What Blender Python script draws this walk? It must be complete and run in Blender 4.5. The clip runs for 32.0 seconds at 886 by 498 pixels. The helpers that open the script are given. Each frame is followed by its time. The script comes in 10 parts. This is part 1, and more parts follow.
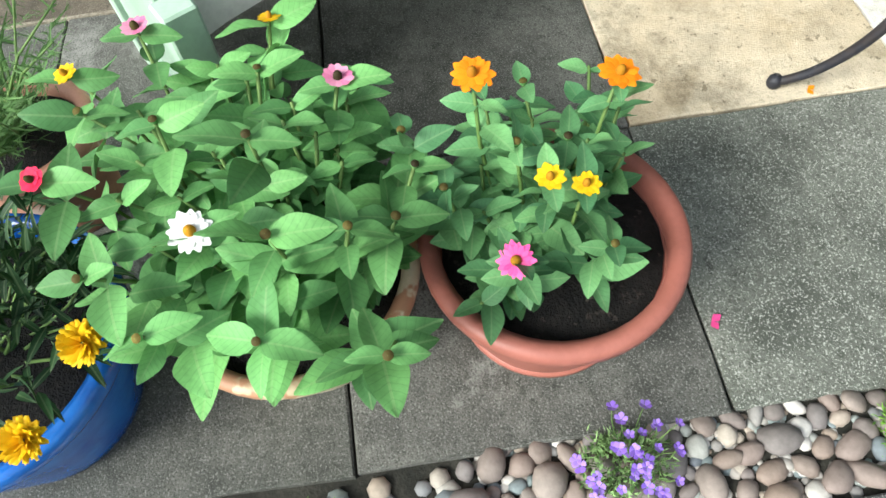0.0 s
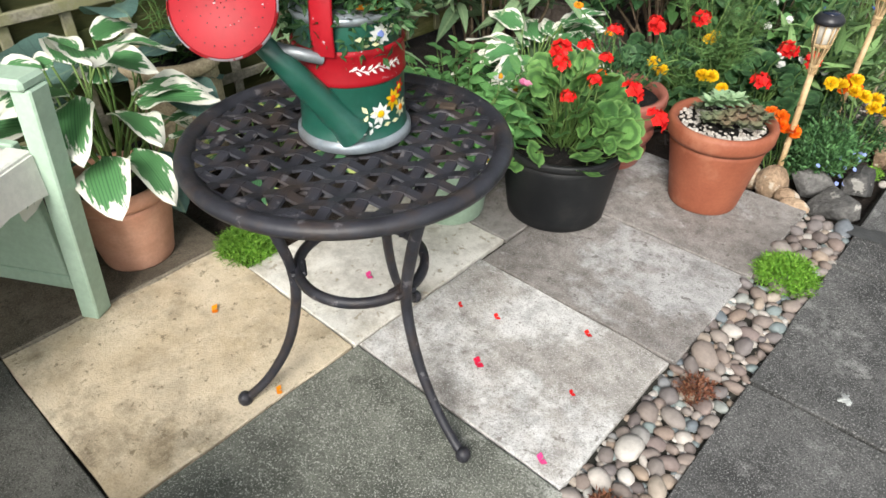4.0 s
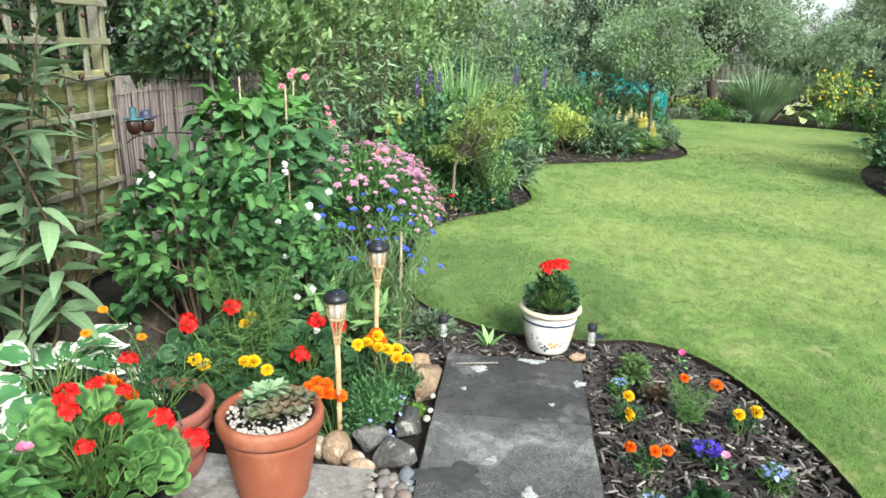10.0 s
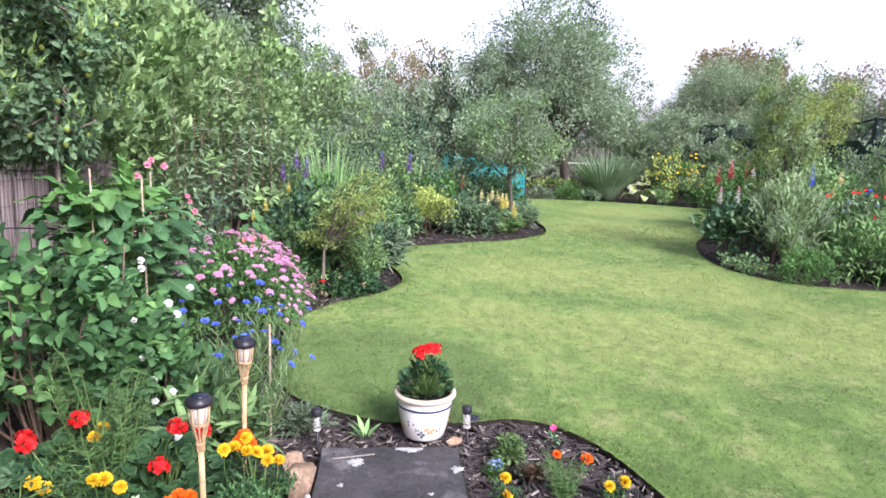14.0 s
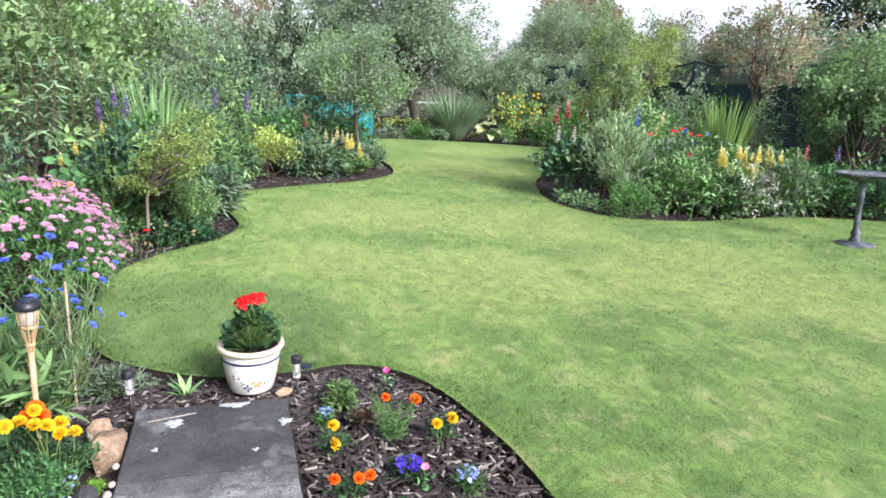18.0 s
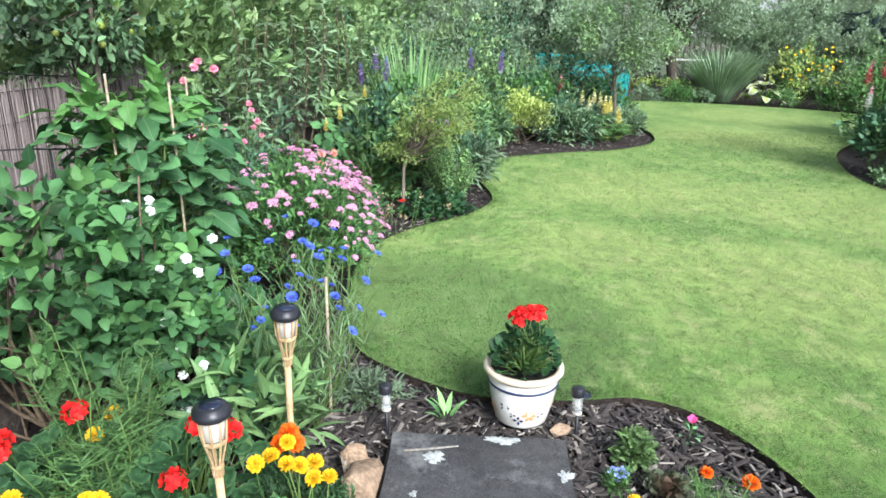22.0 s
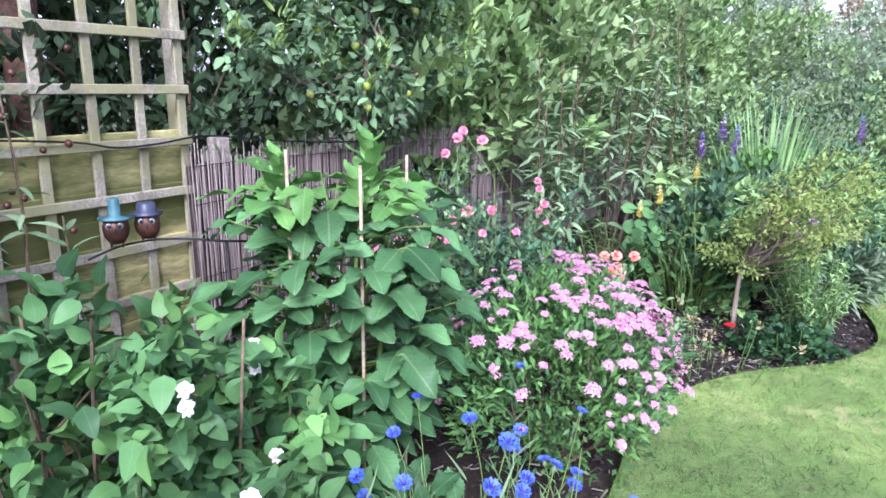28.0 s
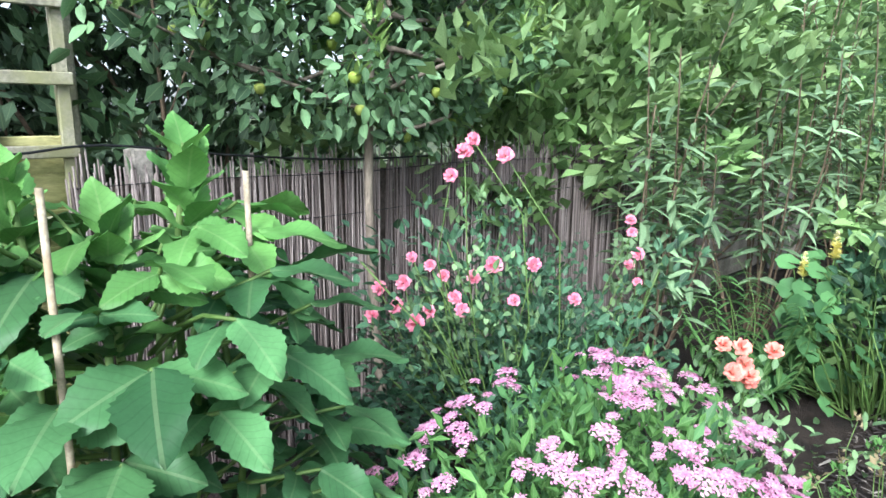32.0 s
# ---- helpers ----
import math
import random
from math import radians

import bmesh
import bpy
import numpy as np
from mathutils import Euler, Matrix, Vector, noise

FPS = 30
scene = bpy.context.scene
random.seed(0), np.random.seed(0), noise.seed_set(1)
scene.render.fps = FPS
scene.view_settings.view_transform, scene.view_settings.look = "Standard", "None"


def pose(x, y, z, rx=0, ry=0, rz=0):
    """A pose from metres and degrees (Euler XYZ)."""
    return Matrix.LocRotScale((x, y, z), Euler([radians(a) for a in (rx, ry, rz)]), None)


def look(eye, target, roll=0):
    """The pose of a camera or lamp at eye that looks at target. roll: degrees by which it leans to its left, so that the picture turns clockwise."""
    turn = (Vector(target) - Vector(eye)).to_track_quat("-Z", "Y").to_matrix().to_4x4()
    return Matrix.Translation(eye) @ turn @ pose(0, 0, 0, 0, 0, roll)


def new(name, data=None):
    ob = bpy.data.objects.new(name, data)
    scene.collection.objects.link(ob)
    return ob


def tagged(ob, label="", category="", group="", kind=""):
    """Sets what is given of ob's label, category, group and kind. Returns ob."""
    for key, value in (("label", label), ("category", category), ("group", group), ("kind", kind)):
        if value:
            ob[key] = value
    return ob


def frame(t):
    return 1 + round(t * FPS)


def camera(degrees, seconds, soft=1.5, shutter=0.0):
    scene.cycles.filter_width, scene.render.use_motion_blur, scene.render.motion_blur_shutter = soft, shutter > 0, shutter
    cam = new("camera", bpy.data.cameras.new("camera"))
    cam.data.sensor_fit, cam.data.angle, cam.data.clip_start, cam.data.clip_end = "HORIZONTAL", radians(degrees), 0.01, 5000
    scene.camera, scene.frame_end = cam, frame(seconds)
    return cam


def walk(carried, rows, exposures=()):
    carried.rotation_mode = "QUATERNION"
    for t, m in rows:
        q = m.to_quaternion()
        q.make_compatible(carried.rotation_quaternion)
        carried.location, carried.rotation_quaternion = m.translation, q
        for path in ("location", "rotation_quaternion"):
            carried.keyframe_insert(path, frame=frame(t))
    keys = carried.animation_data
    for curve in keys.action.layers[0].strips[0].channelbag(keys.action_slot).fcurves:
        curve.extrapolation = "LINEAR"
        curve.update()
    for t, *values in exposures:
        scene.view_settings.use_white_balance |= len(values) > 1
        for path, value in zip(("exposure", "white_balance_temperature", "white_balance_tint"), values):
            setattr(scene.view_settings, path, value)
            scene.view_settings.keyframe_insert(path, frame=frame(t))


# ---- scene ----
PATH = [
    (0, (0.843, -1.055, 1.072), (-0.162, -0.998, -0.657), -6.1),
    (0.5, (0.838, -0.965, 1.074), (-0.18, -0.807, -0.641), -3.9),
    (1, (0.849, -0.884, 1.072), (-0.163, -0.725, -0.646), -4.4),
    (1.5, (0.875, -0.807, 1.078), (-0.229, -0.542, -0.568), -2.3),
    (2, (0.894, -0.756, 1.106), (-0.234, -0.269, -0.471), -0.9),
    (2.5, (0.9, -0.728, 1.137), (-0.224, 0.099, -0.295), 0.4),
    (3, (0.91, -0.717, 1.148), (-0.176, 0.287, -0.199), 0.3),
    (3.5, (0.915, -0.714, 1.157), (-0.147, 0.392, -0.126), 0.7),
    (5.5, (0.944, -0.704, 1.195), (-0.133, 0.618, 0.149), -1.5),
    (6, (0.935, -0.703, 1.197), (-0.079, 0.67, 0.156), -1.4),
    (6.5, (0.933, -0.707, 1.195), (0.046, 0.757, 0.16), -1.6),
    (7, (0.973, -0.664, 1.207), (0.276, 0.925, 0.213), -0.4),
    (7.5, (1.018, -0.594, 1.22), (0.44, 1.065, 0.265), 0.4),
    (8, (1.045, -0.531, 1.244), (0.559, 1.184, 0.338), 1.6),
    (8.5, (1.029, -0.52, 1.271), (0.691, 1.267, 0.438), 2.3),
    (9, (1.011, -0.511, 1.286), (0.707, 1.32, 0.541), 1.2),
    (9.5, (1.004, -0.5, 1.303), (0.746, 1.362, 0.621), 0.7),
    (10, (1.004, -0.502, 1.325), (0.802, 1.402, 0.744), 1.9),
    (10.5, (1.009, -0.511, 1.345), (0.86, 1.433, 0.899), 1.4),
    (11, (1.009, -0.514, 1.359), (0.866, 1.441, 0.965), 1.6),
    (11.5, (1.007, -0.518, 1.364), (0.886, 1.448, 1.019), 1.7),
    (12, (1.007, -0.515, 1.372), (0.914, 1.457, 1.053), 2.0),
    (12.5, (1.006, -0.51, 1.371), (0.954, 1.466, 1.063), 2.0),
    (13, (1.009, -0.511, 1.372), (1.027, 1.465, 1.065), 2.1),
    (13.5, (1.009, -0.509, 1.37), (1.078, 1.465, 1.053), 2.1),
    (14, (1.012, -0.506, 1.362), (1.18, 1.458, 1.024), 2.0),
    (14.5, (1.027, -0.512, 1.358), (1.353, 1.432, 1.02), 2.2),
    (16.5, (1.054, -0.537, 1.363), (1.561, 1.354, 0.958), 2.1),
    (17, (1.059, -0.552, 1.36), (1.643, 1.31, 0.925), 2.2),
    (17.5, (1.106, -0.5, 1.349), (1.703, 1.34, 0.842), 1.5),
    (18, (1.164, -0.44, 1.356), (1.747, 1.409, 0.863), 2.8),
    (18.5, (1.191, -0.372, 1.345), (1.823, 1.456, 0.836), 1.4),
    (19, (1.151, -0.229, 1.332), (1.911, 1.552, 0.831), 0.2),
    (19.5, (1.101, -0.128, 1.337), (1.731, 1.699, 0.82), 0.7),
    (20, (1.093, -0.042, 1.344), (1.353, 1.873, 0.83), 1.1),
    (20.5, (1.118, 0.065, 1.354), (1.109, 1.999, 0.842), 1.2),
    (21, (1.106, 0.133, 1.347), (1.008, 2.037, 0.744), 1.0),
    (21.5, (1.031, 0.197, 1.334), (0.971, 2.112, 0.76), -0.2),
    (22, (0.998, 0.254, 1.33), (0.916, 2.152, 0.703), 1.1),
    (22.5, (1.0, 0.376, 1.333), (0.629, 2.248, 0.736), 1.7),
    (23, (1.013, 0.508, 1.347), (0.484, 2.345, 0.759), 2.3),
    (23.5, (1.006, 0.598, 1.338), (0.448, 2.406, 0.691), 2.5),
    (24, (0.963, 0.697, 1.342), (0.468, 2.552, 0.778), 0.6),
    (24.5, (0.926, 0.801, 1.336), (0.397, 2.626, 0.713), 0.8),
    (25, (0.921, 0.921, 1.321), (0.089, 2.633, 0.707), 0.6),
    (25.5, (0.953, 1.07, 1.318), (-0.028, 2.708, 0.725), 2.4),
    (27.5, (0.908, 1.313, 1.32), (-0.061, 2.974, 0.771), 0.1),
    (28, (0.931, 1.42, 1.325), (-0.086, 3.074, 0.847), 1.0),
    (28.5, (0.934, 1.507, 1.31), (-0.096, 3.143, 0.799), 0.1),
    (29, (0.896, 1.611, 1.303), (-0.055, 3.314, 0.86), -0.5),
    (29.5, (0.864, 1.722, 1.294), (-0.049, 3.428, 0.786), -1.1),
    (30, (0.852, 1.894, 1.281), (-0.3, 3.459, 0.81), -0.1),
    (30.5, (0.859, 2.077, 1.267), (-0.408, 3.513, 0.691), 0.6),
    (31, (0.831, 2.21, 1.25), (-0.424, 3.688, 0.757), -0.7),
    (31.5, (0.761, 2.363, 1.242), (-0.404, 3.899, 0.708), -0.2),
    (32, (0.74, 2.563, 1.21), (-0.668, 3.926, 0.809), 0.4),
]
cam = camera(67.1, 32.0, soft=1.6)
walk(cam, [(t, look(eye, target, roll)) for t, eye, target, roll in PATH], exposures=[(0.0, 1.48, 6200, 4), (1.5, 1.40, 6300, 7), (3.0, 1.10, 6500, 10), (6.0, 1.08, 6500, 8), (8.0, 1.4, 6500, 3), (9.0, 1.45, 6350, 3), (10.2, 1.48, 6150, 5), (11.0, 1.48, 5850, 12), (12.0, 1.5, 5850, 20), (14.0, 1.5, 5900, 28), (17.0, 1.54, 5950, 24), (19.0, 1.58, 6000, 13), (22.0, 1.56, 5800, 10), (23.0, 1.56, 5500, 12), (25.0, 1.62, 5500, 23), (28.0, 1.74, 5450, 29), (30.0, 1.78, 5400, 20), (32.0, 1.78, 5650, 8)])

# ---- light: bright overcast evening, soft sun from the right behind the camera ----
SUN_EL, SUN_AZ = 38.0, 150.0  # degrees; azimuth clockwise from +y
world = bpy.data.worlds.new("sky_world")
scene.world = world
world.use_nodes = True
wn, wl = world.node_tree.nodes, world.node_tree.links
wn.clear()
sky = wn.new("ShaderNodeTexSky")
sky.sky_type, sky.sun_disc = "NISHITA", False
sky.sun_elevation, sky.sun_rotation = radians(SUN_EL), radians(SUN_AZ)
sky.dust_density, sky.ozone_density = 2.5, 1.0
pale = wn.new("ShaderNodeHueSaturation")
pale.inputs["Saturation"].default_value = 0.34
bg = wn.new("ShaderNodeBackground")
bg.inputs["Strength"].default_value = 0.112
wo = wn.new("ShaderNodeOutputWorld")
wl.new(sky.outputs[0], pale.inputs["Color"])
wl.new(pale.outputs[0], bg.inputs["Color"])
wl.new(bg.outputs[0], wo.inputs["Surface"])
sun = new("sun", bpy.data.lights.new("sun", "SUN"))
sun.data.energy, sun.data.angle, sun.data.color = 2.1, radians(22), (1.0, 0.96, 0.90)
sa = radians(SUN_AZ)
sun.matrix_world = look((8 * math.sin(sa), 8 * math.cos(sa), 8 * math.tan(radians(SUN_EL))), (0, 0, 0))


# ---- materials ----
def nodes_of(name):
    m = bpy.data.materials.new(name)
    m.use_nodes = True
    t = m.node_tree
    return m, t.nodes, t.links, t.nodes["Principled BSDF"], t.nodes["Material Output"]


def noise_of(n, l, scale, detail=5.0, rough=0.55, where=None):
    t = n.new("ShaderNodeTexNoise")
    t.inputs["Scale"].default_value, t.inputs["Detail"].default_value, t.inputs["Roughness"].default_value = scale, detail, rough
    if where is not None:
        l.new(where, t.inputs["Vector"])
    return t.outputs["Fac"]


def ramp_of(n, l, fac, stops):
    r = n.new("ShaderNodeValToRGB")
    e = r.color_ramp.elements
    while len(e) < len(stops):
        e.new(0.5)
    for k, (p, c) in zip(e, stops):
        k.position, k.color = p, (*c, 1) if not isinstance(c, float) else (c, c, c, 1)
    l.new(fac, r.inputs["Fac"])
    return r.outputs["Color"]


def mixed(n, l, fac, a, b, how="MIX"):
    m = n.new("ShaderNodeMix")
    m.data_type, m.blend_type = "RGBA", how
    for sock, v in ((m.inputs[0], fac), (m.inputs[6], a), (m.inputs[7], b)):
        if isinstance(v, tuple):
            sock.default_value = (*v, 1)
        elif isinstance(v, (int, float)):
            sock.default_value = v
        else:
            l.new(v, sock)
    return m.outputs[2]


def math_of(n, l, how, a, b=None):
    m = n.new("ShaderNodeMath")
    m.operation = how
    for sock, v in zip(m.inputs, (a, b)):
        if isinstance(v, (int, float)):
            sock.default_value = v
        elif v is not None:
            l.new(v, sock)
    return m.outputs[0]


def surf(name, c1, c2, scale=4.0, fine=90.0, rough=0.85, bump=0.35, depth=0.004, spot=None, spot_scale=9.0, spot_at=0.66,
         dark=None, dark_scale=5.0, dark_at=0.62, rnd=0.0, metal=0.0, stretch=None, spec=0.35, speck=0.0):
    """A worn everyday surface: two tones in broad patches, fine grain, optional lichen spots and dirt patches."""
    m, n, l, p, out = nodes_of(name)
    geo = n.new("ShaderNodeNewGeometry")
    where = geo.outputs["Position"]
    if stretch:
        v = n.new("ShaderNodeVectorMath")
        v.operation = "MULTIPLY"
        v.inputs[1].default_value = stretch
        l.new(where, v.inputs[0])
        where = v.outputs[0]
    c = ramp_of(n, l, noise_of(n, l, scale, 6.0, 0.6, where), [(0.38, c1), (0.62, c2)])
    grain = noise_of(n, l, fine, 3.0, 0.7, where)
    c = mixed(n, l, 0.75 if rough > 0.6 else 0.2, c, ramp_of(n, l, grain, [(0.40, 0.52), (0.60, 1.0)]), "MULTIPLY")
    if speck:
        pick = mixed(n, l, 1.0, ramp_of(n, l, noise_of(n, l, 150.0, 4.0, 0.75, where), [(0.52, 0.0), (0.60, 1.0)]), ramp_of(n, l, noise_of(n, l, 5.0, 5.0, 0.65, where), [(0.35, 0.25), (0.65, 1.0)]), "MULTIPLY")
        c = mixed(n, l, speck, c, mixed(n, l, pick, c, (0.36, 0.36, 0.335)))
    if dark:
        c = mixed(n, l, ramp_of(n, l, noise_of(n, l, dark_scale, 7.0, 0.65, where), [(dark_at - 0.14, 0.0), (dark_at + 0.03, 0.9)]), c, dark)
    if spot:
        c = mixed(n, l, ramp_of(n, l, noise_of(n, l, spot_scale, 4.0, 0.6, where), [(spot_at - 0.07, 0.0), (spot_at - 0.045, 0.85)]), c, spot)
    if rnd:
        info = n.new("ShaderNodeObjectInfo")
        hsv = n.new("ShaderNodeHueSaturation")
        mr = n.new("ShaderNodeMapRange")
        mr.inputs["To Min"].default_value, mr.inputs["To Max"].default_value = 1 - rnd, 1 + rnd
        l.new(info.outputs["Random"], mr.inputs["Value"])
        l.new(mr.outputs[0], hsv.inputs["Value"])
        l.new(c, hsv.inputs["Color"])
        c = hsv.outputs[0]
    l.new(c, p.inputs["Base Color"])
    p.inputs["Roughness"].default_value, p.inputs["Metallic"].default_value = rough, metal
    p.inputs["Specular IOR Level"].default_value = spec
    b = n.new("ShaderNodeBump")
    b.inputs["Strength"].default_value, b.inputs["Distance"].default_value = bump, depth
    l.new(grain, b.inputs["Height"])
    l.new(b.outputs[0], p.inputs["Normal"])
    return m


def leafy(name, c1, c2, rough=0.5, clear=0.3, patch=3.0, warm=None, low=0.42, vein=1.0):
    """Leaf or petal: tone varies leaf by leaf and in broad patches, light passes through in part."""
    m, n, l, p, out = nodes_of(name)
    geo = n.new("ShaderNodeNewGeometry")
    info = n.new("ShaderNodeObjectInfo")
    add, fr = n.new("ShaderNodeMath"), n.new("ShaderNodeMath")
    add.operation, fr.operation = "ADD", "FRACT"
    l.new(geo.outputs["Random Per Island"], add.inputs[0])
    l.new(info.outputs["Random"], add.inputs[1])
    l.new(add.outputs[0], fr.inputs[0])
    c = mixed(n, l, fr.outputs[0], c1, c2)
    fac = noise_of(n, l, patch, 3.0, 0.5, geo.outputs["Position"])
    c = mixed(n, l, 0.8, c, ramp_of(n, l, fac, [(0.36, low), (0.62, 1.0)]), "MULTIPLY")
    if warm:
        c = mixed(n, l, ramp_of(n, l, noise_of(n, l, 7.0, 3.0, 0.5, geo.outputs["Position"]), [(0.55, 0.0), (0.7, 0.7)]), c, warm)
    grain = noise_of(n, l, 160.0, 2.0, 0.5, geo.outputs["Position"])
    c = mixed(n, l, 0.5 * vein, c, ramp_of(n, l, grain, [(0.3, 0.7), (0.7, 1.0)]), "MULTIPLY")
    # midrib and side veins from the place within the leaf
    own = n.new("ShaderNodeAttribute")
    own.attribute_name = "leaf"
    xyz = n.new("ShaderNodeSeparateXYZ")
    l.new(own.outputs["Vector"], xyz.inputs[0])
    y = math_of(n, l, "ABSOLUTE", xyz.outputs[1])
    rib = math_of(n, l, "MULTIPLY", math_of(n, l, "LESS_THAN", y, 0.018), xyz.outputs[2])
    wavy = math_of(n, l, "FRACT", math_of(n, l, "SUBTRACT", math_of(n, l, "MULTIPLY", xyz.outputs[0], 8.0), math_of(n, l, "MULTIPLY", y, 7.0)))
    side = math_of(n, l, "MULTIPLY", math_of(n, l, "LESS_THAN", wavy, 0.14), xyz.outputs[2])
    c = mixed(n, l, math_of(n, l, "MULTIPLY", side, 0.34 * vein), c, mixed(n, l, 1.0, c, (0.55, 0.55, 0.55), "MULTIPLY"))
    c = mixed(n, l, math_of(n, l, "MULTIPLY", rib, 0.22 * vein), c, mixed(n, l, 0.5, c, (0.5, 0.6, 0.32)))
    l.new(c, p.inputs["Base Color"])
    p.inputs["Roughness"].default_value, p.inputs["Specular IOR Level"].default_value = rough, 0.16
    tr = n.new("ShaderNodeBsdfTranslucent")
    l.new(mixed(n, l, 1.0, c, (1.0, 1.0, 0.75), "MULTIPLY"), tr.inputs["Color"])
    mx = n.new("ShaderNodeMixShader")
    mx.inputs[0].default_value = clear * 0.55
    l.new(p.outputs[0], mx.inputs[1])
    l.new(tr.outputs[0], mx.inputs[2])
    l.new(mx.outputs[0], out.inputs["Surface"])
    return m


def paving(name, c1, c2, pale, dark, worn=0.55, mid=20.0, specks=0.7, mott=0.85, stain=0.56):
    """Weathered concrete slab: broad tones, ragged worn patches, mottling, dark pits and pale grit, each slab its own."""
    m, n, l, p, out = nodes_of(name)
    geo, info, shift = n.new("ShaderNodeNewGeometry"), n.new("ShaderNodeObjectInfo"), n.new("ShaderNodeVectorMath")
    shift.operation = "ADD"
    l.new(geo.outputs["Position"], shift.inputs[0])
    l.new(math_of(n, l, "MULTIPLY", info.outputs["Random"], 40.0), shift.inputs[1])
    at = shift.outputs[0]
    c = ramp_of(n, l, noise_of(n, l, 3.0, 8.0, 0.68, at), [(0.38, c1), (0.62, c2)])
    ragged = noise_of(n, l, 2.3, 9.0, 0.72, at)
    c = mixed(n, l, ramp_of(n, l, ragged, [(worn - 0.01, 0.0), (worn + 0.055, 0.85)]), c, pale)
    c = mixed(n, l, ramp_of(n, l, noise_of(n, l, 3.7, 9.0, 0.75, at), [(stain, 0.0), (stain + 0.14, 0.8)]), c, dark)
    blot = noise_of(n, l, mid, 8.0, 0.78, at)
    c = mixed(n, l, mott, c, ramp_of(n, l, blot, [(0.38, 0.55), (0.56, 1.0)]), "MULTIPLY")
    spot = ramp_of(n, l, noise_of(n, l, 34.0, 5.0, 0.7, at), [(0.365, 1.0), (0.40, 0.0)])
    c = mixed(n, l, mixed(n, l, 1.0, spot, (0.75, 0.75, 0.75), "MULTIPLY"), c, dark)
    pits = noise_of(n, l, 240.0, 3.0, 0.6, at)
    pit = ramp_of(n, l, pits, [(0.40, 1.0), (0.46, 0.0)])
    c = mixed(n, l, mixed(n, l, 1.0, pit, (specks, specks, specks), "MULTIPLY"), c, dark)
    grit = ramp_of(n, l, noise_of(n, l, 270.0, 4.0, 0.7, at), [(0.565, 0.0), (0.60, 1.0)])
    c = mixed(n, l, mixed(n, l, 1.0, grit, (specks, specks, specks), "MULTIPLY"), c, pale)
    l.new(c, p.inputs["Base Color"])
    p.inputs["Roughness"].default_value, p.inputs["Specular IOR Level"].default_value = 0.85, 0.3
    b = n.new("ShaderNodeBump")
    b.inputs["Strength"].default_value, b.inputs["Distance"].default_value = 0.6, 0.0035
    l.new(math_of(n, l, "ADD", math_of(n, l, "MULTIPLY", blot, 0.4), pits), b.inputs["Height"])
    l.new(b.outputs[0], p.inputs["Normal"])
    return m


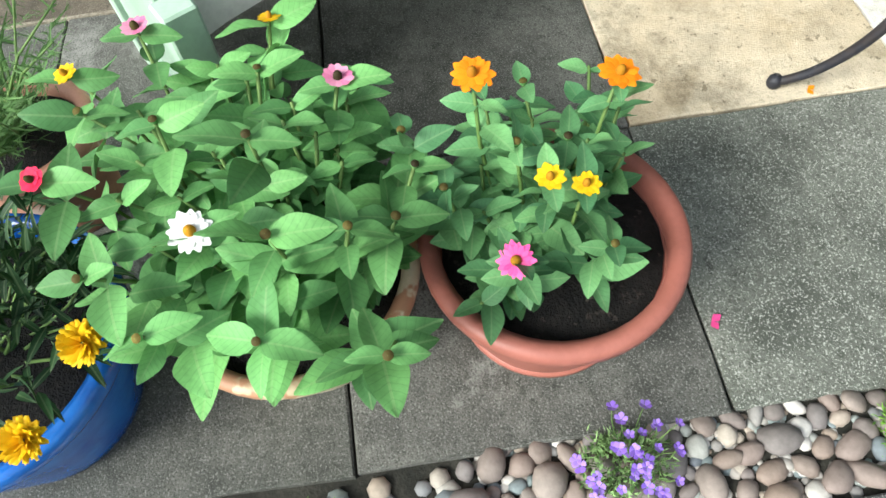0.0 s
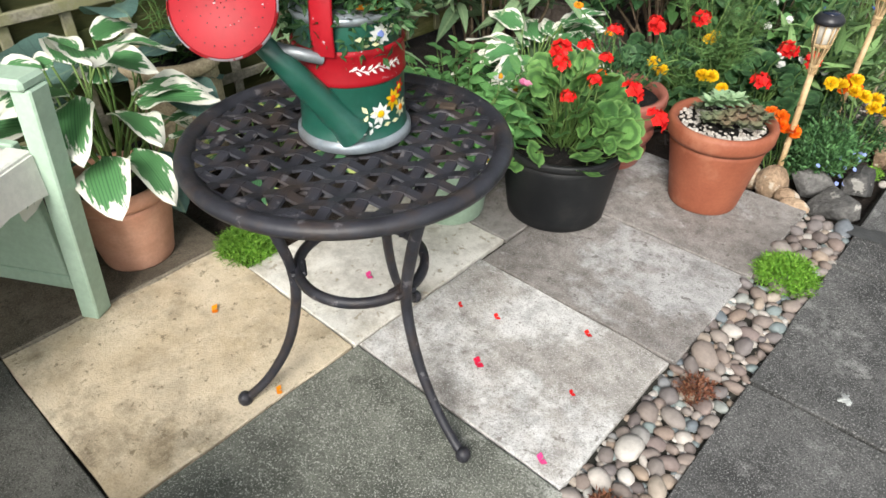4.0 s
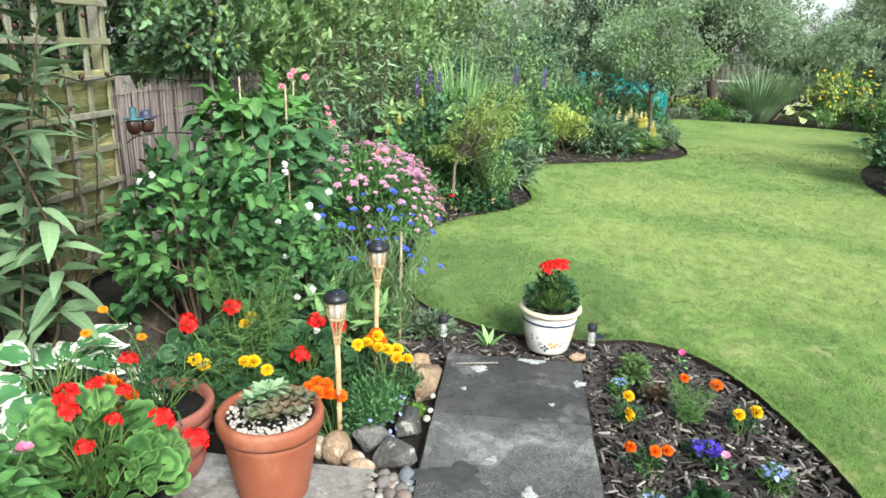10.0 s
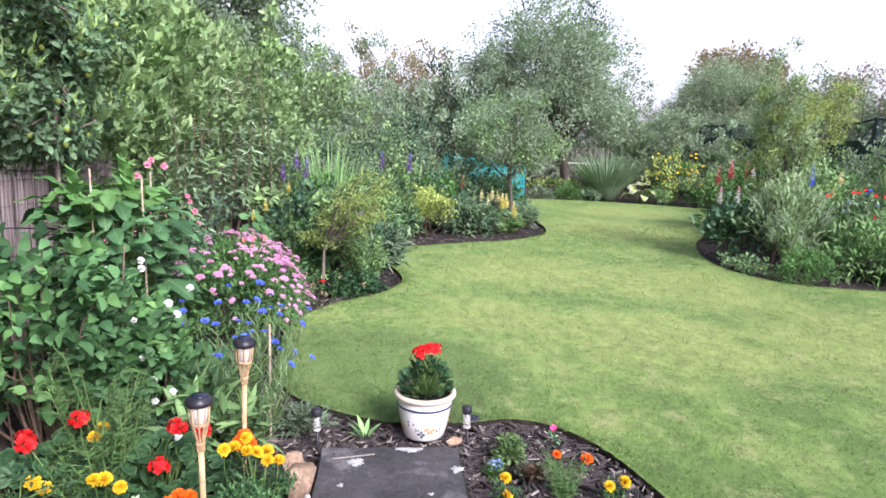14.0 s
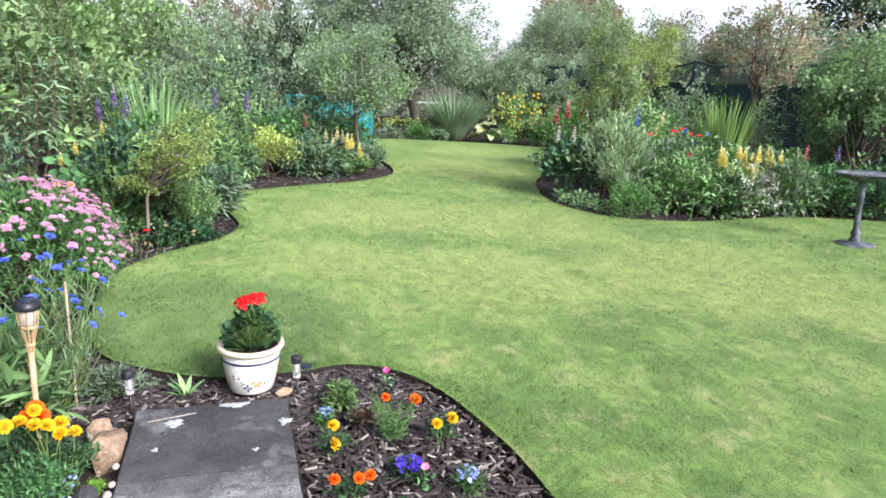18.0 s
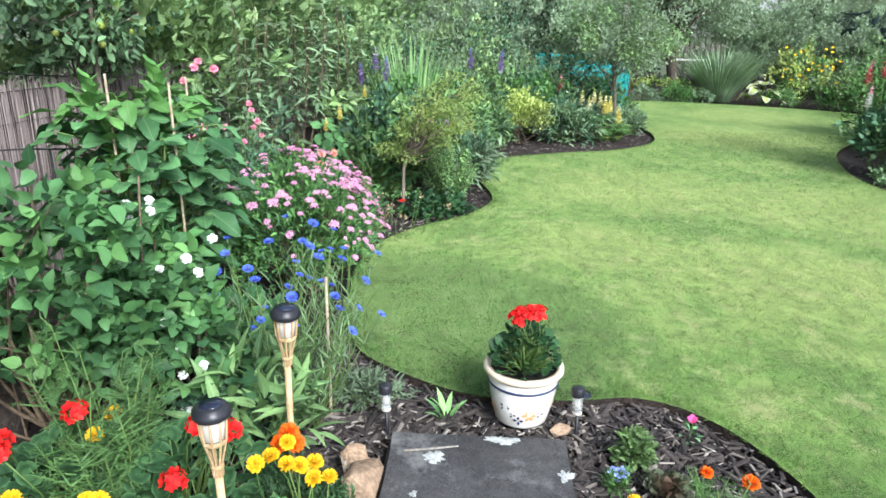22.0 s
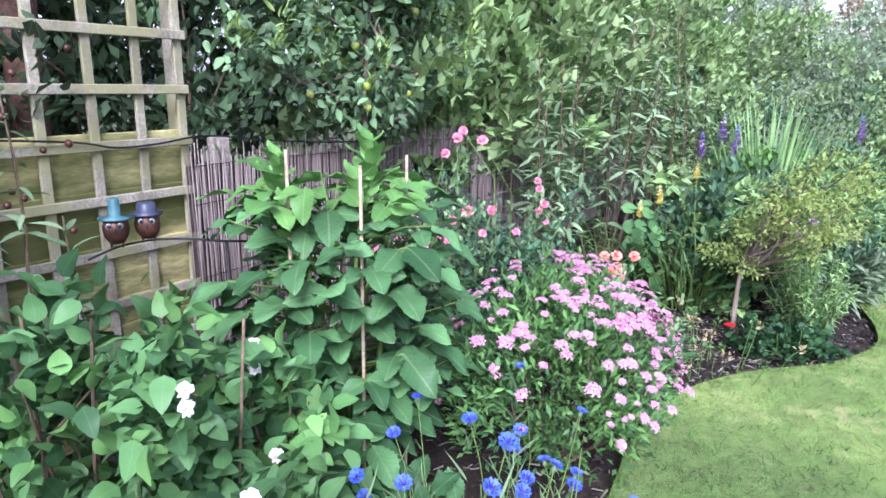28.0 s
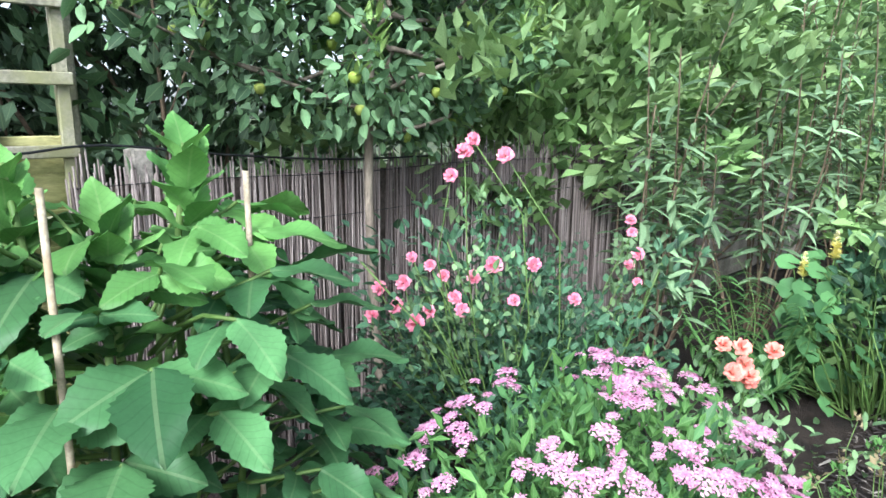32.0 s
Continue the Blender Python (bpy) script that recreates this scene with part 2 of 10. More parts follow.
M = {
    "slab_dark": paving("dark_weathered_slab", (0.065, 0.066, 0.058), (0.135, 0.134, 0.118), (0.25, 0.25, 0.228), (0.038, 0.040, 0.033), 0.58),
    "slab_damp": paving("damp_slab", (0.050, 0.053, 0.046), (0.11, 0.11, 0.096), (0.21, 0.21, 0.19), (0.035, 0.038, 0.03), 0.64),
    "slab_mid": paving("grey_green_slab", (0.085, 0.092, 0.076), (0.19, 0.197, 0.166), (0.46, 0.47, 0.42), (0.050, 0.056, 0.043), 0.53, 8.0, 0.75, 0.8),
    "slab_path": paving("path_slab", (0.053, 0.054, 0.053), (0.138, 0.138, 0.132), (0.30, 0.30, 0.288), (0.030, 0.031, 0.030), 0.56, 9.0, 0.85, 0.9),
    "slab_path_damp": paving("damp_path_slab", (0.036, 0.036, 0.037), (0.076, 0.076, 0.075), (0.17, 0.17, 0.165), (0.026, 0.027, 0.027), 0.58, 13.0, 0.5, 0.85),
    "slab_brown": paving("brown_slab", (0.085, 0.072, 0.052), (0.16, 0.135, 0.10), (0.22, 0.19, 0.15), (0.05, 0.043, 0.033), 0.60),
    "slab_buff": paving("buff_slab", (0.46, 0.37, 0.24), (0.62, 0.53, 0.39), (0.66, 0.57, 0.42), (0.15, 0.12, 0.075), 0.50, 9.0, 0.24, 0.6, 0.53),
    "slab_white": paving("pale_slab", (0.29, 0.268, 0.24), (0.46, 0.445, 0.415), (0.64, 0.64, 0.62), (0.17, 0.155, 0.135), 0.50, 22.0, 0.5, 0.8),
    "slab_cream": paving("cream_slab", (0.50, 0.47, 0.40), (0.70, 0.68, 0.62), (0.72, 0.71, 0.65), (0.27, 0.23, 0.16), 0.52, 12.0, 0.25, 0.6),
    "slab_grey": paving("grey_slab", (0.175, 0.158, 0.142), (0.285, 0.265, 0.245), (0.46, 0.46, 0.45), (0.095, 0.086, 0.076), 0.52, 24.0, 0.45, 0.75),
    "joint": surf("joint_sand", (0.016, 0.016, 0.012), (0.04, 0.038, 0.03), 12, 140, 0.95, 0.6),
    "soil": surf("dark_soil", (0.018, 0.013, 0.010), (0.045, 0.032, 0.024), 9, 70, 0.95, 1.0, 0.02),
    "compost": surf("potting_compost", (0.004, 0.0035, 0.003), (0.016, 0.013, 0.011), 40, 190, 0.95, 1.0, 0.02, (0.05, 0.04, 0.032), 60, 0.68),
    "terracotta": surf("terracotta", (0.23, 0.066, 0.034), (0.29, 0.092, 0.048), 6, 120, 0.6, 0.2, 0.002, None, 9, 0.7, (0.36, 0.145, 0.085), 8, 0.66),
    "terracotta_old": surf("old_terracotta", (0.36, 0.17, 0.11), (0.44, 0.23, 0.16), 6, 120, 0.6, 0.25, 0.002, (0.5, 0.4, 0.33), 9, 0.68, (0.25, 0.12, 0.08), 8, 0.64),
    "terracotta_pink": surf("pale_terracotta", (0.52, 0.26, 0.17), (0.60, 0.34, 0.24), 6, 120, 0.6, 0.2, 0.002, None, 9, 0.7, (0.42, 0.22, 0.14), 8, 0.66),
    "plastic_terra": surf("terracotta_plastic", (0.29, 0.10, 0.075), (0.34, 0.125, 0.095), 5, 60, 0.42, 0.1, 0.001, None, 9, 0.7, (0.28, 0.10, 0.07), 7, 0.66),
    "plastic_black": surf("black_plastic", (0.007, 0.008, 0.009), (0.014, 0.015, 0.016), 6, 80, 0.5, 0.15, 0.001, None, 8, 0.7, (0.025, 0.025, 0.024), 6, 0.66, spec=0.25),
    "plastic_green": surf("pale_green_plastic", (0.30, 0.42, 0.31), (0.36, 0.48, 0.36), 5, 60, 0.45, 0.1, 0.001, None, 8, 0.7, (0.22, 0.30, 0.22), 5, 0.64),
    "bowl_glaze": surf("worn_cream_glaze", (0.52, 0.42, 0.27), (0.62, 0.54, 0.38), 7, 60, 0.5, 0.2, 0.002, (0.38, 0.17, 0.09), 9, 0.60, (0.34, 0.28, 0.16), 6, 0.62),
    "blue_glaze": surf("blue_glaze", (0.008, 0.075, 0.36), (0.02, 0.16, 0.55), 8, 30, 0.18, 0.1, 0.001, spec=0.6),
    "cream_stone": surf("cream_stone", (0.45, 0.37, 0.24), (0.58, 0.49, 0.34), 9, 120, 0.85, 0.3, 0.003, None, 9, 0.7, (0.26, 0.20, 0.12), 9, 0.62),
    "white_glaze": surf("white_glaze", (0.70, 0.68, 0.62), (0.80, 0.79, 0.74), 5, 40, 0.25, 0.08, 0.001, None, 8, 0.7, (0.6, 0.53, 0.42), 7, 0.66, spec=0.5),
    "glaze_blue": surf("navy_glaze", (0.02, 0.03, 0.07), (0.03, 0.045, 0.10), 9, 60, 0.3, 0.05),
    "glaze_orange": surf("peach_glaze", (0.55, 0.27, 0.10), (0.62, 0.34, 0.16), 20, 60, 0.3, 0.05),
    "rim_beige": surf("beige_rim", (0.60, 0.50, 0.36), (0.70, 0.61, 0.47), 8, 60, 0.4, 0.1),
    "iron": surf("dark_cast_metal", (0.013, 0.0135, 0.018), (0.029, 0.030, 0.038), 14, 120, 0.5, 0.5, 0.0015, (0.10, 0.095, 0.10), 30, 0.70, (0.040, 0.030, 0.026), 16, 0.62, spec=0.4),
    "can_green": surf("green_enamel", (0.008, 0.065, 0.045), (0.014, 0.09, 0.062), 6, 40, 0.28, 0.1, 0.001, None, 9, 0.7, (0.03, 0.1, 0.08), 9, 0.68, spec=0.5),
    "can_red": surf("red_enamel", (0.27, 0.006, 0.012), (0.35, 0.010, 0.018), 6, 40, 0.45, 0.1, 0.001, (0.42, 0.44, 0.46), 70, 0.755, spec=0.2),
    "rose_edge": surf("chipped_red_enamel", (0.26, 0.012, 0.016), (0.34, 0.016, 0.022), 6, 40, 0.45, 0.1, 0.001, (0.34, 0.37, 0.40), 26, 0.56, spec=0.2),
    "zinc": surf("worn_zinc", (0.20, 0.235, 0.26), (0.32, 0.36, 0.39), 14, 60, 0.4, 0.2, 0.001, None, 9, 0.7, (0.2, 0.2, 0.2), 12, 0.64, metal=0.5),
    "paint_white": surf("white_paint", (0.66, 0.645, 0.60), (0.72, 0.71, 0.665), 4, 60, 0.45, 0.1, 0.001, None, 9, 0.7, (0.70, 0.70, 0.66), 6, 0.74),
    "paint_green": surf("sage_green_paint", (0.36, 0.50, 0.38), (0.42, 0.56, 0.44), 4, 60, 0.5, 0.15, 0.001, None, 9, 0.7, (0.3, 0.4, 0.31), 6, 0.68),
    "fence_board": surf("mossy_fence_board", (0.24, 0.235, 0.085), (0.52, 0.48, 0.22), 5, 60, 0.85, 0.6, 0.004, None, 9, 0.7, (0.07, 0.085, 0.02), 4, 0.55, 0.2, stretch=(1, 0.25, 1)),
    # darker copy of the boards: the shade by the patio is in its colour
    "fence_board_shaded": surf("shaded_fence_board", (0.055, 0.055, 0.018), (0.135, 0.125, 0.048), 5, 60, 0.85, 0.6, 0.004, None, 9, 0.7, (0.05, 0.062, 0.018), 4, 0.55, 0.2, stretch=(1, 0.25, 1)),
    "batten": surf("weathered_batten", (0.23, 0.215, 0.165), (0.41, 0.385, 0.31), 6, 80, 0.85, 0.5, 0.003, None, 9, 0.7, (0.22, 0.22, 0.11), 4, 0.56, 0.14),
    "reed": None,
    "bamboo": surf("split_bamboo", (0.36, 0.25, 0.125), (0.50, 0.37, 0.21), 14, 90, 0.6, 0.2, 0.002, None, 9, 0.7, (0.36, 0.22, 0.09), 12, 0.66, 0.1),
    "cane": surf("garden_cane", (0.32, 0.26, 0.17), (0.45, 0.38, 0.27), 20, 90, 0.65, 0.2, 0.002, None, 9, 0.7, (0.30, 0.22, 0.13), 14, 0.66),
    "lamp_white": surf("frosted_white", (0.50, 0.475, 0.42), (0.60, 0.58, 0.52), 8, 60, 0.4, 0.05),
    "rubber": surf("black_lamp_cap", (0.012, 0.013, 0.016), (0.022, 0.023, 0.028), 9, 60, 0.35, 0.1),
    "solar": surf("solar_cell", (0.010, 0.014, 0.03), (0.02, 0.028, 0.05), 40, 60, 0.15, 0.02),
    "fence_dark": surf("dark_green_fence", (0.018, 0.045, 0.045), (0.03, 0.065, 0.062), 3, 40, 0.8, 0.3, 0.003, None, 9, 0.7, (0.05, 0.075, 0.068), 3, 0.62),
    "bark": surf("tree_bark", (0.07, 0.055, 0.042), (0.14, 0.115, 0.09), 14, 60, 0.9, 0.9, 0.012, (0.2, 0.21, 0.16), 8, 0.68, stretch=(1, 1, 0.3)),
    "bark_grey": surf("grey_bark", (0.16, 0.13, 0.10), (0.26, 0.22, 0.17), 14, 60, 0.9, 0.8, 0.01, stretch=(1, 1, 0.3)),
    "stem": surf("green_stem", (0.07, 0.14, 0.03), (0.13, 0.21, 0.055), 12, 90, 0.6, 0.2),
    "stem_brown": surf("woody_stem", (0.09, 0.065, 0.04), (0.17, 0.125, 0.08), 14, 90, 0.85, 0.4),
    "rock_grey": surf("grey_rock", (0.070, 0.070, 0.068), (0.16, 0.156, 0.148), 7, 60, 0.9, 0.9, 0.012, (0.34, 0.33, 0.30), 11, 0.66, rnd=0.12),
    "rock_tan": surf("tan_sandstone", (0.30, 0.205, 0.13), (0.45, 0.33, 0.22), 6, 60, 0.9, 0.9, 0.012, (0.5, 0.44, 0.35), 9, 0.66, rnd=0.12),
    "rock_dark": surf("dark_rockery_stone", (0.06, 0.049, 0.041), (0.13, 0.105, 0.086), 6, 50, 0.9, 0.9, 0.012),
    "white_stone": surf("white_gravel", (0.40, 0.36, 0.31), (0.58, 0.55, 0.50), 30, 90, 0.8, 0.3),
    "net": surf("teal_netting", (0.01, 0.42, 0.42), (0.03, 0.55, 0.54), 4, 60, 0.7, 0.1),
    "concrete": surf("pale_concrete", (0.30, 0.29, 0.28), (0.44, 0.43, 0.41), 9, 90, 0.9, 0.5),
    "wood_grey": surf("grey_wood", (0.20, 0.18, 0.15), (0.34, 0.31, 0.27), 8, 70, 0.85, 0.4),
    "brown_wood": surf("dark_brown_timber", (0.045, 0.032, 0.022), (0.08, 0.058, 0.042), 8, 70, 0.85, 0.4),
    "copper": surf("copper_owl", (0.05, 0.024, 0.018), (0.11, 0.05, 0.036), 20, 80, 0.4, 0.2, metal=0.4),
    "teal_paint": surf("teal_paint", (0.02, 0.085, 0.10), (0.06, 0.16, 0.175), 12, 60, 0.5, 0.1),
    "hat_blue": surf("slate_hat", (0.02, 0.026, 0.055), (0.045, 0.055, 0.09), 12, 60, 0.4, 0.1),
    "birdbath": surf("slate_grey_birdbath", (0.040, 0.052, 0.058), (0.078, 0.092, 0.10), 9, 80, 0.6, 0.3, 0.003, None, 9, 0.7, (0.17, 0.19, 0.19), 9, 0.64),
}


def streaky(name, c1, c2, c3, more=()):
    """Reeds or stones: tone picked piece by piece."""
    m, n, l, p, out = nodes_of(name)
    geo = n.new("ShaderNodeNewGeometry")
    info = n.new("ShaderNodeObjectInfo")
    add = n.new("ShaderNodeMath")
    add.operation = "ADD"
    l.new(geo.outputs["Random Per Island"], add.inputs[0])
    l.new(info.outputs["Random"], add.inputs[1])
    fr = n.new("ShaderNodeMath")
    fr.operation = "FRACT"
    l.new(add.outputs[0], fr.inputs[0])
    c = ramp_of(n, l, fr.outputs[0], sorted([(0.0, c1), (0.35, c2), (0.7, c3), (1.0, c1)] + list(more)))
    g = noise_of(n, l, 70.0, 4.0, 0.65, geo.outputs["Position"])
    c = mixed(n, l, 0.8, c, ramp_of(n, l, g, [(0.3, 0.65), (0.7, 1.0)]), "MULTIPLY")
    l.new(c, p.inputs["Base Color"])
    p.inputs["Roughness"].default_value = 0.75
    b = n.new("ShaderNodeBump")
    b.inputs["Strength"].default_value, b.inputs["Distance"].default_value = 0.3, 0.003
    l.new(g, b.inputs["Height"])
    l.new(b.outputs[0], p.inputs["Normal"])
    return m


def grassy(name):
    """Mown lawn: fresh and yellowish patches at two scales, fine blade grain."""
    m, n, l, p, out = nodes_of(name)
    pos = n.new("ShaderNodeNewGeometry").outputs["Position"]
    squash = n.new("ShaderNodeVectorMath")
    squash.operation = "MULTIPLY"
    squash.inputs[1].default_value = (1.0, 0.75, 1.0)
    l.new(pos, squash.inputs[0])
    c = ramp_of(n, l, noise_of(n, l, 1.7, 8.0, 0.72, squash.outputs[0]), [(0.40, (0.058, 0.150, 0.022)), (0.5, (0.115, 0.240, 0.040)), (0.60, (0.215, 0.325, 0.080))])
    # yellower grass out on the open lawn; greener towards the beds
    for x, y, r in ((1.85, 4.45, 0.75), (2.9, 3.8, 1.15), (2.5, 6.2, 1.3), (4.6, 3.6, 1.7), (3.9, 5.6, 1.3), (4.6, 9.6, 1.7), (5.6, 12.0, 1.6)):
        away = n.new("ShaderNodeVectorMath")
        away.operation = "DISTANCE"
        away.inputs[1].default_value = (x, y, 0.0)
        l.new(pos, away.inputs[0])
        d = math_of(n, l, "ADD", math_of(n, l, "DIVIDE", away.outputs["Value"], r * 1.6), math_of(n, l, "MULTIPLY", noise_of(n, l, 2.6, 8.0, 0.72, squash.outputs[0]), 0.9))
        c = mixed(n, l, ramp_of(n, l, d, [(0.70, 0.52), (0.99, 0.0)]), c, (0.36, 0.435, 0.125))
    tufts = ramp_of(n, l, noise_of(n, l, 17.0, 7.0, 0.82, squash.outputs[0]), [(0.40, 0.45), (0.57, 1.0)])
    c = mixed(n, l, 0.8, c, tufts, "MULTIPLY")
    c = mixed(n, l, 0.9, c, ramp_of(n, l, noise_of(n, l, 7.5, 9.0, 0.85, squash.outputs[0]), [(0.43, 0.62), (0.55, 1.0)]), "MULTIPLY")
    dry = ramp_of(n, l, noise_of(n, l, 5.5, 8.0, 0.78, squash.outputs[0]), [(0.53, 0.0), (0.64, 0.65)])
    c = mixed(n, l, dry, c, (0.35, 0.345, 0.16))
    # darker, greener grass in the bay behind the planter
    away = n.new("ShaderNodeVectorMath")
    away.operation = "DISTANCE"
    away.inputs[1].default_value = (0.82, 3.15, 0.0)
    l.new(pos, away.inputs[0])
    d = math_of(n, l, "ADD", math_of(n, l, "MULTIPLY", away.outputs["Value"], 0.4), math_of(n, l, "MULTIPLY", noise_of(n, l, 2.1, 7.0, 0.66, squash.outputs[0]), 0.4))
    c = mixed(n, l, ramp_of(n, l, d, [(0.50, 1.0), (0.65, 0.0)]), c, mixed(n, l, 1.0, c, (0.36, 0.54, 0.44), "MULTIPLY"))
    g = noise_of(n, l, 130.0, 3.0, 0.7, pos)
    c = mixed(n, l, 0.8, c, ramp_of(n, l, g, [(0.40, 0.5), (0.60, 1.0)]), "MULTIPLY")
    l.new(c, p.inputs["Base Color"])
    p.inputs["Roughness"].default_value, p.inputs["Specular IOR Level"].default_value = 0.75, 0.2
    p.inputs["Sheen Weight"].default_value, p.inputs["Sheen Roughness"].default_value, p.inputs["Sheen Tint"].default_value = 0.42, 0.38, (0.62, 0.80, 0.30, 1)
    b = n.new("ShaderNodeBump")
    b.inputs["Strength"].default_value, b.inputs["Distance"].default_value = 0.7, 0.012
    l.new(g, b.inputs["Height"])
    l.new(b.outputs[0], p.inputs["Normal"])
    return m


M["reed"] = streaky("reed", (0.085, 0.066, 0.060), (0.30, 0.255, 0.235), (0.175, 0.14, 0.126))
M["pebble"] = streaky("pebble", (0.23, 0.18, 0.15), (0.26, 0.215, 0.185), (0.18, 0.16, 0.155), [(0.12, (0.30, 0.265, 0.235)), (0.22, (0.12, 0.10, 0.095)), (0.47, (0.24, 0.19, 0.16)), (0.58, (0.17, 0.15, 0.14)), (0.83, (0.25, 0.19, 0.15)), (0.92, (0.21, 0.165, 0.15))])
M["pebble_pale"] = streaky("pale_pebble", (0.42, 0.385, 0.34), (0.30, 0.225, 0.165), (0.14, 0.16, 0.18), [(0.15, (0.62, 0.60, 0.56)), (0.55, (0.40, 0.35, 0.29)), (0.85, (0.22, 0.27, 0.26))])
M["chips"] = streaky("bark_chip", (0.015, 0.012, 0.011), (0.062, 0.049, 0.043), (0.034, 0.027, 0.024))
M["chips_pale"] = streaky("pale_bark_chip", (0.20, 0.175, 0.145), (0.37, 0.335, 0.29), (0.10, 0.083, 0.068))
M["lawn"] = grassy("mown_lawn")

def zonal(name, c1, c2, zone, edge, rough=0.55):
    """Rounded geranium leaf: a dark ring half way out, a paler rim, veins fanning out."""
    m = leafy(name, c1, c2, rough, 0.25, 20.0, None, 0.7)
    n, l = m.node_tree.nodes, m.node_tree.links
    p = n["Principled BSDF"]
    was = p.inputs["Base Color"].links[0].from_socket
    own, xyz = n.new("ShaderNodeAttribute"), n.new("ShaderNodeSeparateXYZ")
    own.attribute_name = "leaf"
    l.new(own.outputs["Vector"], xyz.inputs[0])
    x = math_of(n, l, "SUBTRACT", xyz.outputs[0], 0.45)
    r = math_of(n, l, "SQRT", math_of(n, l, "ADD", math_of(n, l, "MULTIPLY", x, x), math_of(n, l, "MULTIPLY", xyz.outputs[1], xyz.outputs[1])))
    r = math_of(n, l, "ADD", r, math_of(n, l, "MULTIPLY", math_of(n, l, "SUBTRACT", noise_of(n, l, 60.0, 3.0, 0.6, n.new("ShaderNodeNewGeometry").outputs["Position"]), 0.5), 0.35))
    c = mixed(n, l, ramp_of(n, l, r, [(0.38, 0.0), (0.52, 0.75), (0.68, 0.75), (0.80, 0.0)]), was, zone)
    c = mixed(n, l, ramp_of(n, l, r, [(0.84, 0.0), (1.0, 0.5)]), c, edge)
    l.new(c, p.inputs["Base Color"])
    return m


def petal(name, c1, c2, rough=0.5, clear=0.3, patch=30.0):
    return leafy(name, c1, c2, rough, clear, patch, None, 0.82, 0.25)


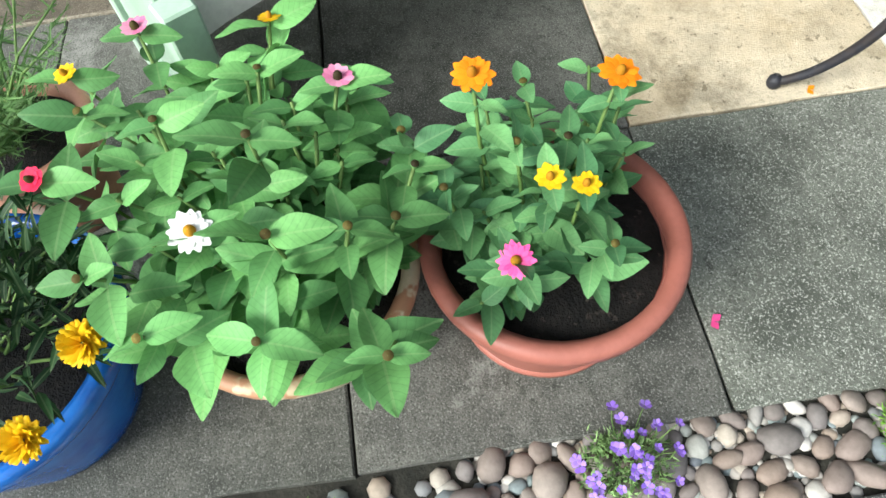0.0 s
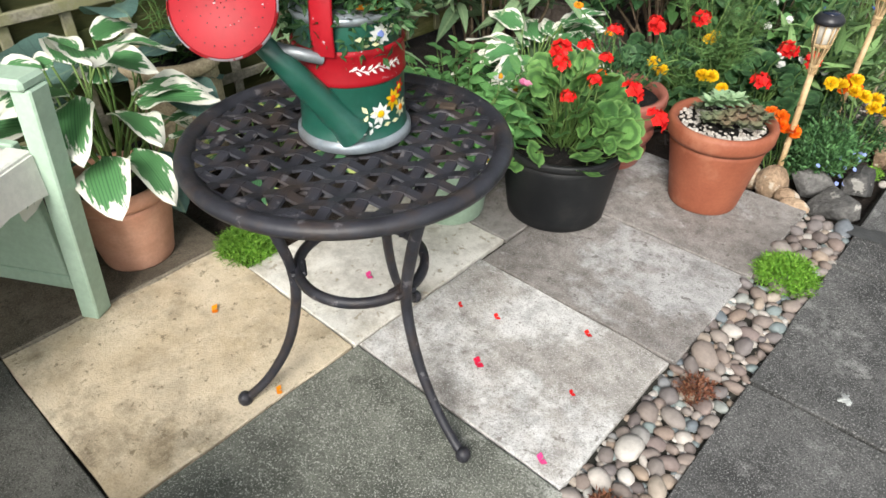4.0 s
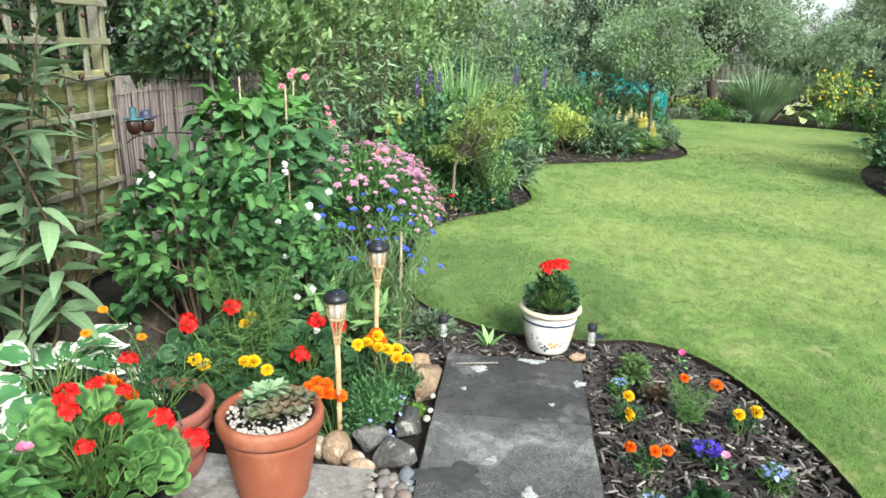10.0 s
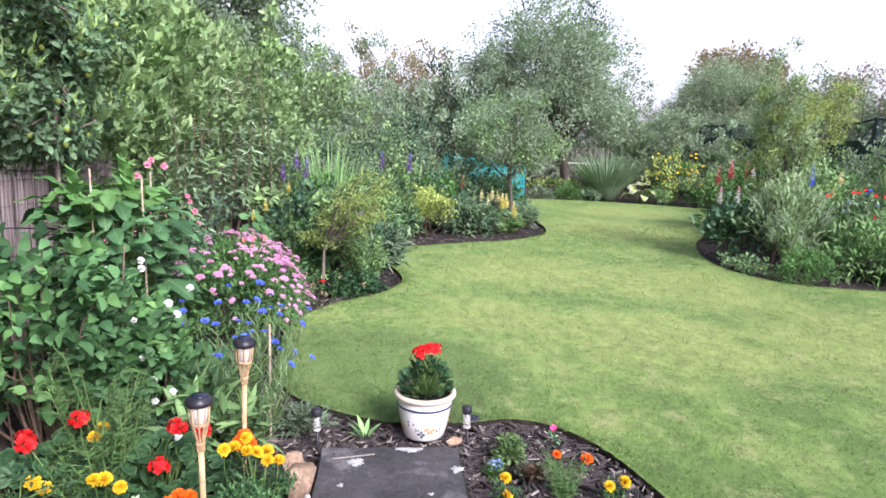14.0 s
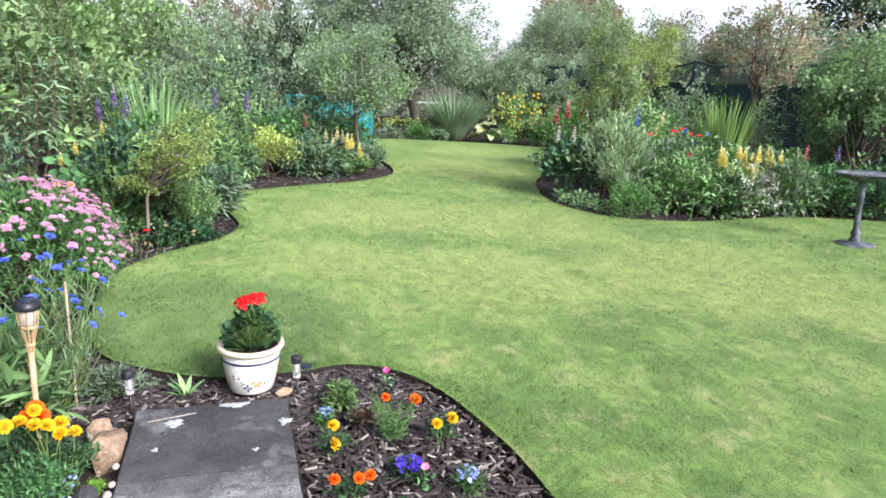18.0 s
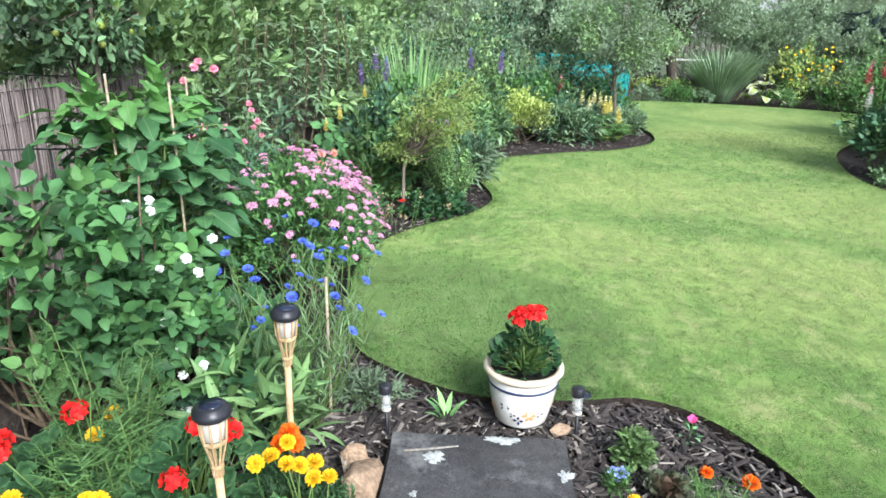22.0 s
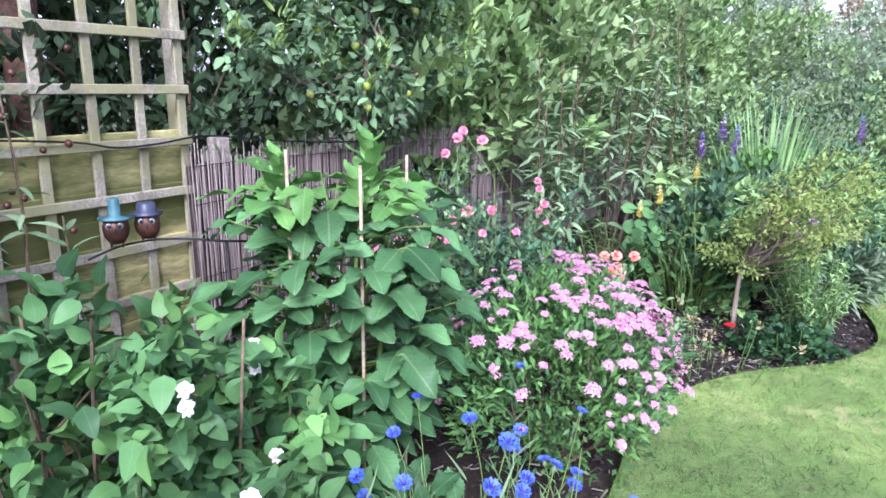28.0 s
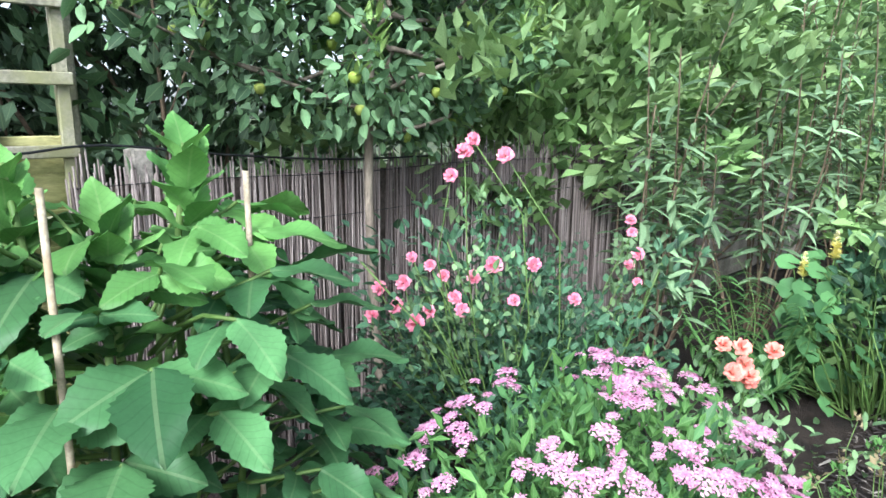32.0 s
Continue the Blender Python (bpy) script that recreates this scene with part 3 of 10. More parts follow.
G = {
    "zinnia": leafy("zinnia_leaf", (0.110, 0.283, 0.096), (0.243, 0.553, 0.177), 0.5, 0.3),
    "zinnia_blue": leafy("zinnia_leaf_bluish", (0.105, 0.28, 0.12), (0.25, 0.54, 0.205), 0.5, 0.28),
    "marigold": leafy("marigold_leaf", (0.02, 0.058, 0.022), (0.06, 0.15, 0.052), 0.5, 0.22),
    "feather": leafy("feathery_leaf", (0.06, 0.15, 0.04), (0.125, 0.265, 0.075), 0.55, 0.35),
    "hosta": leafy("hosta_green", (0.045, 0.129, 0.076), (0.110, 0.264, 0.149), 0.42, 0.22),
    "hosta_edge": leafy("hosta_cream_margin", (0.7, 0.71, 0.58), (0.8, 0.8, 0.7), 0.45, 0.25),
    "hosta_blue": leafy("blue_hosta", (0.073, 0.142, 0.124), (0.157, 0.277, 0.238), 0.5, 0.2),
    "geranium": zonal("geranium_leaf", (0.062, 0.162, 0.046), (0.175, 0.368, 0.098), (0.040, 0.095, 0.033), (0.26, 0.42, 0.15)),
    "geranium_bed": zonal("bed_geranium_leaf", (0.030, 0.085, 0.034), (0.085, 0.19, 0.07), (0.022, 0.058, 0.024), (0.13, 0.24, 0.11)),
    "geranium_dark": leafy("geranium_leaf_dark", (0.02, 0.062, 0.026), (0.06, 0.15, 0.056), 0.5, 0.22),
    "buddleja": leafy("buddleja_leaf", (0.105, 0.18, 0.092), (0.33, 0.5, 0.265), 0.6, 0.25),
    "shrub": leafy("heart_leaf", (0.038, 0.106, 0.042), (0.148, 0.33, 0.118), 0.45, 0.33, vein=0.45),
    "shrub_new": leafy("fresh_heart_leaf", (0.085, 0.215, 0.066), (0.2, 0.41, 0.128), 0.45, 0.35, vein=0.45),
    "shrub_dark": leafy("heart_leaf_dark", (0.027, 0.064, 0.039), (0.126, 0.273, 0.145), 0.45, 0.25),
    "dahlia": leafy("dahlia_leaf", (0.045, 0.125, 0.048), (0.145, 0.335, 0.125), 0.45, 0.25, vein=0.85),
    "dahlia_new": leafy("dahlia_new_leaf", (0.09, 0.23, 0.06), (0.21, 0.45, 0.12), 0.45, 0.32, vein=0.85),
    "spirea": leafy("spirea_leaf", (0.062, 0.16, 0.042), (0.175, 0.375, 0.1), 0.5, 0.3),
    "corn_leaf": leafy("cornflower_leaf", (0.105, 0.165, 0.098), (0.3, 0.42, 0.255), 0.6, 0.3),
    "corn_green": leafy("cornflower_stem_leaf", (0.085, 0.155, 0.075), (0.25, 0.40, 0.19), 0.6, 0.35),
    "rose_leaf": leafy("rose_leaf", (0.105, 0.19, 0.09), (0.32, 0.51, 0.23), 0.45, 0.25),
    "apple": leafy("apple_leaf", (0.105, 0.195, 0.07), (0.42, 0.66, 0.25), 0.45, 0.45, 1.5),
    # darker copy of the apple leaf with shade put into its colour
    "apple_shaded": leafy("apple_leaf_shaded", (0.056, 0.105, 0.056), (0.23, 0.4, 0.19), 0.42, 0.22, 2.0),
    "shoot": leafy("fresh_shoot_leaf", (0.25, 0.42, 0.12), (0.42, 0.60, 0.20), 0.45, 0.35),
    "hedge": leafy("hedge_leaf", (0.18, 0.3, 0.125), (0.46, 0.65, 0.28), 0.5, 0.5, 1.1),
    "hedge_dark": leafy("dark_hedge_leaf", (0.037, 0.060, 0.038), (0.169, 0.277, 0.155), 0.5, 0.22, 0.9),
    # far and far_grey are lightened: distance haze and sky glare put into the colour
    "far": leafy("hazed_far_leaf", (0.27, 0.38, 0.25), (0.38, 0.51, 0.33), 0.6, 0.85, 0.6),
    "far_grey": leafy("hazed_grey_green_leaf", (0.33, 0.45, 0.31), (0.46, 0.6, 0.39), 0.6, 0.85, 0.8),
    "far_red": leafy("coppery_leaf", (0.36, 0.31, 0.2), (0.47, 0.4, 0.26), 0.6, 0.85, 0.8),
    "acer": leafy("acer_leaf", (0.26, 0.38, 0.10), (0.42, 0.55, 0.18), 0.55, 0.75, 4.0, (0.46, 0.42, 0.15), 0.7),
    "gold": leafy("golden_leaf", (0.36, 0.48, 0.1), (0.6, 0.72, 0.22), 0.5, 0.35),
    "lupin_leaf": leafy("lupin_leaf", (0.1, 0.2, 0.08), (0.36, 0.6, 0.22), 0.5, 0.3),
    "iris": leafy("sword_leaf", (0.129, 0.281, 0.112), (0.325, 0.591, 0.201), 0.45, 0.3),
    "iris_blue": leafy("blue_sword_leaf", (0.15, 0.26, 0.145), (0.34, 0.5, 0.285), 0.5, 0.28),
    "moss": leafy("moss_leaf", (0.135, 0.348, 0.035), (0.297, 0.580, 0.070), 0.55, 0.3),
    "succulent": leafy("succulent_leaf", (0.1, 0.13, 0.075), (0.2, 0.22, 0.13), 0.5, 0.12, 8.0, (0.20, 0.10, 0.07)),
    "succulent_pale": leafy("pale_succulent", (0.272, 0.448, 0.240), (0.432, 0.608, 0.352), 0.5, 0.12),
    "red_succulent": leafy("red_succulent", (0.20, 0.06, 0.04), (0.30, 0.13, 0.07), 0.5, 0.12),
    "red": petal("red_petal", (0.62, 0.008, 0.012), (0.78, 0.028, 0.02), 0.5, 0.25, 30.0),
    "red_pink": petal("cerise_petal", (0.62, 0.01, 0.05), (0.76, 0.03, 0.10), 0.5, 0.25, 30.0),
    "orange": petal("orange_petal", (0.80, 0.20, 0.006), (0.88, 0.30, 0.012), 0.5, 0.25, 30.0),
    "deep_orange": petal("deep_orange_petal", (0.78, 0.11, 0.006), (0.86, 0.19, 0.01), 0.5, 0.25, 30.0),
    "yellow": petal("yellow_petal", (0.74, 0.44, 0.005), (0.84, 0.56, 0.016), 0.5, 0.25, 30.0),
    "soft_yellow": petal("soft_yellow_petal", (0.92, 0.84, 0.26), (0.95, 0.9, 0.48), 0.5, 0.3, 30.0),
    "lilac_leaf": leafy("lilac_leaf", (0.15, 0.27, 0.12), (0.3, 0.48, 0.21), 0.6, 0.7),
    "crocosmia": leafy("crocosmia_leaf", (0.14, 0.29, 0.06), (0.32, 0.56, 0.12), 0.5, 0.3),
    "wand": leafy("wand_leaf", (0.21, 0.32, 0.16), (0.48, 0.65, 0.34), 0.55, 0.6),
    "lemon": petal("pale_yellow_petal", (0.84, 0.8, 0.46), (0.9, 0.87, 0.62), 0.5, 0.3, 30.0),
    "pink": petal("pink_petal", (0.70, 0.17, 0.34), (0.80, 0.36, 0.50), 0.5, 0.3, 30.0),
    "hot_pink": petal("hot_pink_petal", (0.72, 0.05, 0.24), (0.80, 0.13, 0.34), 0.5, 0.25, 30.0),
    "spirea_fl": petal("spirea_bloom", (0.71, 0.26, 0.5), (0.87, 0.53, 0.71), 0.6, 0.3, 12.0),
    "rose": petal("rose_petal", (0.82, 0.24, 0.38), (0.9, 0.42, 0.52), 0.5, 0.3, 30.0),
    "blue": petal("cornflower_petal", (0.045, 0.09, 0.62), (0.11, 0.18, 0.78), 0.5, 0.25, 30.0),
    "lobelia": petal("lobelia_petal", (0.06, 0.03, 0.42), (0.12, 0.06, 0.60), 0.5, 0.25, 30.0),
    "pale_blue": petal("pale_blue_petal", (0.22, 0.30, 0.70), (0.36, 0.44, 0.80), 0.5, 0.25, 30.0),
    "campanula": petal("violet_petal", (0.25, 0.13, 0.62), (0.38, 0.24, 0.74), 0.5, 0.25, 30.0),
    "lilac": petal("lilac_petal", (0.52, 0.30, 0.66), (0.64, 0.44, 0.76), 0.5, 0.3, 30.0),
    "purple": petal("lupin_purple", (0.26, 0.15, 0.46), (0.5, 0.38, 0.7), 0.55, 0.25, 30.0),
    "lupin_red": petal("lupin_red", (0.50, 0.09, 0.10), (0.66, 0.26, 0.24), 0.55, 0.25, 30.0),
    "salmon": petal("salmon_petal", (0.84, 0.26, 0.22), (0.92, 0.46, 0.36), 0.5, 0.3, 30.0),
    "white": petal("white_petal", (0.74, 0.75, 0.72), (0.82, 0.82, 0.80), 0.5, 0.25, 30.0),
    "centre": leafy("flower_centre", (0.40, 0.16, 0.01), (0.60, 0.30, 0.015), 0.7, 0.1),
    "centre_dark": leafy("dark_flower_centre", (0.04, 0.03, 0.012), (0.16, 0.13, 0.03), 0.7, 0.1),
    "fruit": leafy("green_apple", (0.26, 0.36, 0.06), (0.38, 0.45, 0.10), 0.4, 0.1),
    "straw": leafy("dry_stalk", (0.34, 0.27, 0.14), (0.48, 0.40, 0.24), 0.7, 0.2),
    "grass": M["lawn"],
}

# ---- building helpers ----
RNG = np.random.default_rng(7)


def unit(v):
    v = np.asarray(v, float)
    return v / np.maximum(np.linalg.norm(v, axis=-1, keepdims=True), 1e-9)


def raw_mesh(name, chunks, mats, smooth=True):
    """A mesh from chunks of (vertices, quads, material slot, own place within a leaf)."""
    me = bpy.data.meshes.new(name)
    vs, fs, ms, own, k = [], [], [], [], 0
    for c in chunks:
        v, f, s = c[:3]
        own.append(c[3] if len(c) > 3 else np.zeros((len(v), 3)))
        v, f = np.asarray(v, float).reshape(-1, 3), np.asarray(f, int).reshape(-1, 4)
        vs.append(v)
        fs.append(f + k)
        ms.append(np.full(len(f), s))
        k += len(v)
    v, f, s = np.concatenate(vs), np.concatenate(fs), np.concatenate(ms)
    me.vertices.add(len(v))
    me.vertices.foreach_set("co", v.astype(np.float32).ravel())
    me.loops.add(f.size)
    me.loops.foreach_set("vertex_index", f.astype(np.int32).ravel())
    me.polygons.add(len(f))
    me.polygons.foreach_set("loop_start", np.arange(0, f.size, 4, dtype=np.int32))
    me.polygons.foreach_set("material_index", s.astype(np.int32))
    me.polygons.foreach_set("use_smooth", np.full(len(f), smooth))
    me.update(calc_edges=True)
    own = np.concatenate(own)
    if len(own) == len(v) and own.any() and len(v) < 600000:
        me.attributes.new("leaf", "FLOAT_VECTOR", "POINT").data.foreach_set("vector", own.astype(np.float32).ravel())
    me.validate()
    for m in mats:
        me.materials.append(m)
    return me


def part_of(name, me, parent=None, label="", at=None, turn=None, size=None):
    """Links a mesh as one object, under a thing or a part."""
    ob = new(name, me)
    if parent is not None:
        ob.parent = parent
    if at is not None:
        ob.location = at
    if turn is not None:
        ob.rotation_euler = turn
    if size is not None:
        ob.scale = (size,) * 3 if isinstance(size, (int, float)) else size
    return tagged(ob, label)


def part(name, bm, material, parent=None, label="", smooth=False, at=None, turn=None):
    """Links a bmesh as one mesh object under a thing or under a part."""
    me = bpy.data.meshes.new(name)
    for f in bm.faces:
        f.smooth = smooth
    bm.to_mesh(me)
    bm.free()
    for m in material if isinstance(material, (list, tuple)) else [material]:
        me.materials.append(m)
    return part_of(name, me, parent, label, at, turn)


def thing(name, at, label, category, group="", turn=None, kind=""):
    ob = new(name)
    ob.location = at
    ob.empty_display_size = 0.05
    if turn is not None:
        ob.rotation_euler = turn
    return tagged(ob, label, category, group, kind)


def leaf_t(L=1.0, W=0.5, nr=2, nc=1, peak=0.4, fold=0.3, droop=0.25, blunt=0.02, wave=0.0, stalk=0.0, margin=0, tooth=0.0):
    """A leaf along +x with its face up: vertices, quads, and the slots of the quads (1 on a margin)."""
    us, ss = np.linspace(0, 1, nr + 1), np.linspace(-1, 1, 2 * nc + 1)
    a = math.log(0.5) / math.log(max(min(peak, 0.95), 0.05))
    v = []
    for i, u in enumerate(us):
        w = (1 + tooth * (-1) ** i) * W / 2 * (math.sin(math.pi * u**a) ** 0.8 if 0 < u < 1 else 0) + blunt * W * 0.5
        for s in ss:
            y = w * s
            v.append((stalk + L * u, y, fold * abs(y) - droop * L * u * u + wave * W * math.sin(u * 9 + s * 3) * abs(s)))
    k = 2 * nc + 1
    f, slot = [], []
    for i in range(nr):
        for j in range(2 * nc):
            f.append((i * k + j, (i + 1) * k + j, (i + 1) * k + j + 1, i * k + j + 1))
            slot.append(1 if margin and (j < margin or j >= 2 * nc - margin) else 0)
    return np.array(v), np.array(f), np.array(slot)


def round_leaf_t(n=20, lobes=7, dish=0.14, wave=0.085):
    """A rounded, scalloped leaf of radius 1 whose stalk meets it near the notch, at the origin."""
    a = np.linspace(0.22, 2 * math.pi - 0.22, n + 1) + math.pi
    b = a - math.pi
    v = [np.zeros((n + 1, 3))]
    for r, up in ((0.42, 0.10), (0.78, 0.30), (1.0, 0.42)):
        rr = r * (1 + (0.13 * np.abs(np.cos(b * lobes / 2)) - 0.08 if r == 1.0 else 0.0))
        v.append(np.stack([rr * np.cos(a), rr * np.sin(a), dish * up + wave * r * r * np.sin(b * lobes / 2 + 0.7)], 1))
    v = np.concatenate(v)
    v[:, 0] += 0.45
    k = n + 1
    f = [(q * k + i, q * k + i + 1, (q + 1) * k + i + 1, (q + 1) * k + i) for q in (0, 1, 2) for i in range(n)]
    return v, np.array(f), np.zeros(len(f), int)


T = {
    "lo": (np.array([(0, 0, 0), (0.45, 0.27, 0.07), (1, 0, -0.1), (0.45, -0.27, 0.07)], float), np.array([(0, 3, 2, 1)]), np.zeros(1, int)),
    "lo_thin": (np.array([(0, 0, 0), (0.45, 0.1, 0.03), (1, 0, -0.12), (0.45, -0.1, 0.03)], float), np.array([(0, 3, 2, 1)]), np.zeros(1, int)),
    "blade": (np.array([(0, -0.05, 0), (0, 0.05, 0), (1, 0.012, -0.12), (1, -0.012, -0.12)], float), np.array([(0, 1, 2, 3)]), np.zeros(1, int)),
    "fold": (np.array([(0, 0, 0), (0.5, 0, -0.03), (1, 0, -0.16), (0.42, 0.26, 0.07), (0.42, -0.26, 0.07)], float), np.array([(0, 1, 2, 3), (0, 4, 2, 1)]), np.zeros(2, int)),
    "lance_lo": leaf_t(1, 0.24, 2, 1, 0.42, 0.4, 0.30),
    "mid": leaf_t(1, 0.52, 3, 1, 0.42, 0.25, 0.22),
    "heart": leaf_t(1, 0.64, 7, 1, 0.35, 0.16, 0.24, wave=0.05, tooth=0.03),
    "oval": leaf_t(1, 0.5, 4, 1, 0.45, 0.3, 0.22),
    "oval_hi": leaf_t(1, 0.52, 8, 2, 0.40, 0.26, 0.17, 0.05, wave=0.05),
    "lance_wide": leaf_t(1, 0.29, 5, 1, 0.36, 0.35, 0.38),
    "lance": leaf_t(1, 0.23, 4, 1, 0.4, 0.4, 0.35),
    "sword": leaf_t(1, 0.075, 5, 1, 0.25, 0.5, 0.25),
    "reed_blade": leaf_t(1, 0.017, 6, 1, 0.3, 0.5, 0.30),
    "sword_up": leaf_t(1, 0.024, 5, 1, 0.3, 0.5, 0.07),
    "round": round_leaf_t(),
    "round_lo": round_leaf_t(8, 4),
    "dahlia": leaf_t(1, 0.62, 18, 2, 0.42, 0.16, 0.20, wave=0.08, tooth=0.06),
    "lancet": leaf_t(1, 0.38, 2, 1, 0.42, 0.3, 0.22),
}


def placed(t, P, D, N, S, slot=0):
    """Copies of a leaf at the places P, along D, faces towards N, of the sizes S."""
    v, f, s = t
    P, D = np.asarray(P, float), unit(D)
    Y = unit(np.cross(N, D))
    Z = np.cross(D, Y)
    R = np.stack([D, Y, Z], 2)
    vv = P[:, None] + np.einsum("nij,kj->nki", R, v) * np.asarray(S, float)[:, None, None]
    off = (np.arange(len(P)) * len(v))[:, None, None]
    own = np.tile(np.c_[v[:, :2], np.ones(len(v))], (len(P), 1))
    out = []
    for k in np.unique(s):
        ff = f[s == k][None] + off
        one = k == np.unique(s)[0]
        out.append((vv.reshape(-1, 3) if one else np.zeros((0, 3)), ff.reshape(-1, 4), slot + int(k), own if one else np.zeros((0, 3))))
    if len(out) > 1:
        out[1] = (np.zeros((0, 3)), out[1][1] - len(vv.reshape(-1, 3)), out[1][2], np.zeros((0, 3)))
    return out


def tube(pts, r0, r1, sides=5):
    """A tapered round stem through points, as a chunk."""
    p = np.asarray(pts, float)
    d = unit(np.gradient(p, axis=0))
    ref = np.array([0.0, 0, 1]) if abs(d[0][2]) < 0.9 else np.array([1.0, 0, 0])
    x = unit(np.cross(d, ref))
    y = np.cross(d, x)
    a = np.linspace(0, 2 * math.pi, sides, endpoint=False)
    r = np.linspace(r0, r1, len(p))
    v = p[:, None] + r[:, None, None] * (np.cos(a)[None, :, None] * x[:, None] + np.sin(a)[None, :, None] * y[:, None])
    f = [(i * sides + j, i * sides + (j + 1) % sides, (i + 1) * sides + (j + 1) % sides, (i + 1) * sides + j) for i in range(len(p) - 1) for j in range(sides)]
    v = np.concatenate([v.reshape(-1, 3), p[:1], p[-1:]])
    n = len(p) * sides
    f += [(n, (j + 1) % sides, j, n) for j in range(0)]
    last = (len(p) - 1) * sides
    f += [(last + j, last + (j + 1) % sides, last + (j + 2) % sides, n + 1) for j in range(0, sides - 1, 2)]
    return v, f, 0


def bent(a, b, sag=0.1, n=4, rng=RNG):
    """Points of a slightly bent line from a to b."""
    a, b = np.asarray(a, float), np.asarray(b, float)
    u = np.linspace(0, 1, n)[:, None]
    side = rng.normal(size=3) * sag * np.linalg.norm(b - a)
    return a + (b - a) * u + side * np.sin(u * math.pi)


def lathe(profile, seg=32, slot=0, wob=0.0):
    """A turned shape from (radius, height) pairs, as a chunk."""
    a = np.linspace(0, 2 * math.pi, seg, endpoint=False)
    v = np.array([(r * math.cos(t) * (1 + wob * math.sin(3 * t)), r * math.sin(t) * (1 + wob * math.cos(2 * t)), z) for r, z in profile for t in a])
    f = [(i * seg + j, i * seg + (j + 1) % seg, (i + 1) * seg + (j + 1) % seg, (i + 1) * seg + j) for i in range(len(profile) - 1) for j in range(seg)]
    return v, f, slot


def turned(name, profile, mat, parent, label="", seg=36, at=None, wob=0.0, turn=None):
    return part_of(name, raw_mesh(name, [lathe(profile, seg, 0, wob)], [mat]), parent, label, at, turn)


def box_bm(sx, sy, sz, bevel=0.004, at=(0, 0, 0), seg=1):
    bm = bmesh.new()
    bmesh.ops.create_cube(bm, size=1.0, matrix=Matrix.Translation(at) @ Matrix.Diagonal((sx, sy, sz, 1)))
    if bevel:
        bmesh.ops.bevel(bm, geom=bm.edges[:], offset=bevel, segments=seg, affect="EDGES", profile=0.6)
    return bm


def in_poly(P, poly):
    """Which of the points lie inside a closed outline."""
    x, y = P[:, 0], P[:, 1]
    px, py = poly[:, 0], poly[:, 1]
    qx, qy = np.roll(px, -1), np.roll(py, -1)
    hit = ((py[None] > y[:, None]) != (qy[None] > y[:, None])) & (x[:, None] < (qx - px)[None] * (y[:, None] - py[None]) / ((qy - py)[None] + 1e-12) + px[None])
    return hit.sum(1) % 2 == 1


def smooth_line(pts, n=6, closed=True):
    """A Catmull-Rom curve through points."""
    p = np.asarray(pts, float)
    out = []
    k = len(p)
    for i in range(k if closed else k - 1):
        a, b, c, d = (p[(i + j) % k] if closed else p[min(max(i + j, 0), k - 1)] for j in (-1, 0, 1, 2))
        for u in np.linspace(0, 1, n, endpoint=False):
            out.append(0.5 * (2 * b + (c - a) * u + (2 * a - 5 * b + 4 * c - d) * u * u + (3 * b - a - 3 * c + d) * u**3))
    return np.array(out)


# ---- plants ----
UP = np.array([0.0, 0.0, 1.0])


LEAF_MESH = {}


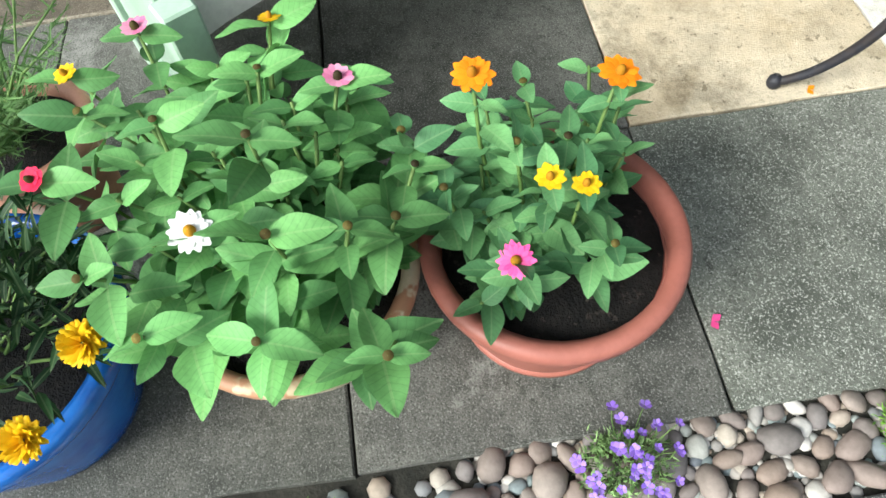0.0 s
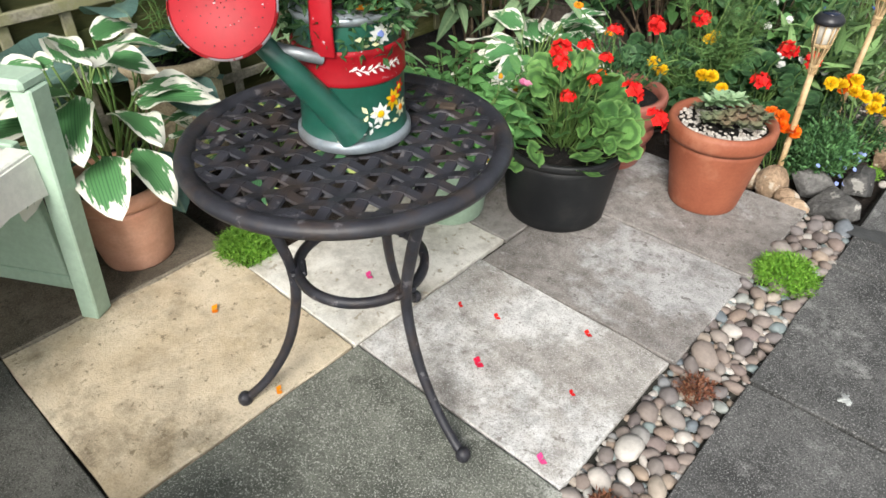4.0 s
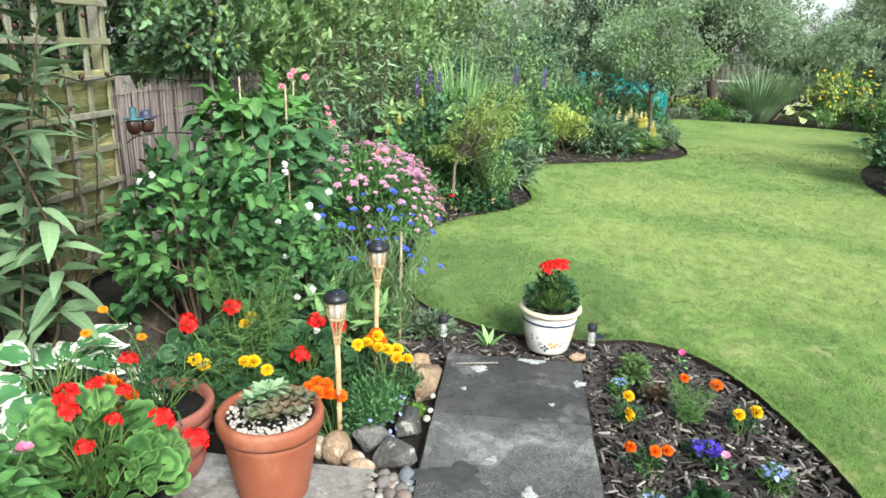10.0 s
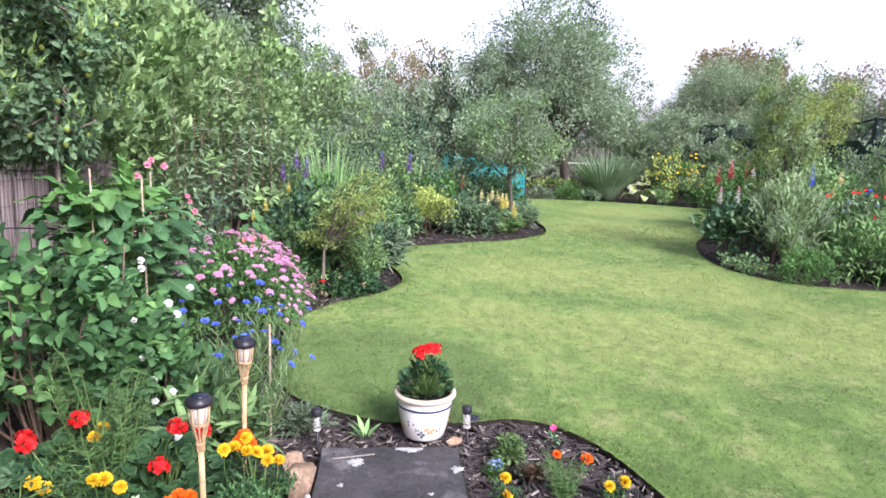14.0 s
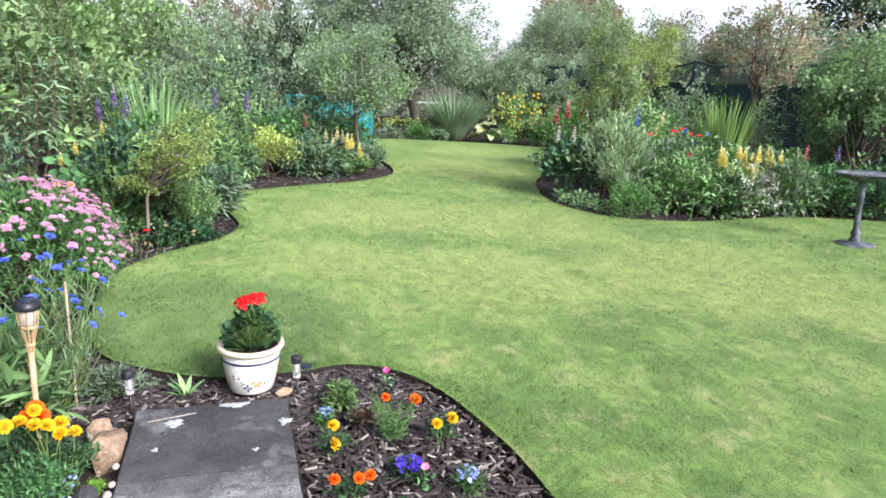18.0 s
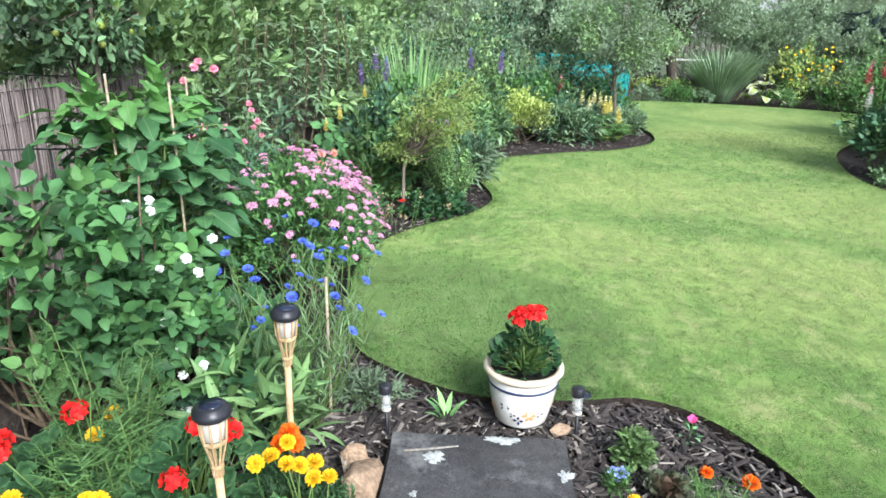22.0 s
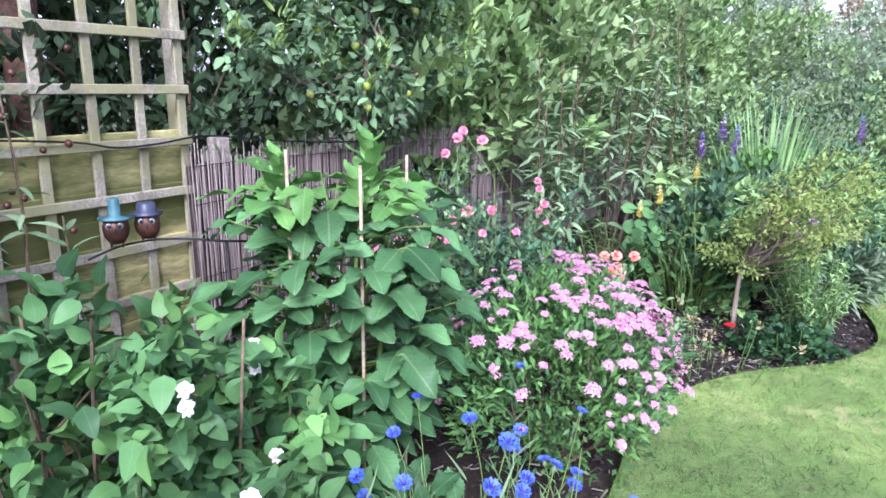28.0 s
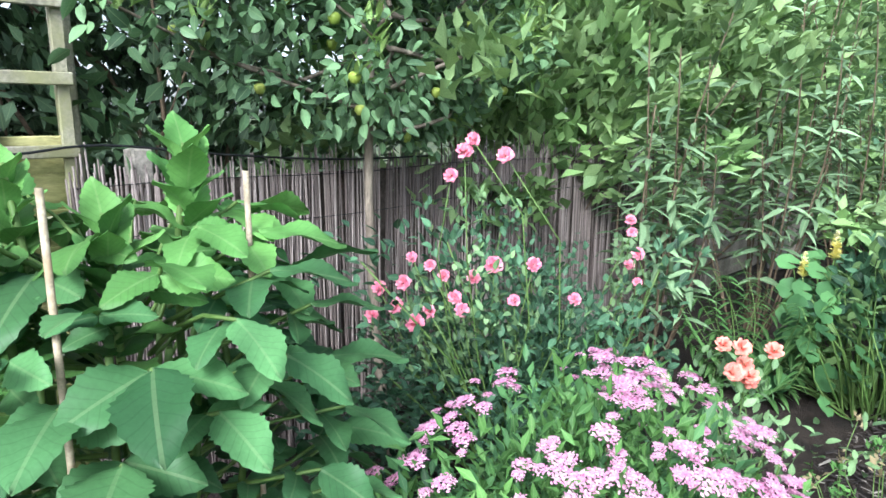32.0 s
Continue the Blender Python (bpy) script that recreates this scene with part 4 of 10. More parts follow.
class Plant:
    """A plant as one thing: stems, foliage and single flowers."""

    def __init__(self, name, at, label, category="plant", group="", seed=0):
        self.ob = thing(name, at, label, category, group)
        self.at = np.array(at, float)
        self.rng = np.random.default_rng(seed + int(abs(at[0]) * 977 + abs(at[1]) * 131))
        self.stems, self.leaves, self.mats, self.single = [], [], [], 0

    def slot(self, mat):
        if mat not in self.mats:
            self.mats.append(mat)
        return self.mats.index(mat)

    def stem(self, a, b, r0=0.004, r1=0.002, sag=0.08, sides=4, n=4):
        pts = bent(a, b, sag, n, self.rng)
        self.stems.append(tube(pts, r0, r1, sides))
        return pts

    def leaf(self, t, P, D, N, S, mat, edge=None):
        s = self.slot(mat)
        if edge is not None and self.slot(edge) != s + 1:
            raise ValueError("margin slot must follow")
        if self.single and edge is None:
            v, f, sl = T[t]
            key = (t, mat.name)
            if key not in LEAF_MESH:
                LEAF_MESH[key] = raw_mesh("leaf", [(v, f, 0, np.c_[v[:, :2], np.ones(len(v))])], [mat])
            for q, d, nn_, z in zip(np.asarray(P, float), unit(D), np.asarray(N, float), S):
                if self.single <= 0:
                    self.leaves += placed(T[t], [q], [d], [nn_], [z], s)
                    continue
                y = unit(np.cross(nn_, d))
                ob = part_of("leaf", LEAF_MESH[key], self.ob, "", q, None, float(z))
                ob.rotation_euler = Matrix(np.stack([d, y, np.cross(d, y)], 1).tolist()).to_euler()
                self.single -= 1
                self.single = self.single or -1
        elif len(P):
            self.leaves += placed(T[t] if isinstance(t, str) else t, P, D, N, S, s)

    def clumps(self, C, per, rc, t, size, mat, centre, out=0.8, lift=0.25, flat=0.5):
        """Leaves gathered round the points C, looking outwards and up."""
        r = self.rng
        C = np.asarray(C, float)
        ball = unit(r.normal(size=(len(C) * per, 3))) * r.uniform(0, 1, (len(C) * per, 1)) ** 0.5
        P = np.repeat(C, per, 0) + ball * np.asarray(rc) * 1.75
        D = unit(P - np.asarray(centre)) * out + r.normal(size=P.shape) * 0.6 + UP * lift
        N = UP + r.normal(size=P.shape) * flat
        self.leaf(t, P, D, N, r.uniform(size[0], size[1], len(P)), mat)

    def flower(self, me, at, d=UP, size=1.0, name="flower", label=""):
        q = Vector(d).to_track_quat("Z", "Y").to_euler()
        ob = part_of(name, me, self.ob, label, at, None, size * self.rng.uniform(0.9, 1.1))
        ob.rotation_euler = (Matrix(q.to_matrix()) @ Matrix.Rotation(self.rng.uniform(0, 6.28), 3, "Z")).to_euler()
        return ob

    def done(self, stem_mat=None, thin=False):
        if self.stems:
            tagged(part_of("stem", raw_mesh("stem", self.stems, [stem_mat or M["stem"]]), self.ob), kind="stuff" if thin else "")
        if self.leaves:
            part_of("foliage", raw_mesh("foliage", self.leaves, self.mats), self.ob)
        return self.ob


def dome(rng, n, r, power=0.42, low=-0.6):
    """Points in an ellipsoid, denser towards its skin."""
    d = unit(rng.normal(size=(n * 3, 3)))
    d = d[d[:, 2] > low][:n]
    return d * (rng.uniform(0.05, 1, (len(d), 1)) ** power) * np.asarray(r)


def bush(name, at, rx, ry, h, label, category="shrub", mat=None, t="mid", size=(0.05, 0.08), n=60, per=14, z0=0.0, seed=0, stem=None, twigs=14,
         group="", lump=0.18, flat=0.5, lift=0.25, power=0.42, mat2=None, tight=1.0):
    p = Plant(name, at, label, category, group, seed)
    c = np.array([0, 0, z0 + (h - z0) / 2])
    C = c + dome(p.rng, n, (rx, ry, (h - z0) / 2), power)
    C += p.rng.normal(size=C.shape) * lump * min(rx, ry)
    C[:, 2] = np.maximum(C[:, 2], 0.03)
    k = np.arange(len(C))
    rc = (min(rx, ry, h) * 0.13 + 0.01) * tight
    p.clumps(C[k % 3 != 0] if mat2 else C, per, rc, t, size, mat, c - (0, 0, h * 0.3), lift=lift, flat=flat)
    if mat2:
        p.clumps(C[k % 3 == 0], per, rc, t, size, mat2, c - (0, 0, h * 0.3), lift=lift, flat=flat)
    for q in C[:twigs]:
        p.stem((p.rng.normal() * rx * 0.1, p.rng.normal() * ry * 0.1, 0), q, 0.004 + 0.006 * h, 0.002, 0.08)
    return p


# flower heads, built once and shared
def star_me(name, n, L, W, mat, disc=None, r=0.0, layers=1, cup=0.25, t=None, back=0.0):
    ch, a = [], np.linspace(0, 2 * math.pi, n, endpoint=False)
    lt = t or leaf_t(1, W / L, 4, 1, 0.66, -0.15, 0.12 - cup * 0.2, 0.3)
    for k in range(layers):
        s = L * (1 - 0.2 * k)
        b = a + k * math.pi / n + RNG.normal(size=n) * 0.06
        D = np.stack([np.cos(b), np.sin(b), np.full(n, cup + 0.12 * k - back)], 1)
        ch += placed(lt, D * 0.12 * s, D, np.tile(UP, (n, 1)), np.full(n, s) * RNG.uniform(0.9, 1.08, n), 0)
    if disc is not None:
        ch.append(lathe([(r * 1.05, 0.0), (r, 0.006), (r * 0.7, 0.010), (r * 0.25, 0.012), (0.0004, 0.012)], 10, 1))
    return raw_mesh(name, ch, [mat] + ([disc] if disc is not None else []))


def pom_me(name, r, n, mat, squash=0.75, t=None, w=0.55):
    i = np.arange(n) + 0.5
    ph, th = np.arccos(1 - 1.25 * i / n), math.pi * (1 + 5**0.5) * i
    D = np.stack([np.cos(th) * np.sin(ph), np.sin(th) * np.sin(ph), np.cos(ph) * squash + 0.12], 1) + RNG.normal(size=(n, 3)) * 0.12
    lt = t or leaf_t(1, w, 2, 1, 0.75, -0.4, -0.05, 0.3)
    return raw_mesh(name, placed(lt, D * r * 0.15, D, np.cross(D, UP) * 0.3 + UP, np.full(n, r * 0.9), 0), [mat])


def umbel_me(name, r, n, mat, floret=0.016):
    """A domed head of five-petalled florets."""
    C = dome(RNG, n, (r, r, r * 0.62), 0.35, -0.05)
    ch, lt = [], leaf_t(1, 0.8, 2, 1, 0.65, 0.1, -0.1, 0.25)
    for c in C:
        d = unit(c + UP * 0.3 * r)
        x = unit(np.cross(d, RNG.normal(size=3)))
        y = np.cross(d, x)
        a = np.linspace(0, 2 * math.pi, 5, endpoint=False)
        D = np.cos(a)[:, None] * x + np.sin(a)[:, None] * y + 0.3 * d
        ch += placed(lt, np.tile(c, (5, 1)), D, np.tile(d, (5, 1)), np.full(5, floret * RNG.uniform(0.75, 1.2)), 0)
    return raw_mesh(name, ch, [mat])


def spire_me(name, h, r, n, mat, tip=None):
    """An upright spike of small blooms, paler or greener at its tip."""
    z = np.sort(RNG.uniform(0, 1, n))
    a = RNG.uniform(0, 6.28, n)
    rad = r * (1 - z) ** 0.55 + 0.003
    P = np.stack([np.cos(a) * rad * 0.3, np.sin(a) * rad * 0.3, z * h], 1)
    D = np.stack([np.cos(a), np.sin(a), np.full(n, 0.45)], 1)
    lt = leaf_t(1, 0.75, 2, 1, 0.6, 0.4, 0.0, 0.2)
    cut = int(n * 0.72)
    ch = placed(lt, P[:cut], D[:cut], np.tile(UP, (cut, 1)), rad[:cut] * 1.0 + 0.006, 0)
    ch += placed(lt, P[cut:], D[cut:], np.tile(UP, (n - cut, 1)), rad[cut:] * 1.0 + 0.006, 1)
    ch.append(tube([(0, 0, -0.02), (0, 0, h)], 0.004, 0.002, 4))
    return raw_mesh(name, ch, [mat, tip or mat])


def corymb_me(name, r, n, mat):
    """A flattish head of very small blooms."""
    a, u = RNG.uniform(0, 6.28, n), RNG.uniform(0, 1, n) ** 0.5
    C = np.stack([np.cos(a) * u * r * RNG.uniform(0.85, 1.1, n), np.sin(a) * u * r, 0.5 * r * (1 - u * u) + RNG.normal(size=n) * 0.06 * r], 1)
    ch = placed(T["lo"], C, RNG.normal(size=(len(C), 3)) * (1, 1, 0.2), UP + C * 0.7 / r + RNG.normal(size=(len(C), 3)) * 0.4, RNG.uniform(0.26, 0.40, len(C)) * r, 0)
    return raw_mesh(name, ch, [mat])


def corn_me(name, r, mat):
    """A ragged ring of trumpet-shaped ray florets round a violet tuft."""
    n = 10
    a = np.linspace(0, 2 * math.pi, n, endpoint=False)
    D = np.stack([np.cos(a), np.sin(a), np.full(n, 0.55)], 1)
    lt = (np.array([(0, 0.02, 0), (0, -0.02, 0), (0.5, -0.08, 0), (0.5, 0.08, 0), (1, -0.36, 0.02), (0.85, -0.06, 0.05), (1.05, 0.12, 0), (0.9, 0.36, 0.02)]),
          np.array([(0, 1, 2, 3), (3, 2, 4, 5), (3, 5, 6, 7)]), np.zeros(3, int))
    ch = placed(lt, D * 0.002, D, np.tile(UP, (n, 1)), np.full(n, r), 0)
    b = RNG.uniform(0, 6.28, 12)
    D2 = np.stack([np.cos(b) * 0.5, np.sin(b) * 0.5, np.full(12, 1.0)], 1)
    ch += placed(T["lo_thin"], D2 * 0.001, D2, np.tile(UP, (12, 1)) + 0.3, np.full(12, r * 0.6), 1)
    ch.append(lathe([(0.002, -0.02), (0.006, -0.013), (0.006, -0.004), (0.0035, 0.003)], 6, 2))
    return raw_mesh(name, ch, [mat, G["lobelia"], G["corn_leaf"]])


F = {
    "marigold_y": pom_me("flower", 0.028, 64, G["yellow"]),
    "marigold_o": pom_me("flower", 0.025, 58, G["deep_orange"]),
    "marigold_flat": star_me("flower", 8, 0.017, 0.011, G["orange"], G["centre"], 0.006, 2, 0.2),
    "zinnia_pink": star_me("flower", 14, 0.023, 0.0075, G["hot_pink"], G["centre"], 0.007, 2, 0.12),
    "zinnia_pale": star_me("flower", 11, 0.018, 0.010, G["pink"], G["centre_dark"], 0.006, 1, 0.3),
    "zinnia_white": star_me("flower", 12, 0.026, 0.0095, G["white"], G["centre"], 0.0075, 2, 0.1),
    "zinnia_orange": star_me("flower", 10, 0.024, 0.0105, G["orange"], G["centre"], 0.006, 2, 0.12),
    "zinnia_red": star_me("flower", 9, 0.016, 0.011, G["red_pink"], G["centre_dark"], 0.005, 2, 0.2),
    "zinnia_yellow": star_me("flower", 9, 0.017, 0.008, G["yellow"], G["centre"], 0.005, 2, 0.2),
    "bud": raw_mesh("bud", [lathe([(0.002, -0.008), (0.006, -0.003), (0.0065, 0.002)], 9, 1), lathe([(0.0065, 0.002), (0.004, 0.0045), (0.0005, 0.005)], 9, 0)], [G["centre_dark"], G["zinnia"]]),
    "small_white": star_me("flower", 9, 0.016, 0.008, G["white"], G["centre"], 0.005, 1, 0.15),
    "umbel_red": umbel_me("flower", 0.036, 17, G["red"], 0.020),
    "umbel_pink": umbel_me("flower", 0.034, 20, G["red_pink"], 0.020),
    "umbel_red_lo": umbel_me("flower", 0.028, 12, G["red"], 0.016),
    "white_fl": pom_me("flower", 0.024, 24, G["white"], 0.8, None, 0.9),
    "corn": corn_me("flower", 0.021, G["blue"]),
    "corymb": corymb_me("flower", 0.040, 150, G["spirea_fl"]),
    "rose": pom_me("flower", 0.023, 26, G["rose"], 0.85, None, 0.95),
    "rose_salmon": pom_me("flower", 0.027, 26, G["salmon"], 0.85, None, 0.95),
    "lupin_p": spire_me("flower_spike", 0.24, 0.035, 90, G["purple"], G["pale_blue"]),
    "lupin_r": spire_me("flower_spike", 0.24, 0.035, 90, G["lupin_red"], G["pink"]),
    "lupin_w": spire_me("flower_spike", 0.24, 0.035, 90, G["purple"], G["white"]),
    "lupin_pale": spire_me("flower_spike", 0.24, 0.034, 90, G["white"], G["pink"]),
    "lupin_y": spire_me("flower_spike", 0.20, 0.034, 90, G["lemon"], G["gold"]),
    "spike_y": spire_me("flower_spike", 0.30, 0.050, 150, G["soft_yellow"], G["lemon"]),
    "delphinium": spire_me("flower_spike", 0.30, 0.03, 80, G["blue"], G["pale_blue"]),
    "lilac": star_me("flower", 6, 0.020, 0.015, G["lilac"], None, 0, 2, 0.4),
    "campanula": star_me("flower", 5, 0.012, 0.008, G["campanula"], None, 0, 1, 0.5),
    "lobelia": star_me("flower", 5, 0.011, 0.008, G["lobelia"], None, 0, 1, 0.3),
    "forget": star_me("flower", 5, 0.008, 0.007, G["pale_blue"], None, 0, 1, 0.3),
    "petunia": star_me("flower", 5, 0.015, 0.012, G["pink"], None, 0, 2, 0.5),
    "petunia_hot": star_me("flower", 5, 0.017, 0.013, G["hot_pink"], None, 0, 2, 0.5),
    "red_small": star_me("flower", 6, 0.022, 0.016, G["red"], None, 0, 2, 0.4),
    "yellow_small": star_me("flower", 5, 0.022, 0.018, G["yellow"], None, 0, 1, 0.3),
    "pink_small": star_me("flower", 7, 0.018, 0.011, G["pink"], None, 0, 2, 0.5),
}


def pairs_plant(p, top, height, mat, size, t="oval_hi", steps=4, r=0.0035, sag=0.05, first=0.25):
    """An upright stalk with crossed leaf pairs, ending in a bud or bloom. Returns the tip and its way."""
    base = np.array([top[0] * 0.55, top[1] * 0.55, height])
    pts = p.stem(base, top, r, r * 0.7, sag)
    d = unit(pts[-1] - pts[-2])
    for k, u in enumerate(np.linspace(first, 0.97, steps)):
        q = base + (np.array(top) - base) * u
        a = k * math.pi / 2 + p.rng.uniform(-0.4, 0.4)
        s = size * (1.05 - 0.45 * u) * p.rng.uniform(0.85, 1.15)
        for b in (a, a + math.pi):
            D = np.array([math.cos(b), math.sin(b), p.rng.uniform(-0.15, 0.75)])
            p.leaf(t, [q], [D], [UP + p.rng.normal(size=3) * 0.35], [s * p.rng.uniform(0.75, 1.15)], mat)
    return pts[-1], d


def feathery(p, base, top, n, length, mat, droop=0.0):
    """A stalk with needle-fine divided leaves."""
    p.stem(base, top, 0.003, 0.0015, 0.05)
    b, q = np.asarray(base, float), np.asarray(top, float)
    u = p.rng.uniform(0.08, 1, n)
    C = b + (q - b) * u[:, None]
    a = p.rng.uniform(0, 6.28, n)
    D = np.stack([np.cos(a), np.sin(a), p.rng.uniform(0.1, 0.9, n) - droop], 1)
    L = length * (1.15 - 0.6 * u)
    p.leaf("blade", C, D, UP + p.rng.normal(size=(n, 3)) * 0.5, L, mat)
    for k in range(6):
        w = p.rng.uniform(0.2, 1, n)
        Q = C + unit(D) * (L * w)[:, None]
        E = unit(D) + p.rng.normal(size=(n, 3)) * 0.7
        p.leaf("blade", Q, E, UP + p.rng.normal(size=(n, 3)), L * 0.32, mat)


def blades(name, at, r, h, n, label, mat, t="sword", lean=0.5, seed=0, category="plant", group=""):
    p = Plant(name, at, label, category, group, seed)
    a = p.rng.uniform(0, 6.28, n)
    rad = r * np.sqrt(p.rng.uniform(0, 1, n))
    P = np.stack([np.cos(a) * rad * 0.5, np.sin(a) * rad * 0.5, np.zeros(n)], 1)
    D = np.stack([np.cos(a) * lean * rad / r, np.sin(a) * lean * rad / r, np.ones(n)], 1)
    p.leaf(t, P, D, np.stack([-np.cos(a), -np.sin(a), np.full(n, 0.3)], 1), h * p.rng.uniform(0.65, 1.05, n), mat)
    return p


def tree(name, at, h, crown_r, z0, label, mat, trunk_r=0.06, n=150, per=26, size=(0.05, 0.09), t="lo", lean=(0, 0), seed=0, bark=None, squash=1.0, mat2=None, fork=9, power=0.5):
    """A tapered trunk with limbs and a crown of loose clumps with gaps."""
    p = Plant(name, at, label, "tree", "", seed)
    top = np.array([lean[0], lean[1], z0 + (h - z0) * 0.55])
    wood = [tube(bent((0, 0, -0.05), top, 0.03, 7, p.rng), trunk_r, trunk_r * 0.45, 9)]
    c = np.array([lean[0], lean[1], z0 + (h - z0) / 2])
    lobes = c + dome(p.rng, fork * 2, (crown_r * 0.72, crown_r * 0.72, (h - z0) * 0.40), 0.3, -0.7)
    for q in lobes[: fork * 2]:
        s = np.array([lean[0] * 0.6, lean[1] * 0.6, z0 * 0.9 + (h - z0) * 0.3 * p.rng.uniform(0, 1)])
        wood.append(tube(bent(s, q, 0.1, 5, p.rng), trunk_r * 0.4, 0.006, 5))
    C = lobes[p.rng.integers(0, len(lobes), n)] + dome(p.rng, n * 2, (crown_r * 0.42, crown_r * 0.42, (h - z0) * 0.2 * squash), power, -1)[:n]
    k = np.arange(n)
    rc = crown_r * 0.075 + 0.02
    p.clumps(C[k % 4 != 0] if mat2 else C, per, rc, t, size, mat, c, out=0.5, lift=0.0, flat=0.9)
    if mat2:
        p.clumps(C[k % 4 == 0], per, rc, t, size, mat2, c, out=0.5, lift=0.0, flat=0.9)
    part_of("trunk", raw_mesh("trunk", wood, [bark or M["bark"]]), p.ob)
    part_of("crown", raw_mesh("crown", p.leaves, p.mats), p.ob)
    return p.ob


# ---- the setting: ground, lawn, beds, paving ----
LAWN = smooth_line([
    (2.16, -4.0), (2.17, 0.4), (2.16, 1.4), (2.11, 1.82), (2.0, 2.22), (1.84, 2.45), (1.64, 2.54), (1.4, 2.50), (1.05, 2.51), (0.79, 2.63), (0.54, 2.84), (0.42, 3.15),
    (0.37, 3.5), (0.335, 3.92), (0.41, 4.38), (0.63, 4.77), (0.94, 5.1), (1.13, 5.46), (1.165, 5.78), (1.09, 6.2), (0.95, 6.8), (1.02, 7.35), (1.44, 7.63), (2.1, 7.98),
    (2.66, 8.22), (3.22, 8.8), (3.43, 9.5), (3.46, 10.4), (3.5, 12.2), (3.95, 14.2), (5.4, 14.2), (6.73, 13.7), (7.83, 12.9), (7.9, 11.6), (6.6, 10.0), (5.45, 8.6), (4.92, 7.45),
    (4.76, 6.6), (4.95, 5.9), (5.4, 5.6), (5.95, 5.5), (6.8, 5.62), (7.3, 5.64), (7.9, 5.48), (9.1, 4.95), (10.2, 4.5), (10.3, 3.6), (10.3, -4.0)], 6)
LAWN[:3, 1] = np.minimum(LAWN[:3, 1], -2.0)


def sheet(name, outline, z, mat, label, thick=0.05, kind="structure", category="ground", rag=0.0):
    """A flat sheet with a cut edge."""
    bm = bmesh.new()
    top = [bm.verts.new((x, y, z)) for x, y in outline]
    low = [bm.verts.new((x + (RNG.normal() * rag), y + RNG.normal() * rag, z - thick)) for x, y in outline]
    bm.faces.new(top)
    for i in range(len(top)):
        j = (i + 1) % len(top)
        bm.faces.new((top[i], low[i], low[j], top[j]))
    bmesh.ops.recalc_face_normals(bm, faces=bm.faces[:])
    bmesh.ops.triangulate(bm, faces=[f for f in bm.faces if len(f.verts) > 4])
    for f in bm.faces:
        if abs(f.normal.z) < 0.5:
            f.material_index = 1
    ob = part(name, bm, [mat, M["soil"]])
    return tagged(ob, label, category, kind=kind)


# rough grass and soil out to the horizon
bm = bmesh.new()
bmesh.ops.create_grid(bm, x_segments=40, y_segments=40, size=600)
bmesh.ops.translate(bm, verts=bm.verts[:], vec=(0, 0, -0.12))
tagged(part("ground", bm, surf("rough_ground", (0.05, 0.075, 0.03), (0.10, 0.12, 0.05), 0.4, 12, 0.9, 0.5)), "rough grassy ground running to the horizon", "ground", kind="structure")

# bed soil, gently uneven
gx, gy = np.meshgrid(np.linspace(-2.6, 16, 124), np.linspace(-3.5, 24, 180), indexing="ij")
gz = np.array([noise.noise((x * 1.7, y * 1.7, 0)) * 0.010 + noise.noise((x * 9, y * 9, 4)) * 0.006 for x, y in zip(gx.ravel(), gy.ravel())]).reshape(gx.shape) - 0.050
k = gx.shape[1]
ii, jj = np.meshgrid(np.arange(gx.shape[0] - 1), np.arange(k - 1), indexing="ij")
idx = (ii * k + jj).ravel()
soil = part_of("bed_soil", raw_mesh("bed_soil", [(np.stack([gx, gy, gz], -1).reshape(-1, 3), np.stack([idx, idx + k, idx + k + 1, idx + 1], 1), 0)], [M["soil"]]))
tagged(soil, "dark crumbly soil of the flower beds", "soil", kind="structure")
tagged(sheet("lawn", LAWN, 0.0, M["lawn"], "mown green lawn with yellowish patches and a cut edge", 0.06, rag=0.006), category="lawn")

# short grass blades, thick near the path
n = 520000
P = np.stack([RNG.uniform(0.3, 8.5, n), RNG.uniform(1.2, 10.0, n)], 1)
keep = RNG.uniform(0, 1, n) < np.clip(1.5 / (0.6 + np.hypot(P[:, 0] - 1.2, P[:, 1] - 1.2)), 0.10, 1) ** 1.3
P = P[keep]
P = P[in_poly(P, LAWN)]
far = np.hypot(P[:, 0] - 1.1, P[:, 1] - 0.5)
a = RNG.uniform(0, 6.28, len(P))
D = np.stack([np.cos(a) * 0.9, np.sin(a) * 0.9, RNG.uniform(0.45, 1.3, len(P))], 1)
ch = placed(T["blade"], np.c_[P, np.full(len(P), -0.003)], D, UP + RNG.normal(size=(len(P), 3)) * 0.5, RNG.uniform(0.012, 0.022, len(P)) * (1 + 0.14 * far), 0)
# longer grass hanging over the cut edge
e = LAWN[(LAWN[:, 1] > 1.0) & (LAWN[:, 1] < 9.0) & (LAWN[:, 0] < 8)]
e = np.repeat(e, 150, 0) + RNG.normal(size=(len(e) * 150, 2)) * 0.05
e = e[in_poly(e, LAWN)]
a = RNG.uniform(0, 6.28, len(e))
ch += placed(T["blade"], np.c_[e, np.full(len(e), -0.004)], np.stack([np.cos(a), np.sin(a), RNG.uniform(0.2, 1.1, len(e))], 1), UP + RNG.normal(size=(len(e), 3)) * 0.5, RNG.uniform(0.015, 0.032, len(e)), 0)
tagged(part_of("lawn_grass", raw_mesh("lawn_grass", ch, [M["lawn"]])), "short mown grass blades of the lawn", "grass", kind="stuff")

